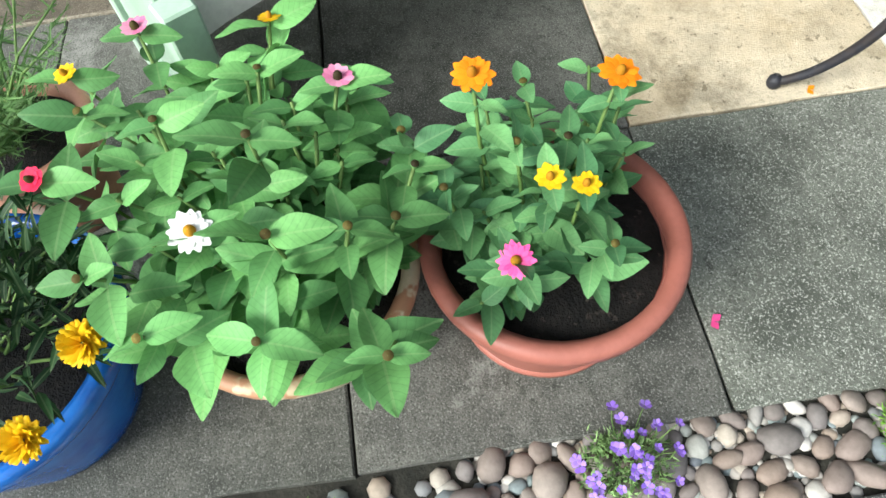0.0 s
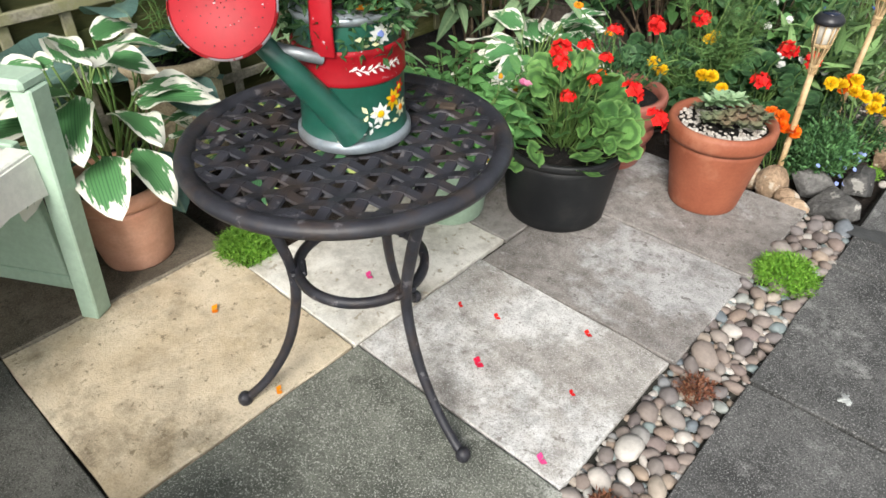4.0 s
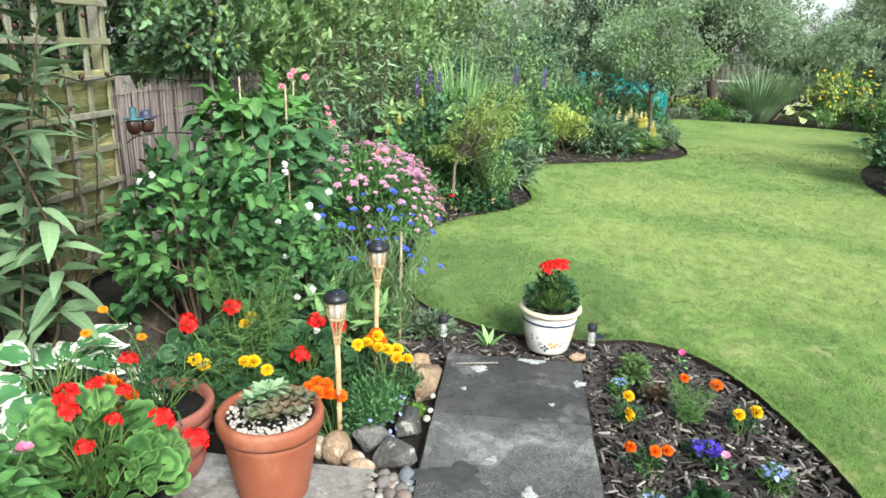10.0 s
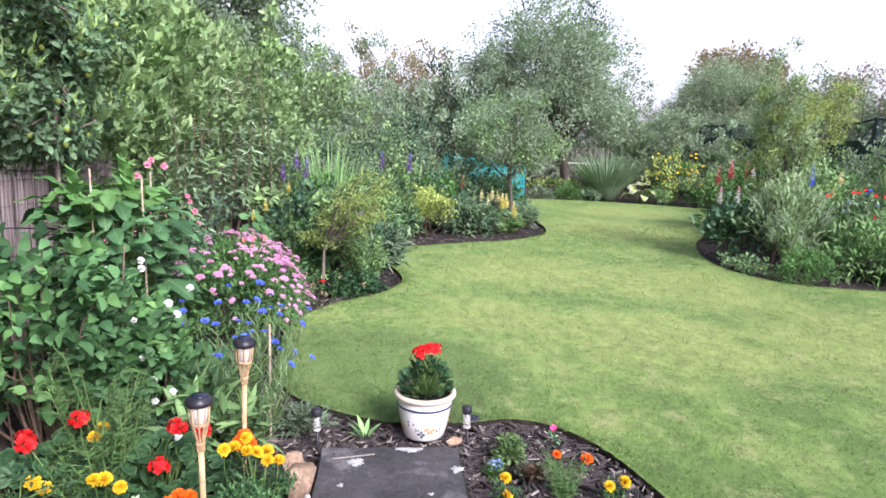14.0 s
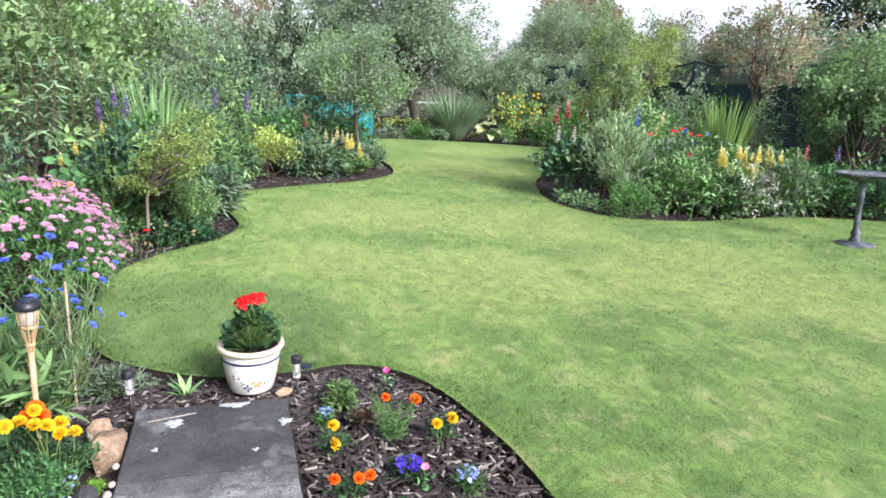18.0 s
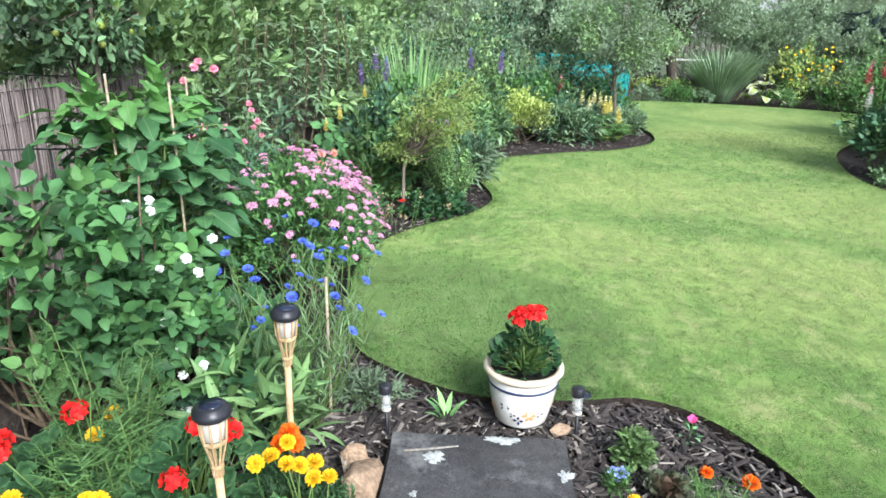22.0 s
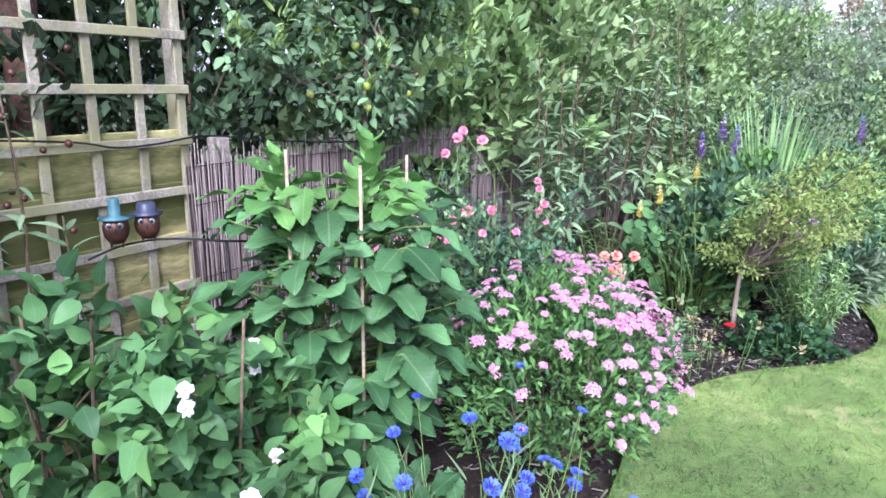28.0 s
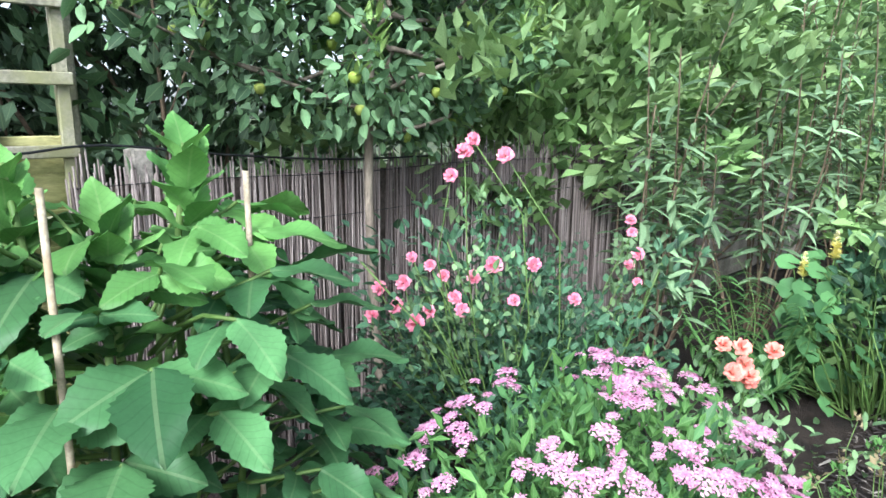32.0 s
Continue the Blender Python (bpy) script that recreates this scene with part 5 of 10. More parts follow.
# sand bed under the slabs
PATIO = [(-3.2, -3.6), (0.74, -3.6), (0.74, 1.36), (-0.46, 1.36), (-0.46, 0.03), (-3.2, 0.03)]
pavement = sheet("pavement", PATIO, -0.016, M["joint"], "patio of mixed old concrete slabs with sandy joints", 0.06, category="paving")
path_base = sheet("garden_path", [(0.742, -3.6), (1.35, -3.6), (1.35, 2.26), (0.742, 2.26)], -0.0158, M["joint"], "straight garden path of dark concrete slabs", 0.06, category="path")


# ---- patio: pots, bench, table, watering can ----
def pot(name, at, r0, r1, h, mat, label, rim=0.03, lip=0.012, soil_drop=0.03, bands=(), fill=None, tiers=0, wob=0.0):
    """A flower pot: body, rim and compost."""
    ob = thing(name, at, label, "flower pot")
    hb = h - rim
    prof = [(0.001, 0.0), (r0 * 0.97, 0.0), (r0, 0.006)]
    steps = 24 if tiers else 8
    for k in range(1, steps + 1):
        u = k / steps
        r = r0 + (r1 - r0) * u
        if tiers:
            r += 0.015 * abs(math.sin(u * math.pi * tiers)) - 0.006
        prof.append((r, 0.006 + (hb - 0.006) * u))
    prof += [(r1 - 0.012, hb), (r1 * 0.8, h - soil_drop - 0.03), (0.001, h - soil_drop - 0.03)]
    turned("body", prof, mat, ob, seg=44, wob=wob)
    turned("rim", [(r1 - 0.010, hb - 0.002), (r1 + lip * 0.5, hb - 0.004), (r1 + lip, hb + rim * 0.2), (r1 + lip * 1.1, hb + rim * 0.75), (r1 + lip * 0.7, h), (r1 - 0.002, h + 0.001), (r1 - 0.014, h - 0.006), (r1 - 0.014, hb - 0.002)], mat, ob, seg=44, wob=wob)
    for z in bands:
        r = r0 + (r1 - r0) * z / hb
        turned("band", [(r - 0.003, z - 0.008), (r + 0.005, z - 0.004), (r + 0.005, z + 0.004), (r - 0.001, z + 0.008)], mat, ob, seg=44)
    z = h - soil_drop
    rr = r1 - 0.013
    prof = [(rr, z - 0.02), (rr * 0.98, z), (rr * 0.6, z + 0.006), (rr * 0.3, z + 0.010), (0.001, z + 0.009)]
    turned("compost", prof, fill or M["compost"], ob, "dark crumbly compost", 24, wob=0.01)
    return ob


ZP, ZB, BP = (0.37, -0.87, 0.0), (0.33, -1.26, 0.0), (0.395, -1.70, 0.0)
pot("flower_pot", ZP, 0.125, 0.178, 0.26, M["plastic_terra"], "round terracotta-coloured plastic pot, half bare compost", 0.035, 0.014, 0.035, bands=(0.05,))
pot("flower_pot", ZB, 0.13, 0.185, 0.21, M["bowl_glaze"], "low worn cream bowl pot with terracotta showing through", 0.03, 0.012, 0.03)
pot("flower_pot", BP, 0.14, 0.205, 0.25, M["blue_glaze"], "bright blue glazed pot on the patio", 0.035, 0.012, 0.03)

# zinnias in the two pots
p = Plant("zinnia_plant", (ZB[0], ZB[1], 0.185), "leafy green zinnia with a white bloom, filling its bowl", "plant", seed=3)
p.single = 300
blooms = [("zinnia_white", 0.443, -1.29, 0.50), ("zinnia_pale", 0.12, -1.373, 0.50), ("zinnia_pale", 0.258, -1.124, 0.50), ("zinnia_yellow", 0.15, -1.474, 0.47),
          ("zinnia_yellow", 0.10, -1.211, 0.47), ("zinnia_red", 0.343, -1.469, 0.50), ("bud", 0.461, -1.212, 0.5), ("bud", 0.466, -1.128, 0.5), ("bud", 0.222, -1.219, 0.5),
          ("bud", 0.607, -1.103, 0.487), ("bud", 0.53, -1.36, 0.45), ("bud", 0.30, -1.33, 0.52), ("bud", 0.36, -1.22, 0.54), ("bud", 0.25, -1.43, 0.5), ("bud", 0.43, -1.08, 0.45),
          ("bud", 0.55, -1.24, 0.44), ("bud", 0.20, -1.10, 0.45), ("bud", 0.46, -1.42, 0.47), ("bud", 0.37, -1.05, 0.46), ("bud", 0.15, -1.30, 0.44)]
for kind, x, y, z in blooms:
    top = np.array([x - ZB[0], y - ZB[1], z - 0.185])
    tip, d = pairs_plant(p, top, 0.0, G["zinnia"], 0.100, steps=6, first=0.38)
    p.flower(F[kind], tip, d + UP * 0.6 + np.array((0.25, 0, 0)), 0.88, "bud" if kind == "bud" else "flower")
for k in range(80):
    a, r = p.rng.uniform(0, 6.28), p.rng.uniform(0.04, 0.19)
    pairs_plant(p, np.array([math.cos(a) * r - 0.04, math.sin(a) * r + 0.02, p.rng.uniform(0.10, 0.30)]), 0.0, G["zinnia"], 0.088, steps=4, first=0.45)
p.done()
p = Plant("zinnia_plant", (ZP[0], ZP[1], 0.225), "bushy zinnia with orange, yellow and pink blooms in a pot", "plant", seed=4)
p.single = 300
blooms = [("zinnia_orange", 0.316, -0.973, 0.533), ("zinnia_orange", 0.315, -0.801, 0.5), ("zinnia_pink", 0.491, -0.955, 0.416), ("zinnia_yellow", 0.409, -0.90, 0.448), ("zinnia_yellow", 0.42, -0.86, 0.44),
          ("bud", 0.47, -0.83, 0.38), ("bud", 0.36, -0.93, 0.46), ("bud", 0.26, -0.90, 0.45), ("bud", 0.38, -1.02, 0.42), ("bud", 0.30, -1.06, 0.44), ("bud", 0.34, -0.86, 0.43)]
for kind, x, y, z in blooms:
    top = np.array([x - ZP[0], y - ZP[1], z - 0.225])
    tip, d = pairs_plant(p, top, 0.0, G["zinnia_blue"], 0.070, steps=7)
    p.flower(F[kind], tip, d + UP * 0.6 + np.array((0.25, 0, 0)), 0.88, "bud" if kind == "bud" else "flower")
for k in range(36):
    a, r = p.rng.uniform(2.0, 5.5), p.rng.uniform(0.03, 0.17)
    pairs_plant(p, np.array([math.cos(a) * r, math.sin(a) * r, p.rng.uniform(0.05, 0.2)]), 0.0, G["zinnia_blue"], 0.074, steps=4)
p.done()
# french marigolds in the blue pot
p = Plant("marigold_plant", (BP[0], BP[1], 0.225), "dark ferny marigold with yellow blooms in a blue pot", "plant", seed=5)
for k in range(26):
    a, r = p.rng.uniform(0, 6.28), 0.2 * p.rng.uniform(0.1, 1) ** 0.5
    q = np.array([math.cos(a) * r, math.sin(a) * r, p.rng.uniform(0.05, 0.17)])
    p.stem((q[0] * 0.3, q[1] * 0.3, -0.01), q, 0.003, 0.002)
    p.clumps([q], 26, 0.03, "lance", (0.03, 0.06), G["marigold"], (0, 0, 0), flat=0.8)
for kind, x, y, z in (("marigold_y", 0.50, -1.445, 0.40), ("marigold_y", 0.586, -1.52, 0.36), ("marigold_y", 0.50, -1.66, 0.40)):
    q = np.array([x - BP[0], y - BP[1], z - 0.225])
    p.stem(q * (0.3, 0.3, 0), q, 0.003, 0.002)
    p.flower(F[kind], q, UP + np.array((0.5, 0, 0)), 0.9)
p.done()
# ferny plant beside the bench
p = Plant("ferny_plant", (-0.02, -1.72, 0.0), "bright green feathery plant in an old terracotta pot", "plant", seed=6)
for k in range(16):
    a = p.rng.uniform(0, 6.28)
    feathery(p, (0, 0, 0.2), (math.cos(a) * 0.2, math.sin(a) * 0.2, p.rng.uniform(0.3, 0.5)), 26, 0.07, G["feather"])
p.done()
pot("flower_pot", (-0.02, -1.72, 0.0), 0.09, 0.12, 0.22, M["terracotta_old"], "old terracotta pot behind the zinnias")

# painted garden bench: white slatted seat, sage green frame
bench = thing("garden_bench", (-0.575, -0.37, 0.0), "garden bench with white slatted seat and sage green sides", "bench", turn=(0, 0, radians(-60.5)))
L, W = 1.15, 0.46  # along the front, and depth; +x runs along the front, -y goes back
for x0, lab in ((0.0, 1), (L, 2)):
    tall = 0.62 if lab == 1 else 0.46
    bm = box_bm(0.055, 0.05, tall, 0.004, (x0, 0.0, tall / 2))
    bmesh.ops.transform(bm, matrix=Matrix.Shear("XY", 4, (0.0, 0.10)), verts=bm.verts[:])
    part("leg", bm, M["paint_green"], bench)
    bm = box_bm(0.05, 0.05, 0.80, 0.004, (x0, -W, 0.40))
    part("leg", bm, M["paint_green"], bench)
    part("side_panel", box_bm(0.022, W - 0.06, 0.36, 0.003, (x0, -W / 2, 0.30)), M["paint_green"], bench)
    part("side_rail", box_bm(0.03, W - 0.05, 0.04, 0.003, (x0, -W / 2, 0.10)), M["paint_green"], bench)
    if lab == 1:
        part("armrest", box_bm(0.075, W + 0.1, 0.028, 0.008, (x0, -W / 2 + 0.03, 0.63)), M["paint_green"], bench)
for k in range(7):
    part("slat", box_bm(L - 0.05, 0.058, 0.02, 0.004, (L / 2, 0.0 - k * 0.066, 0.475 - 0.003 * k)), M["paint_white"], bench)
bm = bmesh.new()
xs = np.linspace(0.03, L - 0.03, 31)
up = [bm.verts.new((x, 0.034, 0.475)) for x in xs]
lo = [bm.verts.new((x, 0.034, 0.475 - float(np.interp(abs(x / L - 0.5) * 2, [0.0, 0.25, 0.5, 0.62, 0.75, 0.9, 1.0], [0.135, 0.132, 0.118, 0.100, 0.086, 0.092, 0.105])))) for x in xs]
for i in range(30):
    bm.faces.new((lo[i], lo[i + 1], up[i + 1], up[i]))
r = bmesh.ops.extrude_face_region(bm, geom=bm.faces[:])
bmesh.ops.translate(bm, verts=[v for v in r["geom"] if isinstance(v, bmesh.types.BMVert)], vec=(0, -0.022, 0))
bmesh.ops.recalc_face_normals(bm, faces=bm.faces[:])
part("front_rail", bm, M["paint_white"], bench, "white curved front rail")
for k in range(9):
    part("back_slat", box_bm(0.07, 0.018, 0.42, 0.004, (0.11 + k * (L - 0.22) / 8, -W, 0.63)), M["paint_white"], bench)
part("back_rail", box_bm(L, 0.035, 0.06, 0.006, (L / 2, -W, 0.83)), M["paint_green"], bench)

# cast metal bistro table with a basket-weave top
TC, TZ, TR = (0.079, -0.034, 0.0), 0.612, 0.297
table = thing("bistro_table", TC, "round dark cast-metal table with a basket-weave top", "table")
turned("rim", [(TR - 0.034, TZ - 0.014), (TR - 0.018, TZ - 0.026), (TR - 0.004, TZ - 0.023), (TR, TZ - 0.013), (TR - 0.004, TZ - 0.004), (TR - 0.014, TZ + 0.001), (TR - 0.027, TZ - 0.002), (TR - 0.034, TZ - 0.008), (TR - 0.034, TZ - 0.014)], M["iron"], table, seg=72)
pitch, ang0 = 0.041, radians(20)
for axis in (0, 1):
    for k in range(-6, 7):
        o = k * pitch
        half = math.sqrt(max((TR - 0.026) ** 2 - o * o, 0.0))
        if half < 0.03:
            continue
        m = max(int(half * 2 / 0.0103), 4)
        u = np.linspace(-half, half, m)
        ph = (k + axis) * math.pi
        z = TZ - 0.012 + 0.0042 * np.cos(u / pitch * math.pi + ph) * (1 if axis else -1)
        a = ang0 + axis * math.pi / 2
        ex, ey = np.array([math.cos(a), math.sin(a)]), np.array([-math.sin(a), math.cos(a)])
        v, f = [], []
        for i in range(m):
            for s, dz in ((-0.0108, -0.002), (-0.0092, 0.0022), (0.0092, 0.0022), (0.0108, -0.002)):
                q = ex * u[i] + ey * (o + s)
                v.append((q[0], q[1], z[i] + dz))
        for i in range(m - 1):
            f += [(i * 4 + j, (i + 1) * 4 + j, (i + 1) * 4 + (j + 1) % 4, i * 4 + (j + 1) % 4) for j in range(4)]
        part_of("strap", raw_mesh("strap", [(np.array(v), f, 0)], [M["iron"]], False), table)
lr = turned("lower_ring", [(0.118, 0.325), (0.126, 0.318), (0.136, 0.325), (0.136, 0.338), (0.126, 0.344), (0.118, 0.338), (0.118, 0.325)], M["iron"], table, seg=48)
lr.location = (0.016, -0.005, 0.0)
a0 = math.atan2(-0.24, -0.165)
for k in range(3):
    a = a0 + k * 2 * math.pi / 3
    prof = [(0.205, TZ - 0.02), (0.195, 0.54), (0.165, 0.45), (0.138, 0.34), (0.142, 0.25), (0.172, 0.15), (0.220, 0.07), (0.268, 0.022), (0.292, 0.012)]
    pts = smooth_line([(r * math.cos(a), r * math.sin(a), z) for r, z in prof], 4, False)
    pts = np.array(pts) + np.outer(1 - np.array(pts)[:, 2] / TZ, (0.036, -0.012, 0.0))
    leg = part_of("leg", raw_mesh("leg", [tube(np.array(pts), 0.0125, 0.0095, 8)], [M["iron"]]), table)
    part("lug", box_bm(0.034, 0.05, 0.012, 0.004), M["iron"], table, at=(0.016 + 0.126 * math.cos(a), -0.005 + 0.126 * math.sin(a), 0.334), turn=(0, 0, a))
    turned("foot", [(0.001, 0.0), (0.013, 0.0), (0.016, 0.007), (0.015, 0.018), (0.010, 0.026), (0.001, 0.028)], M["iron"], leg, seg=12, at=(0.287 * math.cos(a) + 0.036, 0.287 * math.sin(a) - 0.012, 0.0))
    for s in (-0.3, 0.3):
        part_of("bracket", raw_mesh("bracket", [tube([(0.150 * math.cos(a + s * 0.1), 0.150 * math.sin(a + s * 0.1), 0.47), (0.16 * math.cos(a + s), 0.16 * math.sin(a + s), TZ - 0.02)], 0.008, 0.006, 6)], [M["iron"]]), leg)
turned("underside_ring", [(0.15, TZ - 0.022), (0.168, TZ - 0.030), (0.18, TZ - 0.022), (0.15, TZ - 0.022)], M["iron"], table, seg=40)
bm = box_bm(0.032, 0.022, 0.006, 0.002)
tagged(part("leaf_scrap", bm, M["brown_wood"], None, "", at=(0.135, 0.172, TZ - 0.003), turn=(0, 0, 0.5)), "small brown dry leaf scrap on the table", "leaf")

# painted watering can used as a planter
CZ, CR, CH = TZ - 0.006, 0.091, 0.225
can = thing("watering_can", (0.072, -0.008, CZ), "green and red painted metal watering can with flowers, used as planter", "watering can")
turned("body", [(0.001, 0.004), (CR + 0.004, 0.0), (CR + 0.007, 0.006), (CR + 0.006, 0.018), (CR + 0.002, 0.022), (CR, 0.05), (CR, 0.13), (CR - 0.003, 0.19), (CR - 0.006, CH - 0.006)], M["can_green"], can, seg=48)
turned("base_band", [(CR + 0.003, 0.0), (CR + 0.0095, 0.004), (CR + 0.0095, 0.016), (CR + 0.003, 0.022)], M["zinc"], can, "worn bare zinc foot", 48)
turned("top_rim", [(CR - 0.008, CH - 0.012), (CR - 0.003, CH - 0.010), (CR, CH - 0.002), (CR - 0.003, CH + 0.003), (CR - 0.010, CH), (CR - 0.012, CH - 0.012)], M["zinc"], can, seg=48)
turned("red_band", [(CR, 0.118), (CR + 0.004, 0.122), (CR + 0.002, 0.127), (CR + 0.003, 0.15), (CR + 0.001, 0.168), (CR + 0.004, 0.172), (CR - 0.001, 0.177)], M["can_red"], can, "red band with pale leaf spray", 48)
turned("compost", [(CR - 0.012, CH - 0.04), (0.05, CH - 0.03), (0.001, CH - 0.03)], M["compost"], can)
# half cover plate over the rim
cover = math.atan2(-0.964, 0.20)
sp = radians(-51)  # way of the spout
v, f = [], []
for i, t in enumerate(np.linspace(cover - 1.5, cover + 1.6, 13)):
    for r, z in ((CR - 0.009, CH + 0.001), (CR - 0.012, CH + 0.004), (0.035, CH + 0.010), (0.030, CH + 0.004)):
        v.append((r * math.cos(t), r * math.sin(t), z))
for i in range(12):
    f += [(i * 4 + j, i * 4 + j + 1, (i + 1) * 4 + j + 1, (i + 1) * 4 + j) for j in range(3)]
part_of("cover_plate", raw_mesh("cover_plate", [(np.array(v), f, 0)], [M["zinc"]]), can)
# spout and rose
s0 = np.array([math.cos(sp) * CR * 0.92, math.sin(sp) * CR * 0.92, 0.055])
s1 = np.array([-0.024, -0.196, 0.252])
ROSE_D = unit(unit(np.array([0.88, -0.49, 0.33])) * 0.85 + unit(s1 - s0) * 0.35)
part_of("spout", raw_mesh("spout", [tube([s0 - (s1 - s0) * 0.1, s0, s0 * 0.5 + s1 * 0.5, s1], 0.033, 0.013, 18)], [M["can_green"]]), can)
rq = Vector(ROSE_D).to_track_quat("Z", "Y").to_euler()
rose = turned("rose", [(0.014, -0.030), (0.016, -0.014), (0.045, 0.012), (0.072, 0.026), (0.0755, 0.030), (0.073, 0.035)], M["can_red"], can, "large round red watering rose", 40, s1 - ROSE_D * 0.004, 0.0, rq)
turned("sprinkler_plate", [(0.074, 0.0335), (0.070, 0.0345), (0.05, 0.040), (0.02, 0.043), (0.001, 0.0435)], M["can_red"], rose, "red perforated sprinkler plate", 40)
turned("worn_edge", [(0.0735, 0.0275), (0.0765, 0.029), (0.0768, 0.0325), (0.0745, 0.0352)], M["rose_edge"], rose, "chipped edge showing bare zinc", 48)
holes = []
for r, nh in ((0.008, 5), (0.02, 10), (0.033, 16), (0.046, 22), (0.058, 26)):
    for k in range(nh):
        a = k / nh * 2 * math.pi + r * 40
        hv, hf, _ = lathe([(0.0013, 0.0), (0.0009, 0.0006), (0.0001, 0.0007)], 6)
        holes.append((hv + (r * math.cos(a), r * math.sin(a), 0.0433 - 0.0105 * (r / 0.078) ** 2), hf, 0))
part_of("perforation", raw_mesh("perforation", holes, [M["plastic_black"]]), rose)
# strap handle over the top, and bridge to the spout
hp = cover + 0.27
prof = [(CR + 0.006, 0.172), (CR + 0.008, 0.215), (0.085, 0.285), (0.045, 0.335), (0.0, 0.352), (-0.045, 0.335), (-0.085, 0.285), (-CR - 0.006, 0.21), (-CR - 0.004, 0.17)]
pts = smooth_line([(r * math.cos(hp), r * math.sin(hp), z) for r, z in prof], 4, False)
d = unit(np.gradient(pts, axis=0))
side = np.array([-math.sin(hp), math.cos(hp), 0.0])
nrm = np.cross(d, side)
v = np.concatenate([pts + side * w + nrm * z for w, z in ((-0.019, 0.0), (-0.015, 0.004), (0.015, 0.004), (0.019, 0.0), (0.015, -0.002), (-0.015, -0.002))])
m = len(pts)
f = [(j * m + i, j * m + i + 1, ((j + 1) % 6) * m + i + 1, ((j + 1) % 6) * m + i) for j in range(6) for i in range(m - 1)]
part_of("handle", raw_mesh("handle", [(v, f, 0)], [M["can_red"]]), can, "red strap handle with chipped paint")
mid = s0 * 0.35 + s1 * 0.65
part_of("bridge", raw_mesh("bridge", [tube([np.array([math.cos(cover + 0.2) * CR, math.sin(cover + 0.2) * CR, 0.165]), mid + (0, 0, 0.01)], 0.010, 0.010, 6)], [M["zinc"]]), can, "grey brace to the spout")


def painted(kind, ang, z, size, col, col2=None):
    """A small painted flower or leaf spray lying on the curved side of the can."""
    q = np.array([math.cos(ang) * (CR + 0.0016), math.sin(ang) * (CR + 0.0016), z])
    out = np.array([math.cos(ang), math.sin(ang), 0.0])
    ob = part_of("painted_flower" if kind > 3 else "painted_leaf", star_me("painted", kind, size, size * 0.55, col, col2, size * 0.35 if col2 is not None else 0, 1, -0.12, leaf_t(1, 0.5, 2, 1, 0.6, 0.0, 0.0, 0.1)), can)
    e = Vector(out).to_track_quat("Z", "Y").to_euler()
    ob.location, ob.rotation_euler, ob.scale = q, e, (1, 1, 0.12)


face = math.atan2(-0.70, 0.84) + 0.28  # the side that faces the path
for kind, a, z, s, c, c2 in ((9, 0.30, 0.198, 0.018, "white", "pale_blue"), (8, 0.22, 0.066, 0.019, "white", "yellow"), (7, 0.52, 0.085, 0.018, "yellow", "deep_orange"), (7, 0.75, 0.062, 0.016, "lemon", "orange"),
                            (6, 0.72, 0.10, 0.013, "red", "yellow"), (3, -0.02, 0.07, 0.016, "lemon", None), (3, 0.05, 0.045, 0.014, "white", None), (2, 0.45, 0.045, 0.016, "lemon", None), (3, -0.5, 0.04, 0.02, "lemon", None),
                            (3, -0.32, 0.036, 0.02, "white", None), (2, 0.02, 0.195, 0.015, "lemon", None), (2, 0.10, 0.185, 0.013, "lemon", None), (2, 0.48, 0.205, 0.013, "lemon", None)):
    painted(kind, face + a, z, s, G[c], G[c2] if c2 else None)
ob = part_of("painted_flower", star_me("painted", 7, 0.024, 0.015, G["orange"], G["lemon"], 0.007, 1, 0.05), can)
ob.location = (math.cos(sp + 0.9) * 0.062, math.sin(sp + 0.9) * 0.062, CH + 0.0085)
ob.scale = (1, 1, 0.12)
vine = np.array([(math.cos(face - 0.3 + u * 1.0) * (CR + 0.0042), math.sin(face - 0.3 + u * 1.0) * (CR + 0.0042), 0.147 + 0.004 * math.sin(u * 16)) for u in np.linspace(0, 1, 26)])
part_of("painted_stem", raw_mesh("painted_stem", [tube(vine, 0.0009, 0.0009, 4)], [G["white"]]), can)
one = raw_mesh("painted", placed(leaf_t(1, 0.38, 2, 1, 0.6, 0.0, 0.0, 0.1), [(0, 0, 0)], [(1, 0, 0)], [UP], [0.012], 0), [G["white"]])
for k in range(14):
    a = face - 0.26 + k * 0.068
    ob = part_of("painted_leaf", one, can, "", (math.cos(a) * (CR + 0.0045), math.sin(a) * (CR + 0.0045), 0.147))
    out, up = Vector((math.cos(a), math.sin(a), 0)), Vector((-math.sin(a), math.cos(a), (-1) ** k * 0.9)).normalized()
    side = out.cross(up)
    ob.rotation_euler = Matrix((up, side, out)).transposed().to_euler()

# planting of the can: dark marigold foliage and a cerise geranium
p = Plant("marigold_plant", (0.058, 0.0, CZ + CH - 0.030), "dark green ferny marigold foliage growing in the watering can", "plant", seed=8)
for k in range(110):
    a, r = p.rng.uniform(0, 6.28), 0.135 * p.rng.uniform(0.05, 1) ** 0.5
    q = np.array([math.cos(a) * r - 0.03, math.sin(a) * r + 0.035, p.rng.uniform(0.02, 0.135) - 1.6 * r * r])
    p.stem((q[0] * 0.2, q[1] * 0.2, 0), q, 0.003, 0.0015)
    p.clumps([q], 30, 0.022, "lancet", (0.016, 0.030), G["marigold"], (0, 0, 0), flat=0.8)
    if k < 4:
        p.flower(F["bud"], q + UP * 0.01, UP, 1.0, "bud")
p.done()
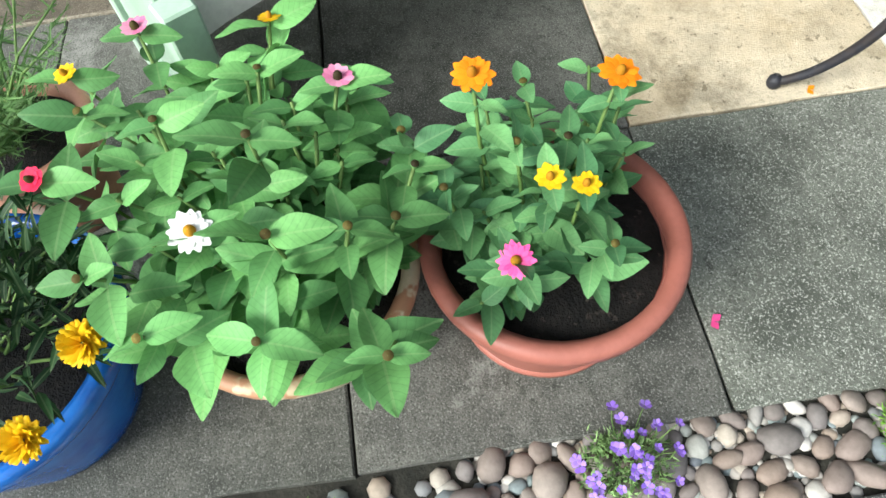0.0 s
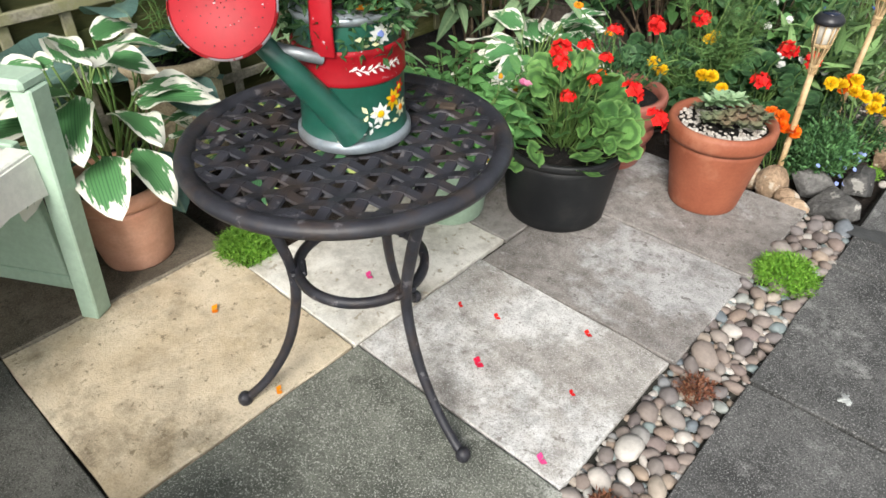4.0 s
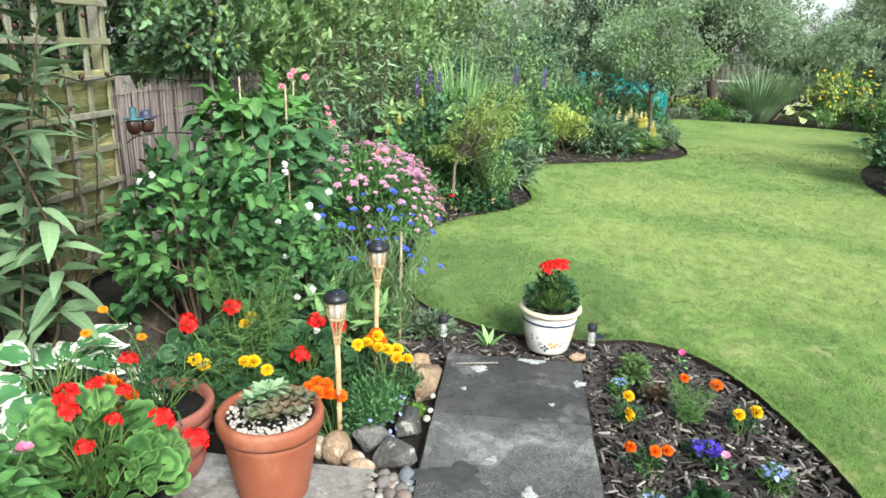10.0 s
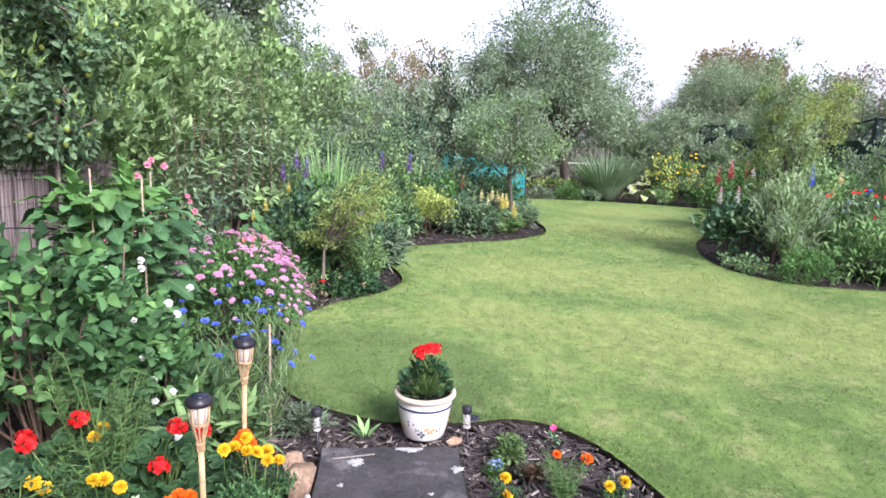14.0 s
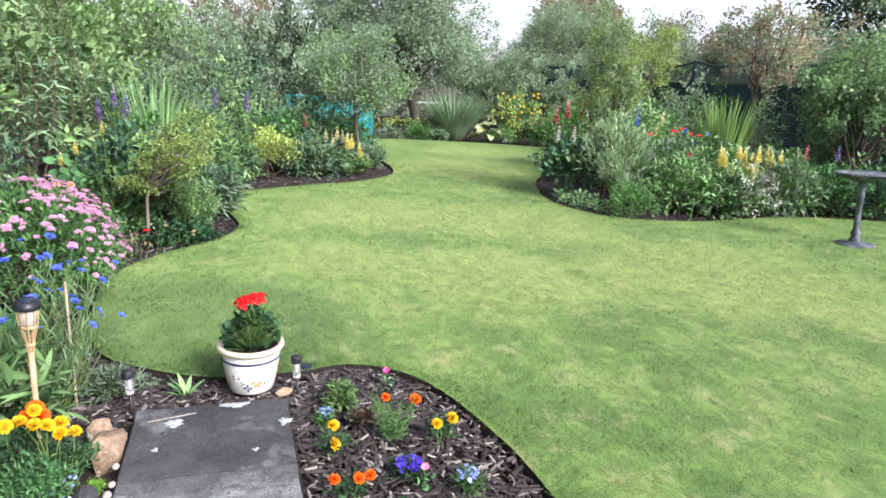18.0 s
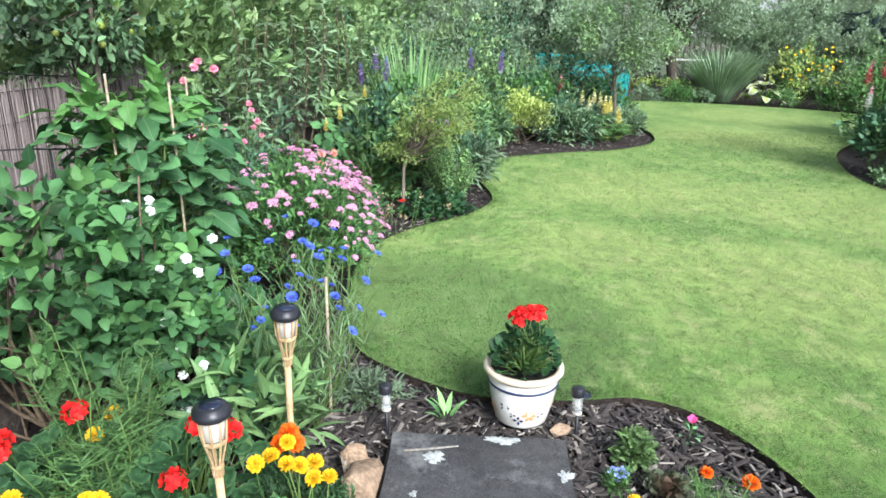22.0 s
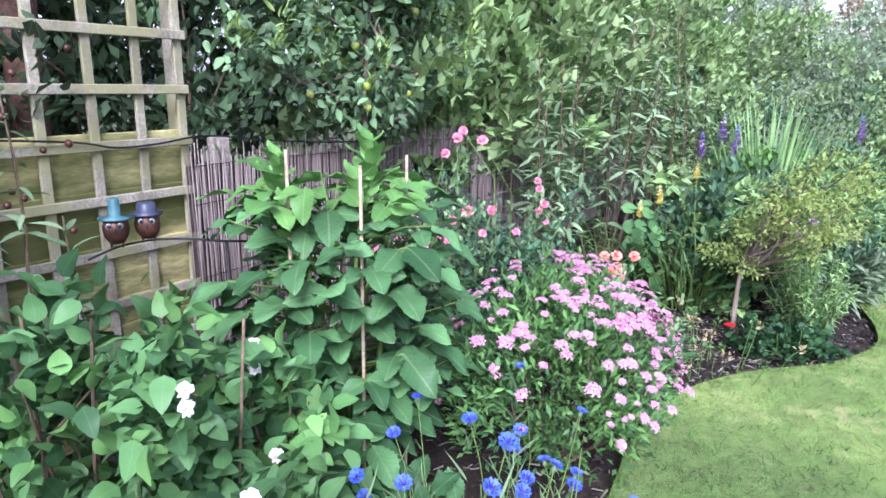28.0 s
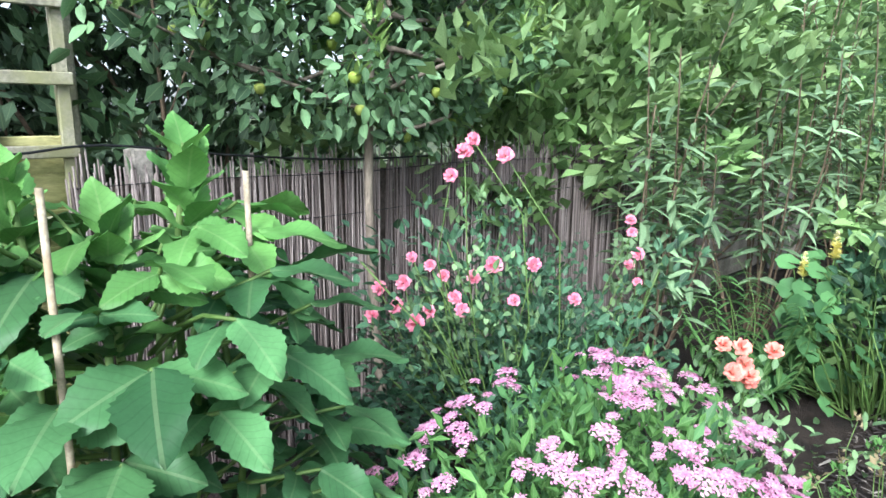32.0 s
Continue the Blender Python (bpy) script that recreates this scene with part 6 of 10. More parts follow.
p = Plant("geranium_plant", (0.073, 0.045, CZ + CH - 0.035), "cerise red geranium leaning out of the watering can", "plant", seed=9)
for x, y, z in ((0.0, 0.085, 0.165), (0.05, 0.12, 0.205), (0.0, 0.14, 0.225), (0.09, 0.13, 0.22)):
    p.stem((0, 0, 0), (x, y, z), 0.003, 0.002)
    p.flower(F["umbel_pink"], (x, y, z), UP + np.array((0.5, -0.4, 0)), 0.68)
for k in range(9):
    a = p.rng.uniform(-0.6, 2.2)
    q = np.array([math.cos(a) * 0.08, math.sin(a) * 0.08 + 0.02, p.rng.uniform(0.04, 0.15)])
    p.stem((0, 0, 0), q, 0.002, 0.0015)
    p.leaf("round", [q], [unit(q)], [UP + p.rng.normal(size=3) * 0.5], [p.rng.uniform(0.018, 0.028)], G["geranium"])
p.done()


# hostas
def variegated(name, green, deep, white):
    """Hosta leaf whose green middle runs out into a white margin in ragged streaks."""
    m, n, l, p, out = nodes_of(name)
    own = n.new("ShaderNodeAttribute")
    own.attribute_name = "leaf"
    xyz, info = n.new("ShaderNodeSeparateXYZ"), n.new("ShaderNodeObjectInfo")
    l.new(own.outputs["Vector"], xyz.inputs[0])
    ex = math_of(n, l, "POWER", math_of(n, l, "ABSOLUTE", math_of(n, l, "DIVIDE", math_of(n, l, "SUBTRACT", xyz.outputs[0], 0.42), 0.58)), 2.0)
    ey = math_of(n, l, "POWER", math_of(n, l, "ABSOLUTE", math_of(n, l, "DIVIDE", xyz.outputs[1], 0.34)), 2.0)
    streak = n.new("ShaderNodeVectorMath")
    streak.operation = "MULTIPLY_ADD"
    streak.inputs[1].default_value = (3.5, 15.0, 0.0)
    l.new(own.outputs["Vector"], streak.inputs[0])
    l.new(math_of(n, l, "MULTIPLY", info.outputs["Random"], 30.0), streak.inputs[2])
    away = math_of(n, l, "ADD", math_of(n, l, "ADD", ex, ey), math_of(n, l, "MULTIPLY", math_of(n, l, "SUBTRACT", noise_of(n, l, 1.0, 3.0, 0.6, streak.outputs[0]), 0.5), 1.5))
    line = math_of(n, l, "FRACT", math_of(n, l, "MULTIPLY", math_of(n, l, "ABSOLUTE", xyz.outputs[1]), 26.0))
    g = mixed(n, l, ramp_of(n, l, line, [(0.0, 1.0), (0.35, 0.0)]), mixed(n, l, info.outputs["Random"], green, tuple(v * 1.4 for v in green)), deep)
    c = mixed(n, l, ramp_of(n, l, away, [(0.47, 0.0), (0.54, 1.0)]), g, white)
    l.new(c, p.inputs["Base Color"])
    p.inputs["Roughness"].default_value, p.inputs["Specular IOR Level"].default_value = 0.45, 0.3
    tr, mx = n.new("ShaderNodeBsdfTranslucent"), n.new("ShaderNodeMixShader")
    l.new(c, tr.inputs["Color"])
    mx.inputs[0].default_value = 0.15
    l.new(p.outputs[0], mx.inputs[1])
    l.new(tr.outputs[0], mx.inputs[2])
    l.new(mx.outputs[0], out.inputs["Surface"])
    return m


G["hosta_white"] = variegated("white_edged_hosta_leaf", (0.075, 0.20, 0.075), (0.04, 0.12, 0.05), (0.78, 0.78, 0.68))
G["hosta_lime"] = variegated("lime_edged_hosta_leaf", (0.06, 0.16, 0.07), (0.035, 0.10, 0.045), (0.58, 0.66, 0.22))


def hosta(name, at, label, n, size, reach, rise, mat, edge=None, seed=0, spread=6.28, start=0.0, group="", margin=1):
    """Each leaf is a mesh of its own on its stalk."""
    ob = thing(name, at, label, "hosta", group)
    rng = np.random.default_rng(seed)
    t = leaf_t(1, 0.66, 9, 3, 0.42, 0.24, 0.30, wave=0.08, margin=margin if edge is not None else 0)
    me = raw_mesh("leaf", placed(t, np.zeros((1, 3)), np.array([[1.0, 0, 0]]), np.array([[0, 0, 1.0]]), np.ones(1), 0), [mat] + ([edge] if edge is not None else []))
    stalks = []
    for k in range(n):
        a = start + spread * (k + rng.uniform(-0.3, 0.3)) / n * 2.4 % spread
        u = k / n
        q = np.array([math.cos(a) * reach * (0.25 + 0.75 * u), math.sin(a) * reach * (0.25 + 0.75 * u), rise * (1.05 - 0.75 * u) * rng.uniform(0.85, 1.1)])
        stalks.append(tube(bent((q[0] * 0.1, q[1] * 0.1, 0), q, 0.08, 4, rng), 0.004, 0.003, 5))
        s = size * rng.uniform(0.75, 1.15)
        leaf = part_of("leaf", me, ob, "", q, (rng.uniform(-0.35, 0.35), rng.uniform(-0.35, 0.35) - 0.22 + 0.38 * u, a), (s, s * rng.uniform(0.85, 1.1), s))
    part_of("stem", raw_mesh("stem", stalks, [M["stem"]]), ob)
    return ob


pot("flower_pot", (-0.73, -0.17, 0.0), 0.095, 0.13, 0.25, M["terracotta_pink"], "pale terracotta pot beside the bench", 0.04, 0.012)
hosta("hosta_plant", (-0.73, -0.17, 0.225), "variegated hosta with cream-edged green leaves in a terracotta pot", 26, 0.175, 0.18, 0.36, G["hosta_white"], None, 11)
hosta("hosta_plant", (-0.98, 0.02, 0.0), "large blue-green hosta by the fence", 12, 0.24, 0.22, 0.52, G["hosta_blue"], None, 12)
hosta("hosta_plant", (-0.82, 0.36, 0.0), "low yellow-edged hosta behind the table", 14, 0.16, 0.17, 0.22, G["hosta_lime"], None, 13)
hosta("hosta_plant", (-0.34, 1.20, 0.0), "white-edged green hosta growing in the bed", 70, 0.15, 0.22, 0.38, G["hosta_white"], None, 14)
cp = pot("stone_urn", (-1.08, 0.22, 0.0), 0.12, 0.14, 0.39, M["cream_stone"], "cream stone-effect urn with scroll relief", 0.04, 0.018, tiers=1)
for k in range(10):
    a = k / 10 * 2 * math.pi
    s = smooth_line([(0.0, -0.07), (0.035, -0.04), (0.03, 0.02), (-0.005, 0.03), (-0.01, 0.005), (0.01, 0.0)], 4, False)
    pts = np.array([(math.cos(a + x * 7) * 0.132, math.sin(a + x * 7) * 0.132, 0.21 + z * 1.3) for x, z in s])
    part_of("scroll", raw_mesh("scroll", [tube(pts, 0.009, 0.006, 6)], [M["cream_stone"]]), cp)
p = Plant("fern_plant", (-1.08, 0.22, 0.35), "light green fern growing in a cream urn", "fern", seed=15)
for k in range(14):
    a = k * 2.4
    tip = np.array([math.cos(a) * 0.14, math.sin(a) * 0.14, p.rng.uniform(0.12, 0.34)])
    pts = p.stem((0, 0, 0), tip, 0.002, 0.001, 0.12, 4, 8)
    for q, w in zip(pts[1:], np.linspace(1, 0.3, 7)):
        for s in (-1, 1):
            p.leaf("lance", [q], [np.array([-math.sin(a) * s, math.cos(a) * s, 0.2])], [UP], [0.055 * w], G["feather"])
p.done()

# pots on the pale slabs
pot("flower_pot", (-0.235, 0.60, 0.0), 0.105, 0.135, 0.24, M["plastic_green"], "pale green ribbed plastic pot under the table edge", 0.03, 0.01)
p = Plant("zinnia_plant", (-0.235, 0.62, 0.21), "fresh green zinnia with small white blooms in a green pot", "plant", seed=16)
for k in range(84):
    a, r = p.rng.uniform(0, 6.28), 0.27 * p.rng.uniform(0.05, 1) ** 0.5
    tip, d = pairs_plant(p, np.array([math.cos(a) * r, math.sin(a) * r, p.rng.uniform(0.07, 0.25)]), 0.0, G["zinnia"], 0.080, "oval", 5, 0.0025)
    if k < 5:
        p.flower(F["small_white" if k else "pink_small"], tip, d + UP, 1.2)
p.done()
pot("flower_pot", (0.005, 0.83, 0.0), 0.150, 0.180, 0.245, M["plastic_black"], "large black plastic pot on the slabs", 0.02, 0.008)
p = Plant("geranium_plant", (0.005, 0.83, 0.215), "scarlet geranium with rounded dark-edged leaves in a black pot", "plant", seed=17)
p.single = 300
for k in range(105):
    a, u = p.rng.uniform(0, 6.28), p.rng.uniform(0, 1) ** 0.6
    r = 0.01 + 0.185 * u
    q = np.array([math.cos(a) * r, math.sin(a) * r, 0.20 - 0.16 * u**2 + p.rng.uniform(-0.05, 0.04)])
    p.stem((q[0] * 0.25, q[1] * 0.25, 0.0), q, 0.0025, 0.0018, 0.1)
    p.leaf("round", [q], [unit([q[0], q[1], 0.05])], [np.array([q[0] * 3.0 + 0.20, q[1] * 3.0 - 0.30, 0.7]) + p.rng.normal(size=3) * 0.34], [p.rng.uniform(0.026, 0.046)], G["geranium"])
for x, y, z in ((0.02, 0.02, 0.30), (0.07, 0.05, 0.27), (0.0, -0.06, 0.27), (0.09, -0.03, 0.24), (0.05, -0.09, 0.20), (0.17, 0.04, 0.21), (0.24, 0.07, 0.14), (-0.03, -0.02, 0.29), (0.06, 0.10, 0.33)):
    p.stem((x * 0.3, y * 0.3, 0), (x, y, z), 0.0025, 0.002)
    p.flower(F["umbel_red"], (x, y, z), UP + np.array((x * 3, y * 3, 0)), p.rng.uniform(0.45, 0.85))
p.done()
pot("flower_pot", (-0.045, 1.225, 0.0), 0.108, 0.150, 0.25, M["plastic_terra"], "old terracotta pot with rounded tiers", 0.04, 0.012, tiers=3)
p = Plant("marigold_plant", (-0.045, 1.225, 0.22), "straggly marigold with orange blooms in a tiered pot", "plant", seed=18)
for k in range(34):
    a, r = p.rng.uniform(0, 6.28), p.rng.uniform(0.03, 0.19)
    q = np.array([math.cos(a) * r, math.sin(a) * r, p.rng.uniform(0.02, 0.17)])
    p.stem((q[0] * 0.2, q[1] * 0.2, 0), q, 0.003, 0.002)
    p.clumps([q], 26, 0.03, "lancet", (0.016, 0.030), G["geranium_dark"], (0, 0, 0), flat=0.8)
for x, y, z in ((-0.156, 0.012, 0.316), (-0.103, -0.15, 0.314), (-0.10, -0.08, 0.13), (-0.06, -0.11, 0.05), (-0.11, -0.03, 0.09), (-0.02, -0.1, 0.1)):
    p.stem((x * 0.2, y * 0.2, 0), (x, y, z), 0.002, 0.0015)
    p.flower(F["marigold_flat" if z > 0.2 else "marigold_o"], (x, y, z), UP + np.array((0.3, -0.3, 0)), 0.85)
p.done()
sp_at = (0.325, 1.19, 0.0)
pot("flower_pot", sp_at, 0.105, 0.145, 0.28, M["terracotta"], "orange terracotta pot planted with succulents and white gravel", 0.05, 0.012, 0.02)
p = Plant("succulents", (sp_at[0], sp_at[1], 0.262), "grey-green and reddish succulent rosettes in gravel", "succulent", seed=19)
for k in range(30):
    a, r = k * 2.4, 0.105 * math.sqrt(k / 30)
    c = np.array([math.cos(a) * r + 0.012, math.sin(a) * r + 0.02, 0.004 + (0.045 if k in (1, 4, 6, 9, 12) else 0.022)])
    n = 14
    b = np.arange(n) * 2.4
    D = np.stack([np.cos(b), np.sin(b), 0.35 + 0.08 * np.arange(n) % 1.2], 1)
    big = p.rng.uniform(0.020, 0.030) * (1.5 if k in (1, 4, 6, 9, 12) else 1.0)
    p.leaf("oval", np.tile(c, (n, 1)), D, np.tile(UP, (n, 1)), np.full(n, big), G["succulent_pale"] if k in (1, 4, 6, 9, 12) else G["succulent"])
p.done()
gr = []
for k in range(330):
    a, r = RNG.uniform(0, 6.28), 0.127 * math.sqrt(RNG.uniform(0.15, 1))
    v, f, _ = lathe([(0.0002, -1), (0.8, -0.6), (1, 0), (0.7, 0.6), (0.0002, 0.9)], 6)
    gr.append((v * RNG.uniform(0.004, 0.009) * RNG.uniform(0.7, 1.2, 3) + (math.cos(a) * r, math.sin(a) * r, 0.0), f, 0))
tagged(part_of("white_gravel", raw_mesh("white_gravel", gr, [M["white_stone"]]), None, "", (sp_at[0], sp_at[1], 0.264)), "small white gravel on top of the succulent pot", "gravel", kind="stuff")


# low green cushions between the stones
def cushion(at, rx, ry, h, mat, label, n=900, name="moss_cushion", fine=0.62):
    p = Plant(name, at, label, "plant", seed=int(at[1] * 100))
    C = dome(p.rng, n, (rx, ry, h), 0.25, 0.0)
    C += p.rng.normal(size=C.shape) * 0.005
    p.leaf("lo_thin", C, unit(C + UP * 0.02) + p.rng.normal(size=C.shape) * 0.5, UP + p.rng.normal(size=C.shape) * 0.5, fine * p.rng.uniform(0.012, 0.026, len(C)), mat)
    p.leaf("lo", C * 0.9, p.rng.normal(size=C.shape) + UP, UP + p.rng.normal(size=C.shape), fine * p.rng.uniform(0.012, 0.02, len(C)), mat)
    return p


cushion((-0.52, 0.045, -0.005), 0.095, 0.085, 0.055, G["moss"], "bright green moss-like saxifrage cushion on the slabs", 2600).done()
cushion((0.672, 0.965, -0.005), 0.085, 0.085, 0.065, G["moss"], "bright green cushion plant between path and patio", 2600).done()
cushion((0.675, -0.345, -0.005), 0.055, 0.06, 0.05, G["moss"], "small bright green cushion plant among the pebbles", 800).done()
cushion((0.69, -1.28, -0.005), 0.055, 0.06, 0.05, G["moss"], "small green cushion plant among the pebbles", 700).done()
cushion((0.69, 1.72, -0.01), 0.03, 0.05, 0.03, G["moss"], "tiny green weed tuft beside the path", 200, "weed").done()
cushion((0.672, 0.425, -0.002), 0.042, 0.045, 0.018, G["red_succulent"], "flat reddish succulent among the pebbles", 260, "succulent").done()
cushion((0.672, 0.03, -0.002), 0.03, 0.03, 0.015, G["red_succulent"], "small brownish succulent among the pebbles", 160, "succulent").done()
p = cushion((0.65, -0.80, -0.005), 0.055, 0.075, 0.055, G["apple"], "violet campanula in bloom at the edge of the patio", 500, "campanula_plant")
for k in range(36):
    a, r = p.rng.uniform(0, 6.28), p.rng.uniform(0.0, 0.09)
    q = np.array([math.cos(a) * r, math.sin(a) * r, p.rng.uniform(0.05, 0.11)])
    p.stem((q[0] * 0.5, q[1] * 0.5, 0.02), q, 0.001, 0.0008)
    p.flower(F["campanula"], q, UP + np.array((q[0] * 6, q[1] * 6, 0)), p.rng.uniform(0.6, 0.9))
p.done()

# fallen petals and leaves on the slabs
petal = leaf_t(1, 0.7, 2, 1, 0.5, 0.1, -0.1, 0.2)
for x, y, s, c in ((0.092, 0.272, 0.013, "red"), (0.19, 0.30, 0.015, "red"), (0.393, 0.404, 0.016, "red"), (0.255, 0.145, 0.022, "red_pink"), (0.52, 0.03, 0.018, "hot_pink"), (0.443, -0.589, 0.018, "hot_pink"), (-0.17, 0.19, 0.02, "hot_pink"),
                   (-0.36, -0.17, 0.02, "orange"), (-0.02, -0.22, 0.016, "orange"), (0.47, 0.22, 0.012, "red")):
    me = raw_mesh("petal", placed(petal, np.zeros((2, 3)), np.array([[1, 0.2, 0.05], [-0.4, 1, 0.1]]), np.tile(UP, (2, 1)), np.full(2, s), 0), [G[c]])
    tagged(part_of("fallen_petal", me, None, "", (x, y, 0.003)), "fallen flower petal lying on the paving", "petal", "petals on the slabs")


# ---- left fence, trellis and reed screen ----
FX = -1.29
fence = thing("fence", (FX, 0, 0), "mossy wooden lap fence with a square trellis above it", "fence")
for y0 in (1.30, -0.53, -2.36):
    for k in range(11):
        z = 0.03 + k * 0.10
        bm = box_bm(0.012, 1.80, 0.122, 0.002, (0, 0, 0))
        # panels by the patio get the boards with shade in their colour
        part("board", bm, M["fence_board"] if y0 > 0 else M["fence_board_shaded"], fence, "", False, (-0.022 + RNG.normal() * 0.002, y0 + 0.915, z + 0.05), (0, radians(7), RNG.normal() * 0.003))
    part("post", box_bm(0.06, 0.045, 1.72, 0.006, (0, 0, 0)), M["batten"], fence, "", False, (-0.06, y0 + 1.83, 0.88))
    for k in range(11):
        y = y0 + 0.02 + k * 0.179
        part("batten", box_bm(0.016, 0.034, 1.72, 0.003, (0, 0, 0)), M["batten"], fence, "", False, (RNG.normal() * 0.0015, y, 0.90), (RNG.normal() * 0.006, 0, 0))
    for k in range(10):
        z = 0.15 + 0.19 * k
        part("rail", box_bm(0.016, 1.83, 0.034, 0.003, (0, 0, 0)), M["batten"], fence, "", False, (0.017, y0 + 0.915, z), (RNG.normal() * 0.003, 0, 0))

screen = thing("reed_screen", (-1.25, 3.1, 0.0), "grey-brown reed screen fixed along the boundary fence", "screen")
ch = []
for k in range(760):
    y = k * 0.0052 + RNG.normal() * 0.002
    h = 1.04 + RNG.normal() * 0.028
    x = 0.012 * math.sin(y * 3.1) + RNG.normal() * 0.005
    lean = RNG.normal() * 0.03
    ch.append(tube([(x, y, 0.0), (x + RNG.normal() * 0.003, y + lean * 0.5, h * 0.5), (x + RNG.normal() * 0.004, y + lean, h)], 0.0034, 0.0028, 4))
tagged(part_of("reeds", raw_mesh("reeds", ch, [M["reed"]]), screen), kind="stuff")
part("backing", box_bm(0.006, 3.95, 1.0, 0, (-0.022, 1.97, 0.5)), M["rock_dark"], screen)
for z in (0.25, 0.55, 0.85, 1.0):
    part_of("wire", raw_mesh("wire", [tube([(0.012 * math.sin(y * 3.1) + 0.010, y, z + 0.006 * math.sin(y * 5)) for y in np.linspace(0, 3.95, 40)], 0.0015, 0.0015, 4)], [M["plastic_black"]]), screen)
pf = thing("post_fence", (-1.31, 7.05, 0.0), "plain grey timber fence carrying on behind the shrubs", "fence")
for k in range(7):
    part("rail", box_bm(0.02, 9.0, 0.13, 0.003, (0, 4.5, 0.08 + k * 0.15)), M["wood_grey"], pf)
for y in (0.0, 1.8, 3.6, 5.4, 7.2, 9.0):
    part("post", box_bm(0.08, 0.08, 1.2, 0.006, (0.05, y, 0.58)), M["wood_grey"], pf)

pts = smooth_line([(-1.252, 2.3, 1.15), (-1.252, 2.663, 1.12), (-1.25, 2.80, 1.094), (-1.25, 2.968, 1.097), (-1.24, 3.18, 1.115), (-1.22, 3.52, 1.078), (-1.22, 3.96, 1.045), (-1.22, 4.5, 1.04)], 5, False)
tagged(part_of("cable", raw_mesh("cable", [tube(pts, 0.004, 0.004, 6)], [M["plastic_black"]])), "thin black cable strung along the fence and reed screen", "cable")
ob = part("fence_post", box_bm(0.075, 0.06, 1.16, 0.006, (0, 0, 0.55)), M["wood_grey"], None, "", False, (-1.325, 3.30, -0.03))
tagged(ob, "grey timber post standing behind the reed screen", "post")
ob = part("fence_post", box_bm(0.11, 0.10, 1.06, 0.008, (0, 0, 0.52)), M["concrete"], None, "", False, (-1.22, 8.3, -0.03))
tagged(ob, "pale concrete fence post among the shrubs", "post")
ld = thing("lawn_light", (1.447, 2.545, -0.03), "small round black solar light sunk into the lawn edge", "garden light")
turned("housing", [(0.001, 0.0), (0.030, 0.0), (0.034, 0.018), (0.035, 0.034), (0.031, 0.037), (0.028, 0.034)], M["rubber"], ld, seg=24)
turned("lens", [(0.029, 0.033), (0.020, 0.038), (0.001, 0.040)], M["solar"], ld, "dark glassy lens", 20)

# copper owls on a wire perch
perch = thing("wire_perch", (-0.62, 2.72, 0.0), "black wire perch on a stake in the bed", "garden ornament")
part_of("stake", raw_mesh("stake", [tube([(0, 0, 0), (0.0, 0.01, 0.5), (0.0, 0.0, 0.865)], 0.006, 0.005, 6)], [M["plastic_black"]]), perch)
part_of("wire", raw_mesh("wire", [tube(smooth_line([(0.02, 0.15, 0.84), (0, 0, 0.865), (-0.09, -0.075, 0.874), (-0.162, -0.142, 0.872), (-0.172, -0.235, 0.868), (-0.16, -0.34, 0.85)], 5, False), 0.004, 0.003, 6)], [M["plastic_black"]]), perch)
for (x, y), hat, tall in (((-0.792, 2.487), "teal_paint", 0.050), ((-0.782, 2.578), "hat_blue", 0.024)):
    crown = 0.018 if tall > 0.03 else 0.032
    ch = [lathe([(0.001, -0.055), (0.022, -0.052), (0.038, -0.028), (0.042, 0.0), (0.036, 0.026), (0.028, 0.034)], 20, 0)]
    ch.append(lathe([(0.050, 0.028), (0.054, 0.033), (crown, 0.038), (crown * 0.97, 0.040 + tall), (crown * 0.8, 0.046 + tall), (0.001, 0.047 + tall)], 20, 1))
    fwd = unit(np.array([0.78, -0.62, 0.0]))
    right = np.array([-fwd[1], fwd[0], 0.0])
    R = np.array(Vector((fwd[0], fwd[1], 0.1)).to_track_quat("Z", "Y").to_matrix())
    for sgn in (-1, 1):
        for r, out, z, slot in ((0.0115, 0.0, 0.0, 2), (0.0062, 0.0025, 0.0, 3)):
            v, f, _ = lathe([(r, 0), (r, 0.002), (r * 0.55, 0.0035), (0.0004, 0.004)], 12)
            ch.append((v @ R.T + fwd * (0.034 + out) + sgn * right * 0.0155 + UP * (0.010 + z), f, slot))
        ch.append(tube([right * sgn * 0.018 + UP * -0.05, right * sgn * 0.018 + fwd * 0.012 + UP * -0.066], 0.004, 0.003, 6))
    ch.append((*tube([fwd * 0.036 + UP * 0.003, fwd * 0.050 - UP * 0.012], 0.006, 0.001, 6)[:2], 3))
    me = raw_mesh("owl_ornament", ch, [M["copper"], M[hat], M["zinc"], M["plastic_black"]])
    tagged(part_of("owl_ornament", me, None, "", (x, y, 0.925), None, 0.85), "small copper owl ornament wearing a %s hat on a wire" % ("tall teal" if tall > 0.05 else "dark bowler"), "garden ornament")


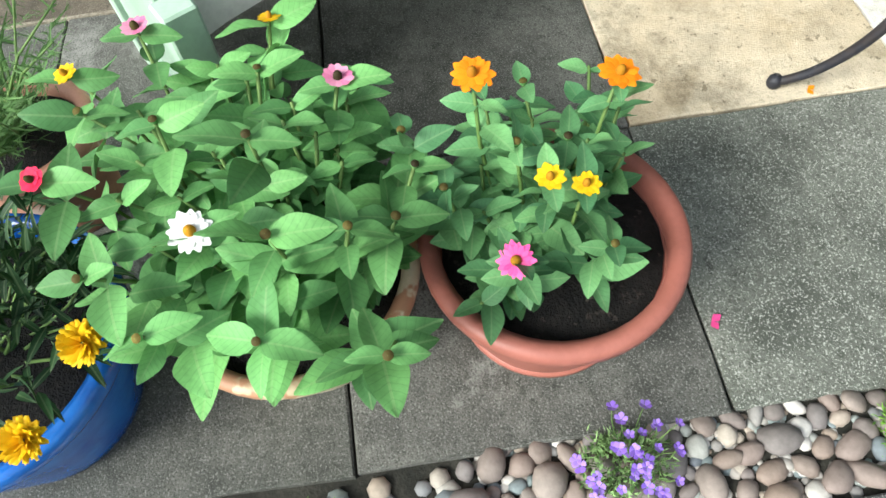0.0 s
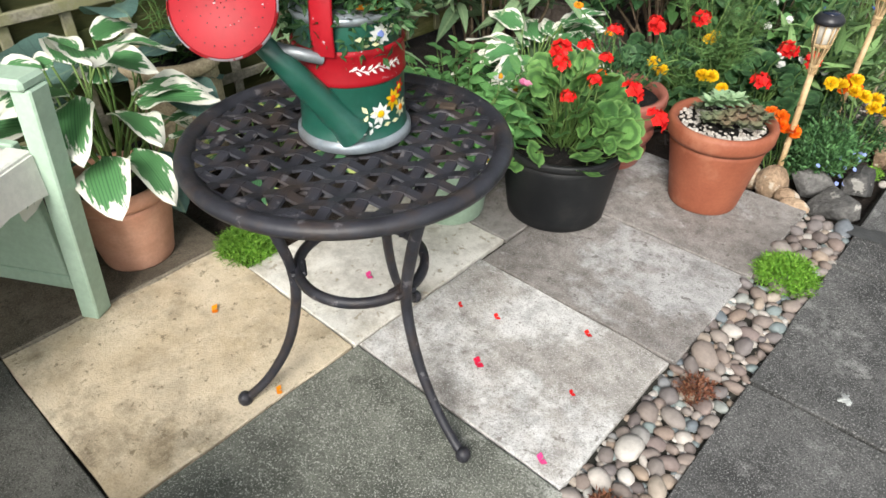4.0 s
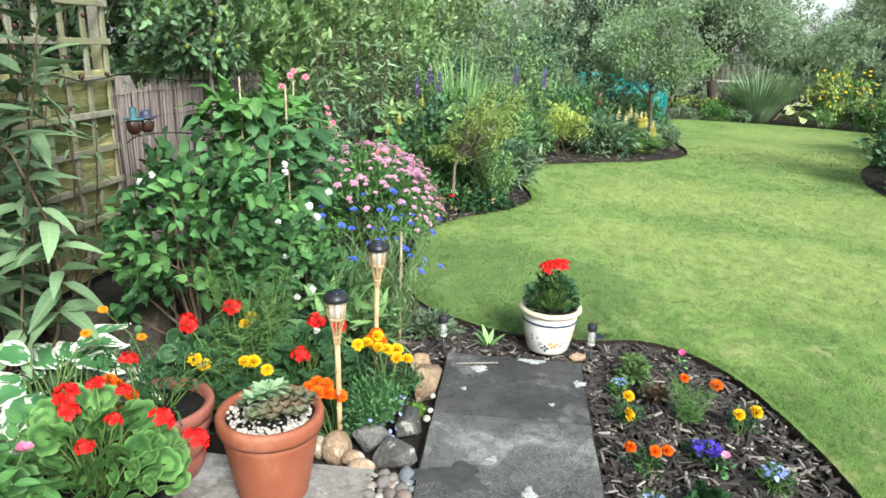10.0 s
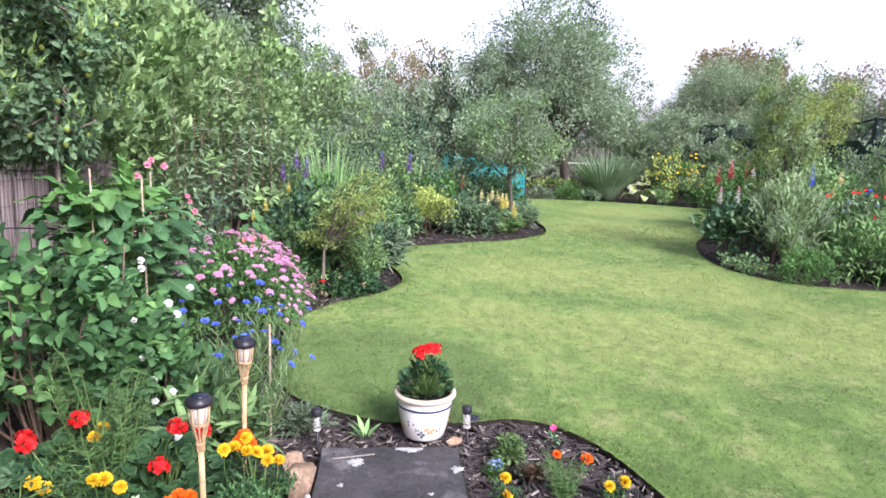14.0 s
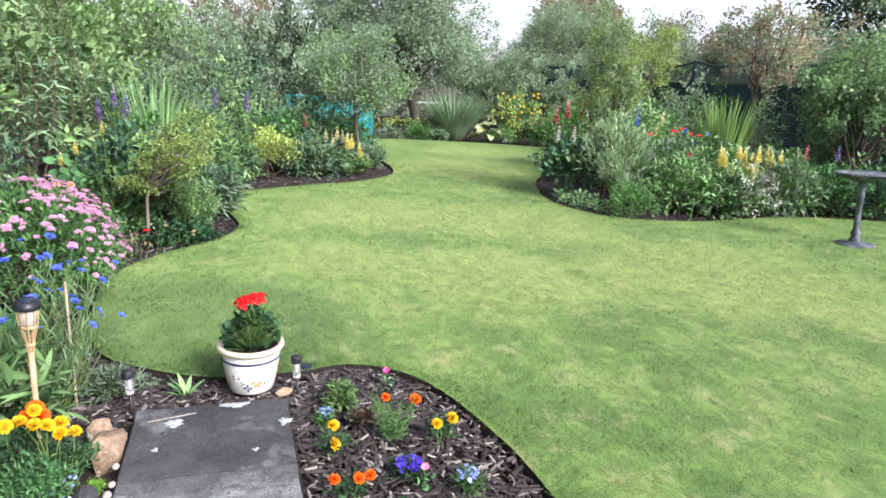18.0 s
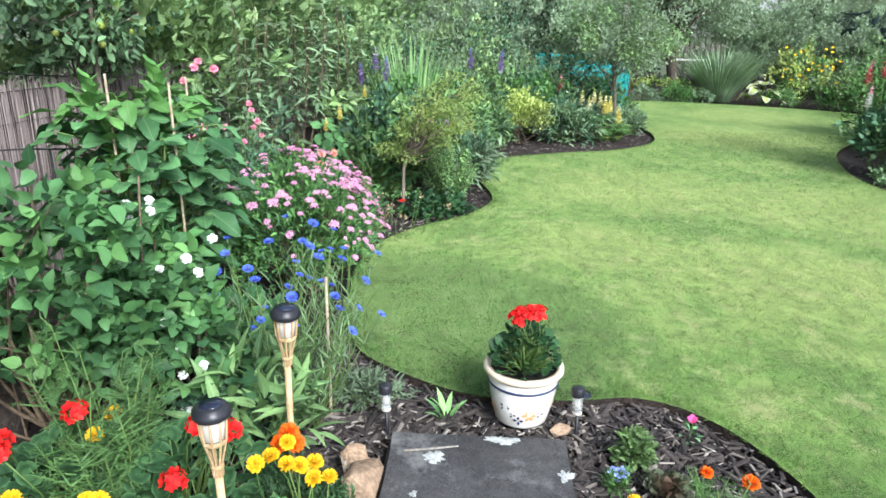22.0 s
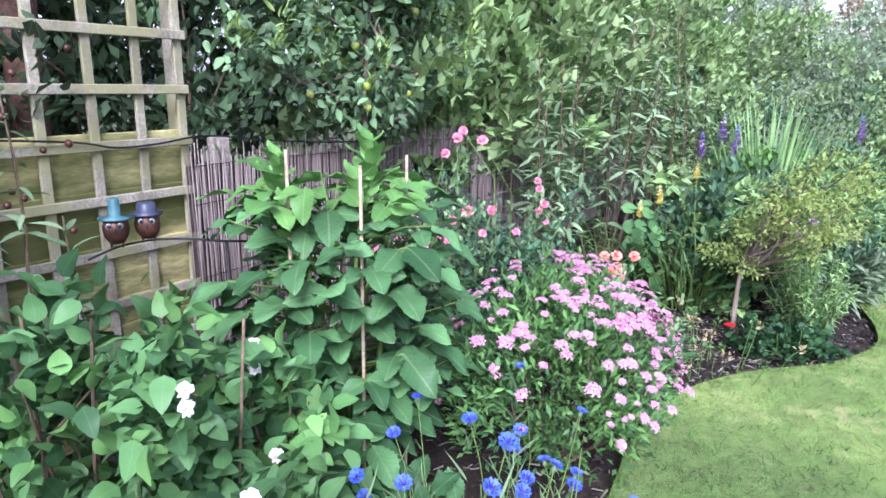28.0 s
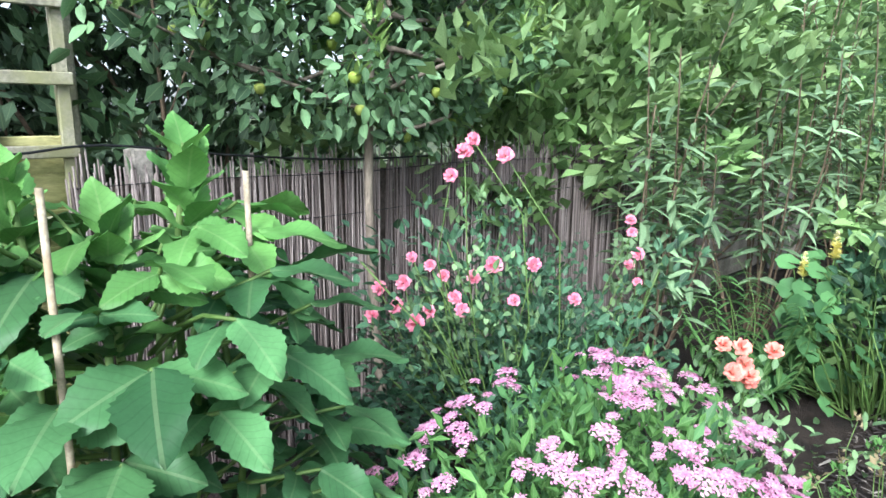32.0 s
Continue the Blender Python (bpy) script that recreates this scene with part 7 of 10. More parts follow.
# ---- lamps ----
def bamboo_torch(at, h, tilt, label):
    ob = thing("solar_torch", at, label, "garden light", "bamboo torches", tilt)
    part_of("pole", raw_mesh("pole", [tube([(0, 0, -0.05), (0.001, 0, h * 0.3), (0, 0, h - 0.17)], 0.0095, 0.0095, 10)], [M["bamboo"]]), ob)
    for z in (h * 0.25, h * 0.5):
        turned("node", [(0.0094, z - 0.005), (0.0112, z), (0.0094, z + 0.005)], M["bamboo"], ob, seg=12)
    for k in range(9):
        a = k / 9 * 2 * math.pi
        c, s = math.cos(a), math.sin(a)
        part_of("splint", raw_mesh("splint", [tube([(0.010 * c, 0.010 * s, h - 0.185), (0.012 * c, 0.012 * s, h - 0.15), (0.028 * c, 0.028 * s, h - 0.085), (0.033 * c, 0.033 * s, h - 0.028)], 0.0033, 0.0024, 5)], [M["bamboo"]]), ob)
    for r, z in ((0.0125, h - 0.16), (0.0245, h - 0.095)):
        turned("binding", [(r, z - 0.006), (r + 0.003, z - 0.003), (r + 0.003, z + 0.003), (r, z + 0.006)], M["bamboo"], ob, seg=16)
    turned("lantern", [(0.020, h - 0.090), (0.023, h - 0.088), (0.029, h - 0.030), (0.027, h - 0.028)], M["lamp_white"], ob, "frosted white lantern insert", 20)
    turned("cap", [(0.020, h - 0.034), (0.040, h - 0.032), (0.043, h - 0.026), (0.043, h - 0.018), (0.038, h - 0.012), (0.034, h - 0.006), (0.030, h - 0.003), (0.001, h - 0.002)], M["rubber"], ob, "round black solar cap", 28)
    turned("solar_panel", [(0.026, h - 0.0022), (0.025, h + 0.0005), (0.001, h + 0.001)], M["solar"], ob, seg=8)
    return ob


bamboo_torch((0.449, 1.505, -0.03), 0.57, (radians(-1), radians(-1), 0), "bamboo torch with a white solar lantern and black cap")
bamboo_torch((0.476, 1.955, -0.03), 0.625, (radians(2), radians(1.5), 0), "taller bamboo torch with a white solar lantern and black cap")


def stake_light(at, label):
    ob = thing("stake_light", at, label, "garden light", "small stake lights", (radians(RNG.normal() * 2), radians(RNG.normal() * 2), 0))
    part_of("stake", raw_mesh("stake", [tube([(0, 0, -0.03), (0, 0, 0.075)], 0.006, 0.006, 8)], [M["rubber"]]), ob)
    turned("collar", [(0.006, 0.066), (0.015, 0.070), (0.017, 0.078), (0.010, 0.080)], M["lamp_white"], ob, "pale collar", 16)
    turned("tube", [(0.015, 0.076), (0.0165, 0.085), (0.0175, 0.112), (0.0165, 0.116), (0.0185, 0.138), (0.017, 0.141)], CLEAR, ob, "clear ribbed tube", 18)
    turned("bulb", [(0.001, 0.092), (0.005, 0.096), (0.006, 0.112), (0.004, 0.136)], M["lamp_white"], ob, seg=10)
    turned("cap", [(0.016, 0.138), (0.023, 0.139), (0.0235, 0.143), (0.0235, 0.166), (0.021, 0.170), (0.001, 0.171)], M["rubber"], ob, seg=22)
    return ob


m, nn, ll, pp, oo = nodes_of("clear_plastic")
pp.inputs["Base Color"].default_value, pp.inputs["Roughness"].default_value, pp.inputs["Transmission Weight"].default_value = (0.82, 0.84, 0.82, 1), 0.25, 0.75
CLEAR = m
stake_light((0.726, 2.276, -0.005), "small black solar stake light beside the path")
stake_light((1.391, 2.308, -0.01), "small black solar stake light in the bark mulch")

# white planter at the end of the path
PL = (1.20, 2.385, 0.0)
planter = thing("planter", PL, "white glazed planter with navy bands and painted flowers", "flower pot")
turned("body", [(0.001, 0.0), (0.088, 0.0), (0.094, 0.008), (0.110, 0.07), (0.122, 0.14), (0.126, 0.185)], M["white_glaze"], planter, seg=48)
turned("rim", [(0.122, 0.182), (0.134, 0.186), (0.142, 0.196), (0.142, 0.206), (0.134, 0.212), (0.120, 0.210), (0.116, 0.186)], M["rim_beige"], planter, "beige rolled rim", 48)
for z, w in ((0.152, 0.0032),):
    r = 0.0975 + 0.0285 * (z / 0.16) ** 0.8 if z > 0.05 else 0.097
    turned("painted_band", [(r - 0.002, z - w - 0.002), (r + 0.0012, z - w), (r + 0.0020, z + w), (r - 0.001, z + w + 0.002)], M["glaze_blue"], planter, seg=48)
turned("compost", [(0.118, 0.19), (0.07, 0.197), (0.001, 0.199)], M["compost"], planter)
pa = math.atan2(-2.9, -0.2)
for a, z, s, n, c in ((-0.55, 0.085, 0.020, 5, "glaze_blue"), (0.25, 0.062, 0.026, 6, "glaze_orange"), (-0.10, 0.040, 0.018, 4, "glaze_blue"), (0.62, 0.062, 0.016, 3, "glaze_blue"), (1.2, 0.08, 0.022, 5, "glaze_orange"), (-1.1, 0.06, 0.022, 6, "glaze_orange"), (0.5, 0.095, 0.012, 3, "glaze_blue"), (-0.3, 0.060, 0.012, 3, "glaze_blue")):
    r = 0.0945 + 0.031 * z / 0.185 + 0.0035
    ob = part_of("painted_motif", star_me("painted", n, s, s * 0.7, M[c], None, 0, 1, -0.12, leaf_t(1, 0.6, 2, 1, 0.55, 0.0, 0.0, 0.1)), planter)
    ob.location, ob.rotation_euler, ob.scale = (math.cos(pa + a) * r, math.sin(pa + a) * r, z), Vector((math.cos(pa + a), math.sin(pa + a), -0.18)).to_track_quat("Z", "Y").to_euler(), (1, 1, 0.15)
p = Plant("geranium_plant", (PL[0], PL[1], 0.19), "compact scarlet geranium in a white planter", "plant", seed=21)
for k in range(230):
    a, u = p.rng.uniform(0, 6.28), p.rng.uniform(0, 1) ** 0.55
    r = 0.015 + 0.105 * u
    q = np.array([math.cos(a) * r, math.sin(a) * r, 0.145 - 0.10 * u**2 + p.rng.uniform(-0.035, 0.025)])
    p.stem((q[0] * 0.2, q[1] * 0.2, 0), q, 0.002, 0.0015)
    p.leaf("round_lo", [q], [unit([q[0], q[1], 0.03])], [np.array([q[0] * 6, q[1] * 6, 0.8]) + p.rng.normal(size=3) * 0.3], [p.rng.uniform(0.011, 0.019)], G["geranium_dark"])
for k in range(9):
    a, r = k * 2.4, 0.055 * math.sqrt(k / 8)
    q = np.array([math.cos(a) * r, math.sin(a) * r, 0.205 + p.rng.uniform(-0.018, 0.014)])
    p.stem((q[0] * 0.3, q[1] * 0.3, 0), q, 0.002, 0.0015)
    p.flower(F["umbel_red_lo"], q, UP + q * (4, 4, 0), 0.85)
p.done()


# ---- rocks round the bed ----
def rock(at, sx, sy, sz, mat, seed, label, turn=0.0, name="rock", rough=0.28, group=""):
    """A broken stone with flat faces and blunted edges; rounded where it is smooth."""
    bm = bmesh.new()
    if rough > 0.2:
        rng = np.random.default_rng(int(seed * 31 + 5))
        pts = unit(rng.normal(size=(15, 3))) * rng.uniform(0.85, 1.12, (15, 1))
        pts = np.clip(pts, (-0.86, -0.86, -0.9), (0.86, 0.86, 0.74))
        vs = [bm.verts.new(q) for q in pts]
        out = bmesh.ops.convex_hull(bm, input=vs)
        bmesh.ops.delete(bm, geom=[g for g in out["geom_interior"] if isinstance(g, bmesh.types.BMVert)], context="VERTS")
        bmesh.ops.dissolve_limit(bm, angle_limit=radians(14), verts=bm.verts[:], edges=bm.edges[:])
        bmesh.ops.bevel(bm, geom=bm.edges[:], offset=0.07, segments=2, affect="EDGES", profile=0.6, clamp_overlap=True)
        bmesh.ops.triangulate(bm, faces=bm.faces[:])
        bmesh.ops.subdivide_edges(bm, edges=bm.edges[:], cuts=1, use_grid_fill=True)
        for v in bm.verts:
            v.co *= 1 + 0.05 * noise.noise(v.co * 4.0 + Vector((seed * 3.7, 0, 0)))
    else:
        bmesh.ops.create_icosphere(bm, subdivisions=3, radius=1.0)
        for v in bm.verts:
            v.co *= 1 + noise.noise(v.co * 1.1 + Vector((seed * 7.3, seed, 0))) * rough + noise.noise(v.co * 3.1 + Vector((0, seed * 3.1, 0))) * rough * 0.4
    for v in bm.verts:
        v.co = Vector((v.co.x * sx, v.co.y * sy, v.co.z * sz))
    ob = part(name, bm, mat, None, "", True, at, (0, 0, turn))
    return tagged(ob, label, "rock", group)


rock((0.70, 1.93, 0.02), 0.058, 0.135, 0.115, M["rock_tan"], 1, "tan sandstone rock standing at the edge of the path", -0.15)
rock((0.655, 2.03, 0.01), 0.05, 0.06, 0.10, M["rock_tan"], 9, "tan sandstone rock behind the path edge", 0.4)
rock((0.655, 1.45, 0.0), 0.095, 0.075, 0.085, M["rock_grey"], 2, "angular grey rock at the corner of the bed", 0.3)
rock((0.665, 1.64, 0.0), 0.065, 0.085, 0.065, M["rock_grey"], 3, "flat grey rock beside the path", 0.1)
rock((0.555, 1.52, 0.0), 0.09, 0.06, 0.06, M["rock_grey"], 4, "long grey rock edging the bed", 0.2)
rock((0.455, 1.435, 0.0), 0.052, 0.05, 0.062, M["rock_tan"], 5, "rounded tan boulder edging the bed", 0.0, rough=0.12)
rock((0.395, 1.44, -0.01), 0.03, 0.035, 0.04, M["rock_tan"], 6, "small tan stone edging the bed", rough=0.16)
rock((0.52, 1.40, -0.01), 0.04, 0.03, 0.03, M["rock_tan"], 7, "small reddish stone edging the bed", rough=0.16)
rock((0.56, 1.365, -0.012), 0.045, 0.028, 0.026, M["rock_tan"], 8, "small flat reddish stone on the slabs", rough=0.16)
rock((0.33, 1.44, -0.01), 0.06, 0.04, 0.035, M["rock_grey"], 10, "low grey stone behind the pot")
rock((0.20, 1.44, -0.01), 0.06, 0.04, 0.04, M["rock_grey"], 12, "low grey stone behind the pots")
rock((-0.62, 2.12, 0.0), 0.17, 0.12, 0.17, M["rock_dark"], 13, "dark rockery stone below the fence", 0.4)
rock((-0.72, 2.35, 0.0), 0.15, 0.11, 0.14, M["rock_dark"], 14, "dark rockery stone below the fence", -0.3)
rock((-0.45, 1.86, 0.0), 0.13, 0.10, 0.10, M["rock_dark"], 15, "brown rockery stone in the bed", 0.2)
rock((-0.30, 1.72, 0.0), 0.10, 0.07, 0.08, M["rock_dark"], 16, "brown rockery stone in the bed", 0.7)
rock((-0.98, 2.14, 0.0), 0.20, 0.13, 0.17, M["rock_dark"], 18, "large dark rockery stone at the foot of the fence", 0.6)
rock((-0.86, 1.86, 0.0), 0.12, 0.10, 0.09, M["rock_dark"], 19, "brown rockery stone at the foot of the fence", 0.1)
ob = part_of("garden_cane", raw_mesh("garden_cane", [tube([(-1.13, 1.98, 0.0), (-1.10, 2.06, 0.16), (-1.08, 2.14, 0.30)], 0.009, 0.007, 7)], [M["bamboo"]]))
tagged(ob, "brown cane leaning on the rockery stones", "cane")
rock((-0.62, 1.80, 0.0), 0.12, 0.09, 0.09, M["rock_dark"], 17, "brown rockery stone in the bed", 1.2)
for x, y, s in ((0.735, 1.66, 0.014), (0.74, 1.72, 0.012), (0.728, 2.02, 0.018), (0.735, 1.83, 0.012)):
    rock((x, y, 0.008), s, s * 1.2, s * 0.8, M["white_stone"], s * 1000, "small pale pebble at the path edge", 0, "stone", 0.1, "stray pebbles")
rock((1.335, 2.30, 0.0), 0.05, 0.032, 0.02, M["rock_tan"], 21, "flat pale stone beside the planter", 0.5)
part_of("twig", raw_mesh("twig", [tube([(0, 0, 0), (0.09, 0.012, 0.004), (0.18, 0.035, 0.003)], 0.005, 0.003, 5)], [M["wood_grey"]]), None, "", (0.80, 2.13, 0.006))
tagged(bpy.data.objects["twig"], "pale dry twig lying on the path", "twig")


# ---- near bed of marigolds and geraniums ----
def marigold(at, blooms, kind, n=10, r=0.09, h=0.14, size=1.0, seed=0, label="bushy marigold with bright blooms"):
    p = Plant("marigold_plant", at, label, "plant", "marigolds", seed)
    for k in range(n):
        a, q = p.rng.uniform(0, 6.28), r * p.rng.uniform(0.1, 1) ** 0.5
        c = np.array([math.cos(a) * q, math.sin(a) * q, h * p.rng.uniform(0.3, 0.9)])
        p.stem((c[0] * 0.3, c[1] * 0.3, -0.02), c, 0.003, 0.002)
        p.clumps([c], 34, 0.024, "lancet", (0.014, 0.028), G["marigold"], (0, 0, 0), flat=0.8)
    for x, y, z in blooms:
        p.stem((x * 0.3, y * 0.3, 0), (x, y, z), 0.0025, 0.002)
        p.flower(F[kind], (x, y, z), UP + np.array((0.25, -0.45, 0)) + p.rng.normal(size=3) * 0.2, size)
    return p.done()


marigold((0.56, 1.735, -0.03), [(-0.08, -0.09, 0.32), (-0.06, -0.03, 0.30), (-0.01, -0.06, 0.30), (0.02, -0.05, 0.29), (0.05, -0.02, 0.28), (0.095, -0.05, 0.26), (-0.03, 0.02, 0.31), (0.06, -0.07, 0.27)], "marigold_y", 26, 0.11, 0.24, 0.82, 1, "bushy marigold covered in yellow blooms beside a rock")
marigold((0.12, 1.62, -0.03), [(-0.20, -0.09, 0.27), (-0.16, -0.10, 0.255), (0.017, -0.09, 0.28), (-0.02, -0.08, 0.27), (0.056, -0.07, 0.24), (-0.09, 0.10, 0.33), (-0.13, 0.26, 0.29)], "marigold_y", 18, 0.15, 0.17, 0.85, 2, "yellow marigolds behind the terracotta pot")
marigold((0.43, 1.54, -0.03), [(-0.09, -0.03, 0.20), (-0.055, -0.05, 0.20), (-0.02, -0.04, 0.195), (-0.07, 0.0, 0.21), (0.015, -0.03, 0.185), (-0.035, -0.01, 0.21)], "marigold_o", 12, 0.10, 0.11, 1.1, 3, "orange marigolds at the foot of a torch")
marigold((0.50, 1.83, -0.03), [(-0.02, 0.0, 0.25), (0.02, 0.02, 0.24), (0.0, 0.04, 0.26)], "marigold_o", 8, 0.07, 0.18, 1.1, 4, "orange marigolds behind the torch")
p = bush("green_edging_plant", (0.545, 1.60, -0.03), 0.088, 0.088, 0.20, "compact light green edging plant with tiny blue flowers", "plant", G["shrub"], "lancet", (0.014, 0.026), 130, 26, seed=5, twigs=10)
for k in range(30):
    q = np.array([p.rng.uniform(0.0, 0.12), p.rng.uniform(-0.1, 0.08), p.rng.uniform(0.02, 0.12)])
    p.flower(F["forget"], q, UP + np.array((0.8, -0.5, 0)), 0.9)
p.done()


def geranium(at, blooms, r, h, n, label, mat, size=(0.028, 0.045), seed=0, kind="umbel_red", s=0.8):
    p = Plant("geranium_plant", at, label, "plant", "geraniums", seed)
    for k in range(n):
        a, u = p.rng.uniform(0, 6.28), p.rng.uniform(0, 1) ** 0.55
        q = np.array([math.cos(a) * r * u, math.sin(a) * r * u, h * (1 - 0.55 * u**2) * p.rng.uniform(0.6, 1.05)])
        p.stem((q[0] * 0.3, q[1] * 0.3, -0.02), q, 0.003, 0.002)
        p.leaf("round", [q], [unit([q[0], q[1] - 0.01, 0.02])], [np.array([q[0] * 3 + 0.15, q[1] * 3 - 0.4, 0.7]) + p.rng.normal(size=3) * 0.3], [p.rng.uniform(*size)], mat)
    for x, y, z in blooms:
        p.stem((x * 0.4, y * 0.4, 0.02), (x, y, z), 0.003, 0.002)
        p.flower(F[kind], (x, y, z), UP + np.array((0.2, -0.5, 0)), s)
    return p.done()


geranium((0.20, 1.80, -0.03), [(0.096, -0.05, 0.357), (0.072, -0.168, 0.272), (0.18, -0.04, 0.34)], 0.24, 0.27, 130, "scarlet geranium with rounded green leaves in the bed", G["geranium_bed"], (0.026, 0.042), seed=6)
geranium((-0.08, 1.70, -0.03), [(-0.055, -0.095, 0.384), (0.065, 0.02, 0.40), (-0.01, -0.17, 0.40)], 0.26, 0.30, 120, "scarlet geranium growing among the rocks", G["geranium_bed"], (0.026, 0.042), seed=7)
p = Plant("cosmos_plant", (0.04, 1.75, -0.03), "feathery light green cosmos foliage", "plant", seed=8)
for k in range(22):
    a = k * 2.4
    feathery(p, (0, 0, 0), (math.cos(a) * 0.15, math.sin(a) * 0.15, p.rng.uniform(0.26, 0.62)), 40, 0.10, G["feather"])
p.done()
p = Plant("cosmos_plant", (-0.16, 1.66, -0.03), "thin cosmos with small orange blooms", "plant", seed=9)
for x, y, z in ((-0.16, -0.05, 0.30), (-0.22, -0.12, 0.24)):
    feathery(p, (0, 0, 0), (x, y, z), 16, 0.05, G["marigold"])
    p.flower(F["marigold_flat"], (x, y, z), UP + np.array((0.3, -0.3, 0)), 1.0)
p.done()

# cornflowers
p = Plant("cornflower_plant", (0.40, 2.36, -0.03), "tall airy clump of blue cornflowers beside the lawn", "plant", seed=10)
for k in range(60):
    a, r = p.rng.uniform(0, 6.28), p.rng.uniform(0, 1) ** 0.5
    b = np.array([math.cos(a) * 0.10 * r, math.sin(a) * 0.14 * r, 0.0])
    tip = np.array([0.04 + math.cos(a) * 0.27 * r, 0.05 + math.sin(a) * 0.36 * r, p.rng.uniform(0.36, 0.74) - 0.1 * r])
    pts = p.stem(b, tip, 0.0028, 0.0014, 0.07, 4, 6)
    n = 13
    u = p.rng.uniform(0.05, 0.9, n)
    C = b + (tip - b) * u[:, None]
    aa = p.rng.uniform(0, 6.28, n)
    p.leaf("sword", C, np.stack([np.cos(aa) * 0.6, np.sin(aa) * 0.6, np.ones(n)], 1), UP + p.rng.normal(size=(n, 3)), p.rng.uniform(0.045, 0.09, n), G["corn_green"])
    if k < 26:
        p.flower(F["corn"], tip, unit(pts[-1] - pts[-2]) + np.array((0.25, -0.3, 0.2)), p.rng.uniform(0.7, 0.95))
p.done()
p = Plant("cornflower_plant", (0.20, 2.72, -0.03), "looser blue cornflowers among dark leaves", "plant", seed=27)
for k, (x, y) in enumerate(((0.16, 3.14), (0.01, 2.80), (0.19, 2.77), (0.32, 2.79), (0.07, 2.61), (-0.17, 2.46), (0.41, 2.97), (0.21, 2.45), (0.42, 2.61), (0.11, 2.42), (0.30, 2.62), (0.05, 2.52), (0.26, 2.90), (0.36, 2.72))):
    tip = np.array([x - 0.20, y - 2.72, 0.53 if k < 10 else 0.40])
    b = tip * (0.55, 0.55, 0)
    pts = p.stem(b, tip, 0.0028, 0.0014, 0.06, 4, 6)
    n = 18
    u = p.rng.uniform(0.05, 0.9, n)
    aa = p.rng.uniform(0, 6.28, n)
    p.leaf("sword", b + (tip - b) * u[:, None], np.stack([np.cos(aa) * 0.7, np.sin(aa) * 0.7, np.ones(n)], 1), UP + p.rng.normal(size=(n, 3)), p.rng.uniform(0.05, 0.10, n), G["corn_green"])
    p.flower(F["corn"], tip, unit(pts[-1] - pts[-2]) + np.array((0.25, -0.3, 0.2)), p.rng.uniform(0.8, 1.05))
p.done()
ob = part_of("garden_cane", raw_mesh("garden_cane", [tube([(0, 0, -0.05), (0, 0, 0.55)], 0.006, 0.005, 6)], [M["cane"]]), None, "", (0.51, 2.36, -0.03))
tagged(ob, "thin brown cane among the cornflowers", "cane")
p = bush("foliage_plant", (0.33, 2.10, -0.03), 0.16, 0.16, 0.34, "pale green perennial with lance leaves", "plant", G["lupin_leaf"], "lance", (0.09, 0.14), 34, 7, seed=11)
p.done()
p = bush("ground_plant", (0.62, 2.47, -0.03), 0.15, 0.09, 0.10, "low grey-green ferny plant at the lawn edge", "plant", G["corn_leaf"], "lance", (0.025, 0.05), 40, 14, seed=12)
p.done()
blades("seedling", (0.93, 2.36, -0.01), 0.05, 0.10, 9, "small green seedling in the bark mulch", G["iris"], "lance", 0.8, 13).done()

# heart-leaved shrub with white flowers below the fence
p = bush("white_shrub", (0.08, 2.20, -0.03), 0.24, 0.20, 0.60, "lower leafy shrub with white flowers beside the cornflowers", "shrub", G["shrub"], "heart", (0.04, 0.07), 60, 10, 0.0, 24, twigs=20, lump=0.12, lift=-0.45, flat=0.45, power=0.3, mat2=G["shrub_new"])
for x, y, z in ((-0.01, -0.12, 0.49), (-0.05, -0.12, 0.41), (0.03, -0.12, 0.4), (0.1, -0.12, 0.35), (-0.04, -0.12, 0.33), (-0.09, -0.12, 0.23), (0.03, -0.12, 0.31)):
    p.flower(F["white_fl"], (x, y, z), UP + np.array((0.5, -0.8, 0)), 0.62)
p.done(M["stem_brown"])
p = bush("white_shrub", (-0.32, 2.11, -0.03), 0.37, 0.28, 0.92, "leafy green shrub with heart-shaped leaves and white flowers", "shrub", G["shrub"], "heart", (0.045, 0.072), 160, 11, 0.06, 14, twigs=26, lump=0.12, lift=-0.45, flat=0.45, power=0.3, mat2=G["shrub_new"])
for x, y, z in ((-0.13, -0.19, 0.81), (-0.08, -0.19, 0.84), (0.42, -0.09, 0.89), (0.42, -0.09, 0.86), (0.61, -0.14, 0.8), (0.53, -0.14, 0.74), (0.56, -0.14, 0.7)):
    p.flower(F["white_fl"], (x, y, z), UP + np.array((0.6, -0.8, 0)), 0.6)
for x, y in ((0.02, 0.0), (0.22, 0.14), (-0.1, -0.05)):
    p.stem((x, y, 0), (x * 1.2, y * 1.2, 0.9), 0.005, 0.004, 0.01)
p.done(M["stem_brown"])
p = bush("white_shrub", (-0.17, 2.44, -0.03), 0.20, 0.17, 0.76, "leafy green shoots with white flowers below the dahlia", "shrub", G["shrub"], "heart", (0.05, 0.08), 62, 11, 0.10, 28, twigs=16, lump=0.12, lift=-0.45, flat=0.45, power=0.3, mat2=G["shrub_new"])
for x, y, z in ((-0.01, -0.03, 0.77), (0.0, -0.04, 0.72), (0.11, -0.09, 0.56), (0.14, -0.06, 0.46)):
    p.flower(F["white_fl"], (x, y, z), UP + np.array((0.6, -0.8, 0)), 0.7)
p.done(M["stem_brown"])
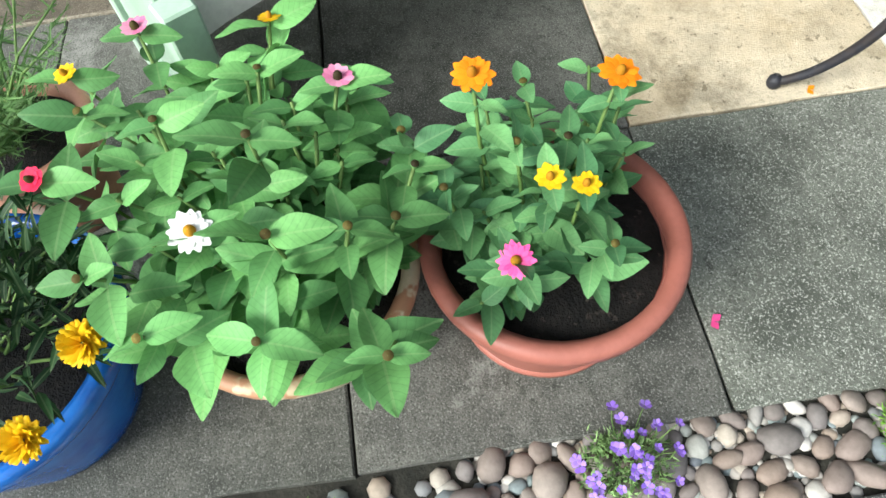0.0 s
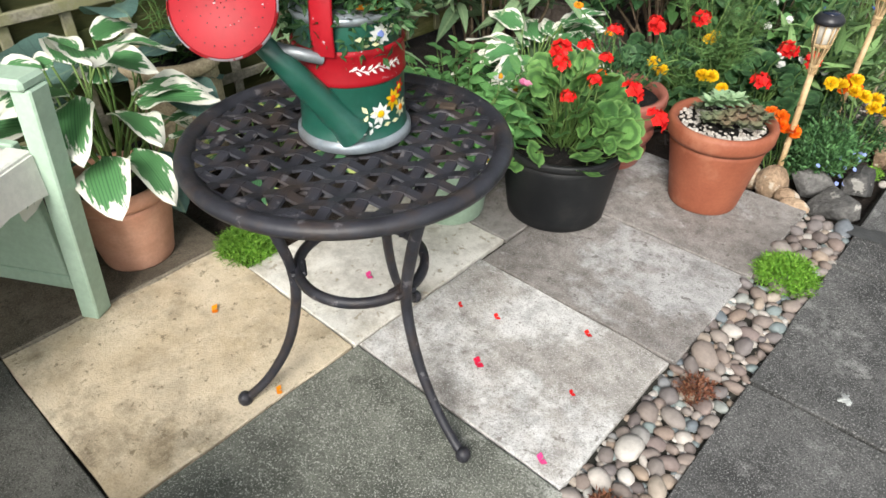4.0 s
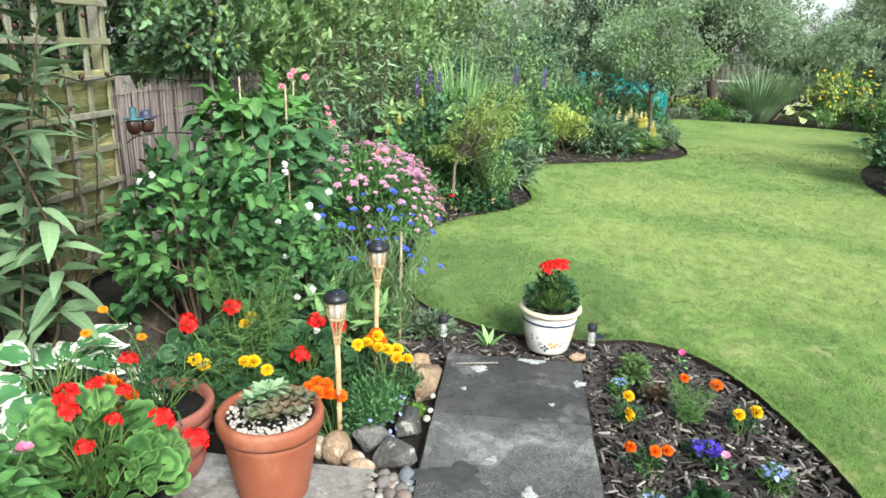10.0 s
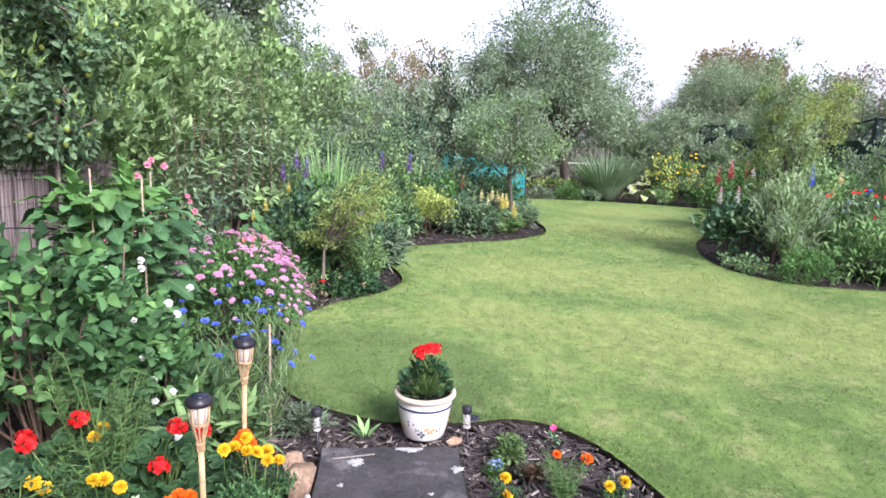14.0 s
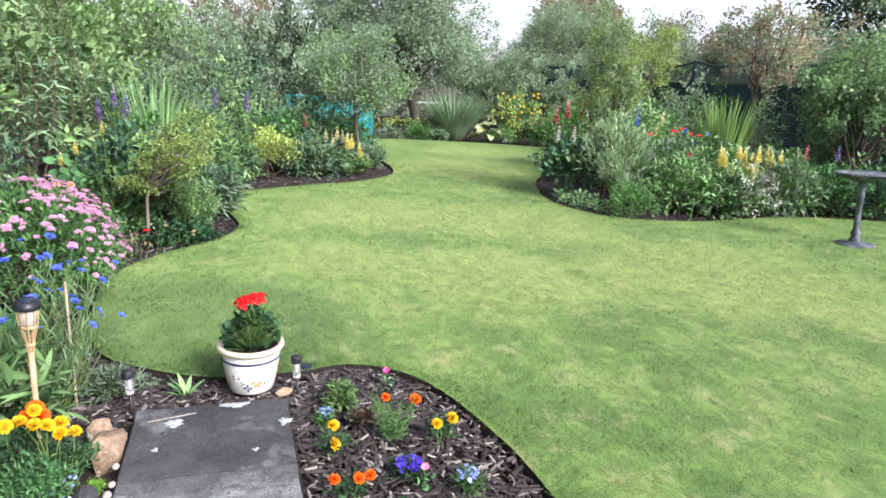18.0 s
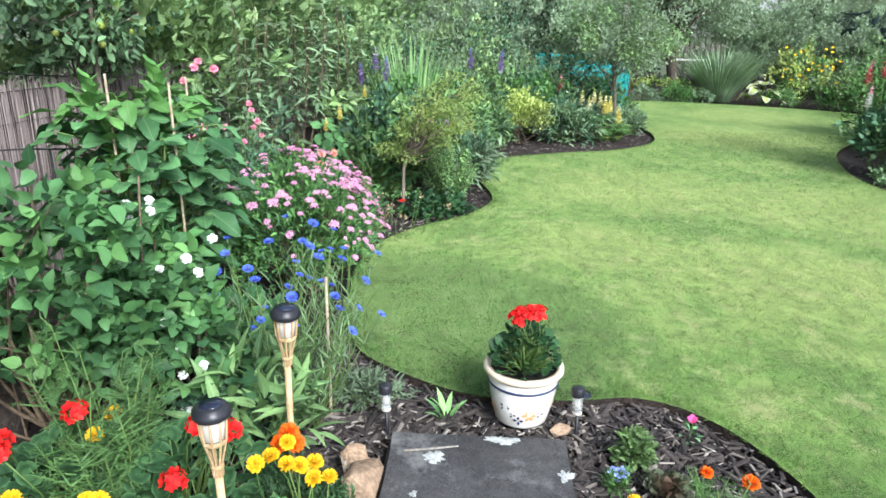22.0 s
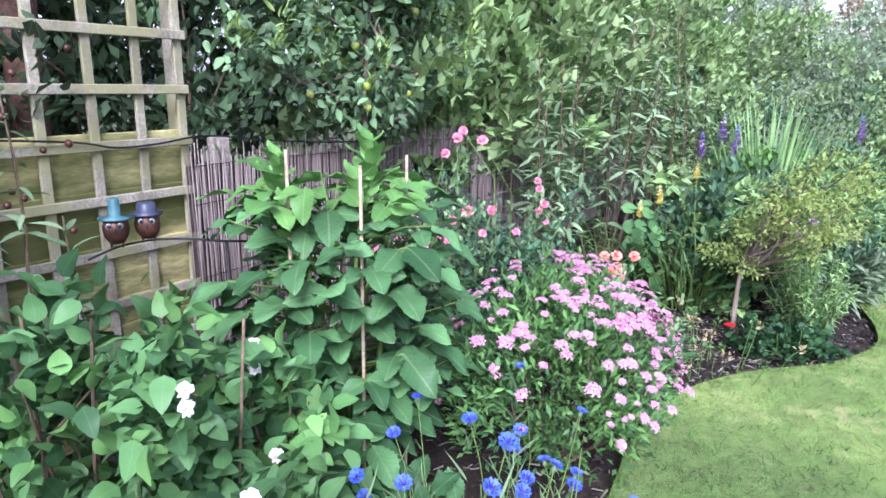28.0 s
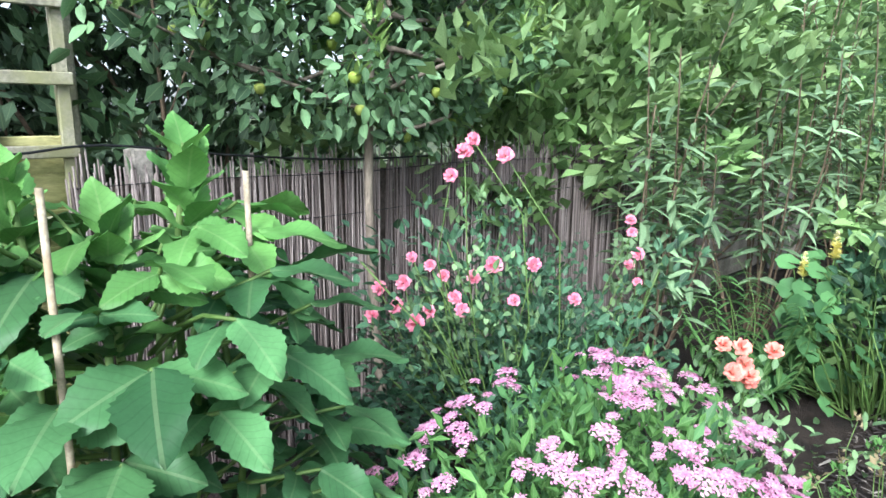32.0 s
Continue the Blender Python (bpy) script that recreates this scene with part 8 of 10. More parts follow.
p = bush("white_groundcover", (0.22, 2.12, -0.03), 0.20, 0.17, 0.30, "dark leafy busy lizzie with white flowers", "plant", G["shrub_dark"], "oval", (0.035, 0.06), 60, 10, seed=15)
for k in range(10):
    p.flower(F["white_fl"], (p.rng.uniform(-0.1, 0.18), p.rng.uniform(-0.2, 0.05), p.rng.uniform(0.12, 0.30)), UP + np.array((0.4, -0.8, 0)), 0.66)
p.done()

# staked dahlia
p = Plant("dahlia_plant", (-0.36, 2.92, -0.03), "tall staked dahlia with big dark green leaves and fresh shoots", "plant", seed=16)
p.single = 300
for k in range(9):
    a = k * 2.4
    p.stem((math.cos(a) * 0.04, math.sin(a) * 0.04, 0), (math.cos(a) * 0.16, math.sin(a) * 0.14, 0.90), 0.010, 0.006, 0.05, 6)
# leaf stalks, each with a large end leaflet and one or two pairs behind it
for k in range(136):
    u = (k + 0.5) / 136
    a = k * 2.39996
    h = 0.26 + 0.79 * u ** 0.85
    reach = 0.49 * math.sqrt(max(1 - (max(h - 0.70, 0) / 0.44) ** 2, 0.08)) * (0.85 if h < 0.42 else 1.0) * (0.62 if k % 4 == 0 else 1.0) * p.rng.uniform(0.85, 1.12)
    d = np.array([math.cos(a), math.sin(a), 0.0])
    root = np.array([math.cos(a) * 0.06, math.sin(a) * 0.06, h - 0.06])
    end = d * reach * 0.66 + UP * (h + 0.05)
    p.stem(root, end, 0.005, 0.003, 0.04)
    side = np.array([-d[1], d[0], 0.0])
    mat = G["dahlia_new"] if u > 0.90 else G["dahlia"]
    big = p.rng.uniform(0.11, 0.17) * (1.0 - 0.18 * u)
    p.leaf("dahlia", [end], [d + UP * p.rng.uniform(-0.45, 0.22) + p.rng.normal(size=3) * 0.2], [d * 0.25 + UP + p.rng.normal(size=3) * 0.24], [big], mat)
    for w, z in ((0.86, 0.80), (0.55, 0.62)):
        q = root + (end - root) * w
        for sgn in (-1, 1):
            if w < 0.8 and p.rng.uniform() < 0.35:
                continue
            D = side * sgn + d * p.rng.uniform(0.35, 0.9) + UP * p.rng.uniform(-0.3, 0.2)
            p.leaf("dahlia", [q], [D], [d * 0.3 + UP + p.rng.normal(size=3) * 0.3], [big * z * p.rng.uniform(0.85, 1.1)], mat)
for x, y, z in ((-0.11, -0.13, 1.16), (0.05, 0.09, 1.19), (0.12, -0.06, 1.10), (-0.02, -0.18, 1.02)):
    p.stem((x * 0.8, y * 0.8, 0.70), (x, y, z), 0.009, 0.005, 0.02, 6)
    for k in range(18):
        c, w = k * 2.4, k / 17.0
        q = np.array([x, y, z - 0.22 + 0.19 * w])
        D = np.array([math.cos(c) * (1.1 - 0.75 * w), math.sin(c) * (1.1 - 0.75 * w), 0.25 + 0.9 * w])
        p.leaf("dahlia", [q], [D], [np.array([-math.cos(c) * w * 0.7, -math.sin(c) * w * 0.7, 0.9])], [p.rng.uniform(0.085, 0.125) * (1.05 - 0.30 * w)], G["dahlia_new"])
p.done()
for (x, y, h) in ((-0.150, 2.765, 1.15), (-0.365, 2.72, 1.18), (-0.21, 3.06, 1.15)):
    ob = part_of("garden_cane", raw_mesh("garden_cane", [tube([(0, 0, 0), (0.004, 0, h * 0.5), (0, 0, h)], 0.0055, 0.0048, 7)], [M["cane"]]), None, "", (x, y, -0.03))
    tagged(ob, "pale bamboo cane supporting the dahlia", "cane", "dahlia canes")

# low lobed leaves in front of the dahlia
p = Plant("anemone_plant", (0.06, 2.70, -0.03), "low clump of dark lobed leaves below the dahlia", "plant", seed=26)
p.single = 160
for k in range(150):
    a, u = p.rng.uniform(0, 6.28), p.rng.uniform(0, 1) ** 0.5
    q = np.array([math.cos(a) * 0.26 * u, math.sin(a) * 0.22 * u, 0.30 * (1 - 0.5 * u * u) * p.rng.uniform(0.6, 1.05)])
    p.stem(q * (0.3, 0.3, 0), q, 0.0025, 0.002)
    p.leaf("dahlia", [q], [unit([q[0], q[1], 0.05]) + p.rng.normal(size=3) * 0.4], [UP + p.rng.normal(size=3) * 0.3], [p.rng.uniform(0.06, 0.10)], G["dahlia"])
p.done()

# pink spirea
p = bush("spirea_shrub", (0.10, 3.57, -0.03), 0.40, 0.48, 0.70, "mounded spirea covered in flat pink flower heads", "shrub", G["spirea"], "lancet", (0.027, 0.048), 330, 25, 0.0, 17, twigs=40, lump=0.06, lift=0.35, tight=0.8, mat2=G["shrub"])
k = 0
while k < 260:
    d = unit(p.rng.normal(size=3))
    w = 0.62 * d[2] + 0.52 * d[0] + 0.22 * math.sin(d[0] * 7 + 1.3) * math.sin(d[1] * 6)
    if d[2] < 0.0 or p.rng.uniform() > 0.05 + 1.15 * max(w, 0) ** 1.8:
        continue
    q = np.array([0, 0, 0.31]) + d * (0.43, 0.51, 0.44) * p.rng.uniform(0.95, 1.07)
    p.flower(F["corymb"], q, d * 0.8 + UP + p.rng.normal(size=3) * 0.15, 0.22 + 0.40 * p.rng.uniform(0, 1) ** 1.3, "flower_head")
    k += 1
p.done(M["stem_brown"])

# roses against the reed screen
p = Plant("rose_bush", (-0.55, 4.2, -0.03), "pink rose bush against the reed screen", "shrub", seed=18)
C = []
for k in range(34):
    tip = np.array([p.rng.normal() * 0.24 - 0.02, p.rng.normal() * 0.38, p.rng.uniform(0.3, 0.86)])
    p.stem(tip * (0.2, 0.2, 0), tip, 0.006, 0.003, 0.08)
    C.append(tip)
p.clumps(np.array(C + [c * (0.8, 0.8, 0.75) for c in C] + [c * (0.9, 0.9, 0.45) for c in C]), 56, 0.085, "oval", (0.028, 0.046), G["shrub_dark"], (0, 0, 0.2))
for x, y, z in ((-0.56, 3.85, 1.04), (-0.49, 3.83, 1.11), (-0.47, 3.84, 1.14), (-0.41, 3.9, 1.10), (-0.82, 3.9, 0.68), (-0.78, 3.9, 0.77), (-0.88, 3.85, 0.66), (-0.75, 3.95, 0.74), (-0.64, 3.95, 0.66), (-0.80, 3.85, 0.62), (-0.61, 4.0, 0.72), (-0.53, 4.0, 0.77),
                (-0.46, 4.1, 0.77), (-0.45, 4.0, 0.68), (-0.74, 4.0, 0.70), (-0.92, 3.85, 0.56), (-0.68, 3.88, 0.62), (-0.58, 3.92, 0.64), (-0.72, 3.86, 0.58), (-0.51, 4.72, 0.83), (-0.49, 4.70, 0.79), (-0.45, 4.68, 0.72), (-0.47, 4.66, 0.68), (-0.40, 4.6, 0.64), (-0.38, 4.2, 0.66)):
    q = np.array((x, y, z)) - (-0.55, 4.2, -0.03)
    p.stem((q[0] * 0.5, q[1] * 0.5, 0.25), q, 0.003, 0.002)
    w = np.array((q[0] * 0.5, q[1] * 0.5, 0.25))
    p.clumps([w + (q - w) * u for u in (0.45, 0.65, 0.85)], 9, 0.03, "oval", (0.022, 0.04), G["rose_leaf"], w)
    p.flower(F["rose"], q, UP * 0.7 + np.array((0.6, -0.8, 0)), p.rng.uniform(0.75, 1.25))
p.done(M["stem"])
p = Plant("rose_bush", (0.03, 4.45, -0.03), "low salmon pink rose with seed heads", "shrub", seed=19)
C = [np.array([p.rng.normal() * 0.16, p.rng.normal() * 0.18, p.rng.uniform(0.12, 0.45)]) for k in range(24)]
for c in C:
    p.stem(c * (0.3, 0.3, 0), c, 0.004, 0.002, 0.08)
p.clumps(np.array(C), 24, 0.06, "oval", (0.03, 0.05), G["rose_leaf"], (0, 0, 0))
for k in range(8):
    p.flower(F["rose_salmon"], (0.0 + p.rng.normal() * 0.035, 0.03 + p.rng.normal() * 0.05, 0.55 + p.rng.normal() * 0.035), UP + np.array((0.5, -0.7, 0)), 1.0)
p.done()

# espalier apple tree in front of the reed screen
p = Plant("apple_tree", (-1.0, 3.98, -0.03), "slender apple tree with small green apples above the reed screen", "tree", seed=20)
wood = [tube(bent((0, 0, 0), (-0.05, 0.1, 2.3), 0.02, 8, p.rng), 0.020, 0.010, 8)]
C = []
for k in range(34):
    z = p.rng.uniform(1.15, 2.25)
    tip = np.array([-0.12 + p.rng.normal() * 0.12, p.rng.uniform(-0.85, 1.1), z + p.rng.uniform(-0.06, 0.25)])
    wood.append(tube(bent((-0.03, 0.05, z), tip, 0.1, 5, p.rng), 0.009, 0.004, 5))
    C += [np.array((-0.03, 0.05, z)) + (tip - (-0.03, 0.05, z)) * u for u in (0.3, 0.55, 0.8, 1.0)]
p.clumps(np.array(C), 40, 0.085, "oval", (0.04, 0.07), G["apple_shaded"], (0, 0, 1.4), out=0.4, lift=-0.2, flat=0.8)
for c in C[3::4]:
    tips = c + np.array([(0.03, 0, 0.0), (0.05, -0.01, 0.07), (0.06, 0.0, 0.15)]) * p.rng.uniform(0.7, 1.3) + p.rng.normal(size=(3, 3)) * 0.02
    p.stems.append(tube([c, tips[1], tips[2]], 0.003, 0.0015, 4))
    p.clumps(tips, 9, 0.024, "lance", (0.05, 0.09), G["shoot"], c - UP * 0.1, lift=0.5)
part_of("trunk", raw_mesh("trunk", wood, [M["bark_grey"]]), p.ob)
tagged(part_of("shoot", raw_mesh("shoot", p.stems, [M["stem"]]), p.ob), kind="stuff")
part_of("crown", raw_mesh("crown", p.leaves, p.mats), p.ob)
ap = raw_mesh("apple", [lathe([(0.001, -0.018), (0.012, -0.016), (0.019, 0.0), (0.017, 0.010), (0.008, 0.016), (0.001, 0.013)], 10, 0)], [G["fruit"]])
for c in C[::2]:
    p.flower(ap, c + p.rng.normal(size=3) * 0.05 - UP * 0.04, UP, 1.0, "apple")


# ---- buddleja by the fence ----
def lance_shrub(name, at, n, r, h, label, mat, leaf=(0.10, 0.17), seed=0, per=26, low=0.12, lean=(0.0, 0.0), t="lance"):
    """Upright arching stems clothed in long narrow leaves."""
    p = Plant(name, at, label, "shrub", seed=seed)
    for k in range(n):
        a, q = p.rng.uniform(0, 6.28), p.rng.uniform(0, 1) ** 0.5
        b = np.array([math.cos(a) * r * 0.25 * q, math.sin(a) * r * 0.25 * q, 0])
        tip = np.array([math.cos(a) * r * q + lean[0], math.sin(a) * r * q + lean[1], h * p.rng.uniform(0.55, 1.05)])
        pts = p.stem(b, tip, 0.007, 0.003, 0.06, 5, 7)
        u = np.sort(p.rng.uniform(low, 1.0, per))
        C = np.array([np.interp(u, np.linspace(0, 1, 7), pts[:, i]) for i in range(3)]).T
        aa = np.arange(per) * 2.4
        D = np.stack([np.cos(aa), np.sin(aa), p.rng.uniform(-0.25, 0.4, per) + (u > 0.9) * 0.6], 1) + p.rng.normal(size=(per, 3)) * 0.2
        p.leaf(t, C, D, UP + p.rng.normal(size=(per, 3)) * 0.3, p.rng.uniform(leaf[0], leaf[1], per) * (1.1 - 0.35 * u), mat)
    return p


p = lance_shrub("buddleja_shrub", (-0.74, 1.42, -0.03), 24, 0.50, 1.62, "tall buddleja with long grey-green leaves by the fence", G["buddleja"], (0.13, 0.215), 31, 40, 0.36, t="lance_wide")
p.done(M["stem_brown"])
p = lance_shrub("buddleja_shrub", (-0.95, 0.75, -0.03), 14, 0.35, 1.3, "younger buddleja with narrow leaves behind the hostas", G["buddleja"], (0.10, 0.16), 32, 26)
p.done(M["stem_brown"])
seedhead = raw_mesh("seed_head", [lathe([(0.001, -0.011), (0.009, -0.006), (0.011, 0.002), (0.007, 0.009), (0.001, 0.011)], 7, 0)], [M["copper"]])
p = lance_shrub("orange_ball_shrub", (-1.02, 2.12, -0.03), 12, 0.32, 1.55, "grey-leaved shrub with faded brown ball flowers against the trellis", G["buddleja"], (0.08, 0.13), 33, 16, 0.55)
for k in range(34):
    p.flower(seedhead, (p.rng.normal() * 0.15, p.rng.normal() * 0.22, p.rng.uniform(0.8, 1.5)), UP, 1.0, "seed_head")
p.done(M["stem_brown"])

# ---- hedge and trees behind the left fence ----
for x, y, r, h, s in ((-2.3, -0.6, 0.9, 2.5, 1), (-2.3, 0.9, 0.95, 2.6, 2), (-2.35, 2.4, 0.95, 2.9, 3), (-2.35, 3.8, 0.95, 2.7, 4)):
    bush("hedge_shrub", (x, y, -0.1), r * 0.85, r, h, "dense dark hedge shrub behind the fence", "shrub", G["hedge_dark"], "lo", (0.055, 0.10), 200, 52, 0.1, 40 + s, twigs=20, mat2=G["apple_shaded"], tight=0.75).done(M["stem_brown"])
# added crown, kept above the view, that blocks sky light from the patio fence
tree("shading_tree", (-1.75, 0.1, -0.1), 3.1, 1.25, 1.75, "leafy tree added over the patio fence to shade it", G["hedge_dark"], 0.05, 330, 40, (0.09, 0.15), "fold", (0.75, -0.1), 45, mat2=G["apple_shaded"])
tr = thing("tree_trunk", (-1.75, 2.75, -0.1), "brown tree trunk seen through the trellis", "tree")
part_of("trunk", raw_mesh("trunk", [tube([(0, 0, 0), (0.02, 0.02, 1.2), (0.0, 0.05, 2.6)], 0.075, 0.06, 10)], [surf("brown_trunk", (0.11, 0.06, 0.045), (0.19, 0.11, 0.08), 12, 60, 0.9, 0.8, 0.01)]), tr)
for x, y, r, h, m, s in ((-1.8, 5.3, 1.0, 2.6, "hedge", 1), (-1.65, 6.7, 1.0, 2.75, "hedge", 2), (-1.8, 8.2, 1.0, 2.9, "hedge", 3), (-1.5, 9.8, 1.1, 2.8, "hedge", 4), (-1.2, 11.6, 1.2, 2.9, "hedge", 5), (-0.6, 13.4, 1.2, 2.7, "far_grey", 6)):
    bush("hedge_shrub", (x, y, -0.1), r, r, h, "tall light green mixed hedge shrub along the boundary", "shrub", G[m], "lo" if m != "hedge" else "fold", (0.055, 0.10) if m != "hedge" else (0.075, 0.135), 165, 62 if m != "hedge" else 50, 0.1, 50 + s, twigs=20, mat2=G["apple"], lump=0.25, tight=0.66).done(M["stem_brown"])
tree("large_tree", (-3.0, 15.5, -0.1), 6.6, 2.6, 1.6, "large dark deciduous tree beyond the boundary", G["far"], 0.2, 420, 90, (0.08, 0.14), seed=61, fork=14)
tree("large_tree", (-4.5, 10.0, -0.1), 5.6, 2.2, 1.4, "tall dark tree behind the hedge", G["hedge_dark"], 0.18, 320, 50, (0.10, 0.17), seed=62, fork=12)

# ---- planting further along the left bed ----
for x, y, h, n, s in ((-0.78, 5.35, 1.75, 11, 1), (-0.68, 6.4, 2.0, 14, 2), (-0.5, 7.5, 2.05, 16, 3)):
    lance_shrub("lance_shrub", (x, y, -0.03), n, 0.42, h, "upright light green shrub with narrow leaves", G["buddleja"], (0.11, 0.18), 70 + s, 40, 0.3).done(M["stem_brown"])
p = Plant("acer_tree", (0.478, 5.25, -0.03), "small japanese maple with fine bronze-green leaves", "tree", seed=71)
wood = [tube(bent((0, 0, 0), (0.0, 0.02, 0.46), 0.04, 5, p.rng), 0.016, 0.011, 7)]
for k in range(54):
    a, r = p.rng.uniform(0, 6.28), p.rng.uniform(0.03, 0.30)
    side = p.rng.uniform(0, 1) ** 1.4
    tip = np.array([math.cos(a) * r * 0.8 - 0.06 + 0.50 * side, math.sin(a) * r, 0.42 + p.rng.uniform(-0.04, 0.42) * (1 - 0.7 * r / 0.30) + 0.36 * side])
    wood.append(tube(bent((0, 0.02, 0.40), tip, 0.12, 5, p.rng), 0.007, 0.002, 4))
    n = 100
    disc = dome(p.rng, n, (0.10, 0.10, 0.055), 0.5, -1)
    disc[:, 2] += -0.25 * np.abs(disc[:, 0]) + 0.25 * disc[:, 0] * side
    p.leaf("lo", tip + disc, disc * (1, 1, 0.3) + p.rng.normal(size=disc.shape) * 0.05 - UP * 0.02, UP + p.rng.normal(size=disc.shape) * 0.4, p.rng.uniform(0.018, 0.034, len(disc)), G["acer"])
part_of("trunk", raw_mesh("trunk", wood, [M["bark_grey"]]), p.ob)
part_of("crown", raw_mesh("crown", p.leaves, p.mats), p.ob)
p = lance_shrub("fine_perennial", (0.80, 5.55, -0.03), 40, 0.25, 0.50, "bushy fine-leaved green perennial with a few lilac flowers", G["lupin_leaf"], (0.035, 0.065), 72, 50)
for x, y, z in ((-0.12, -0.05, 0.665), (-0.023, -0.05, 0.66), (-0.096, -0.05, 0.588)):
    p.stem((x * 0.6, y * 0.6, 0), (x, y, z), 0.002, 0.0015)
    p.flower(F["lilac"], (x, y, z), UP + np.array((0.2, -0.8, 0)), 1.3)
p.done(thin=True)
p = bush("geranium_groundcover", (0.75, 5.15, -0.03), 0.25, 0.16, 0.14, "low rounded groundcover at the bed edge", "plant", G["geranium_dark"], "round_lo", (0.012, 0.02), 90, 9, seed=73)
p.flower(F["red_small"], (-0.28, 0.0, 0.11), UP, 1.3)
p.done(thin=True)
p = Plant("dry_stalks", (0.40, 4.78, -0.03), "spent straw-coloured seed heads at the edge of the bed", "plant", seed=74)
for k in range(26):
    q = np.array([p.rng.normal() * 0.16, p.rng.normal() * 0.16, p.rng.uniform(0.08, 0.30)])
    p.stem(q * (0.8, 0.8, 0), q, 0.002, 0.0015)
    p.clumps([q], 10, 0.015, "lo", (0.02, 0.035), G["straw"] if k % 2 else G["geranium"], (0, 0, 0))
p.done(thin=True)
# broad-leaved perennials and ferns in the shade
p = Plant("ligularia_plant", (0.12, 5.75, -0.03), "broad-leaved perennial with lobed leaves and yellow spikes", "plant", seed=75)
for k in range(130):
    a, r = p.rng.uniform(0, 6.28), 0.42 * p.rng.uniform(0.05, 1) ** 0.5
    q = np.array([math.cos(a) * r, math.sin(a) * r, p.rng.uniform(0.05, 0.62)])
    p.stem(q * (0.4, 0.4, 0), q, 0.005, 0.003)
    p.leaf("round", [q], [unit([q[0], q[1], 0.1])], [np.array([0.3, -0.6, 0.8]) + p.rng.normal(size=3) * 0.3], [p.rng.uniform(0.035, 0.062)], G["shrub"])
for x, y, z in ((-0.01, -0.05, 0.82), (-0.22, -0.05, 0.64), (-0.32, -0.1, 0.55)):
    p.stem((x, y, 0), (x, y, z), 0.004, 0.003)
    p.flower(F["spike_y"], (x, y, z), UP, 0.38, "flower_spike")
p.done()
p = Plant("fern_plant", (-0.35, 5.5, -0.03), "green fern in the shade of the shrubs", "fern", seed=76)
for k in range(20):
    a = k * 2.4
    tip = np.array([math.cos(a) * 0.36, math.sin(a) * 0.36, p.rng.uniform(0.4, 0.66)])
    pts = p.stem((0, 0, 0), tip, 0.003, 0.001, 0.1, 4, 12)
    for q, w in zip(pts[2:], np.linspace(1, 0.25, 10)):
        for s in (-1, 1):
            p.leaf("lance", [q], [np.array([-math.sin(a) * s, math.cos(a) * s, -0.1])], [UP], [0.13 * w], G["feather"])
p.done()


def lupins(at, kinds, r, h, label, leaves=60, seed=0, size=1.0, mat="lupin_leaf", spots=()):
    p = Plant("lupin_plant", at, label, "plant", "lupins", seed)
    for k in range(leaves):
        a, q = p.rng.uniform(0, 6.28), r * p.rng.uniform(0.05, 1) ** 0.5
        c = np.array([math.cos(a) * q, math.sin(a) * q, h * p.rng.uniform(0.15, 0.75)])
        p.stem(c * (0.5, 0.5, 0), c, 0.003, 0.002)
        n = 8
        b = np.arange(n) / n * 6.28
        p.leaf("lance", np.tile(c, (n, 1)), np.stack([np.cos(b), np.sin(b), np.full(n, 0.1)], 1), np.tile(UP, (n, 1)) + p.rng.normal(size=3) * 0.2, np.full(n, 0.085 * size), G[mat])
    for i, kind in enumerate(kinds):
        a, q = p.rng.uniform(0, 6.28), r * 0.75 * p.rng.uniform(0.1, 1) ** 0.5
        b = np.array([math.cos(a) * q, math.sin(a) * q, h * p.rng.uniform(0.72, 0.95)])
        if i < len(spots):
            b = np.array(spots[i]) - np.array(at)
        p.stem(b * (1, 1, 0), b, 0.004, 0.003, 0.02)
        p.flower(F[kind], b, UP + p.rng.normal(size=3) * 0.06, 1.0 * size, "flower_spike")
    return p.done()


bush("shade_shrub", (0.28, 5.95, -0.03), 0.45, 0.35, 0.75, "dark leafy perennials behind the maple", "shrub", G["shrub_dark"], "mid", (0.05, 0.09), 150, 16, 0.0, 77, twigs=10, mat2=G["apple"]).done()
lupins((0.0, 7.45, -0.03), ["lupin_w", "lupin_p", "lupin_p"], 0.35, 0.9, "purple lupins at the back of the bed", 70, 81, 1.0, spots=[(-0.05, 7.4, 0.90), (0.06, 7.4, 0.80), (-0.20, 7.4, 0.76)])
lupins((1.05, 8.75, -0.03), ["lupin_p", "lupin_p"], 0.3, 0.9, "deep purple lupins behind the golden shrub", 50, 82, 1.1, spots=[(0.93, 8.6, 0.88), (1.30, 8.9, 0.82)])
lupins((2.1, 9.6, -0.03), ["lupin_r"], 0.25, 0.55, "single red lupin among the shrubs", 30, 83, 1.0, spots=[(2.13, 9.6, 0.55)])
blades("sword_leaves", (0.30, 7.75, -0.03), 0.40, 1.30, 150, "clump of upright sword-shaped leaves", G["iris"], "sword_up", 0.3, 84).done()
blades("sword_leaves", (1.45, 10.2, -0.03), 0.25, 1.2, 40, "upright sword-shaped leaves behind the lupins", G["iris"], "sword_up", 0.3, 85).done()
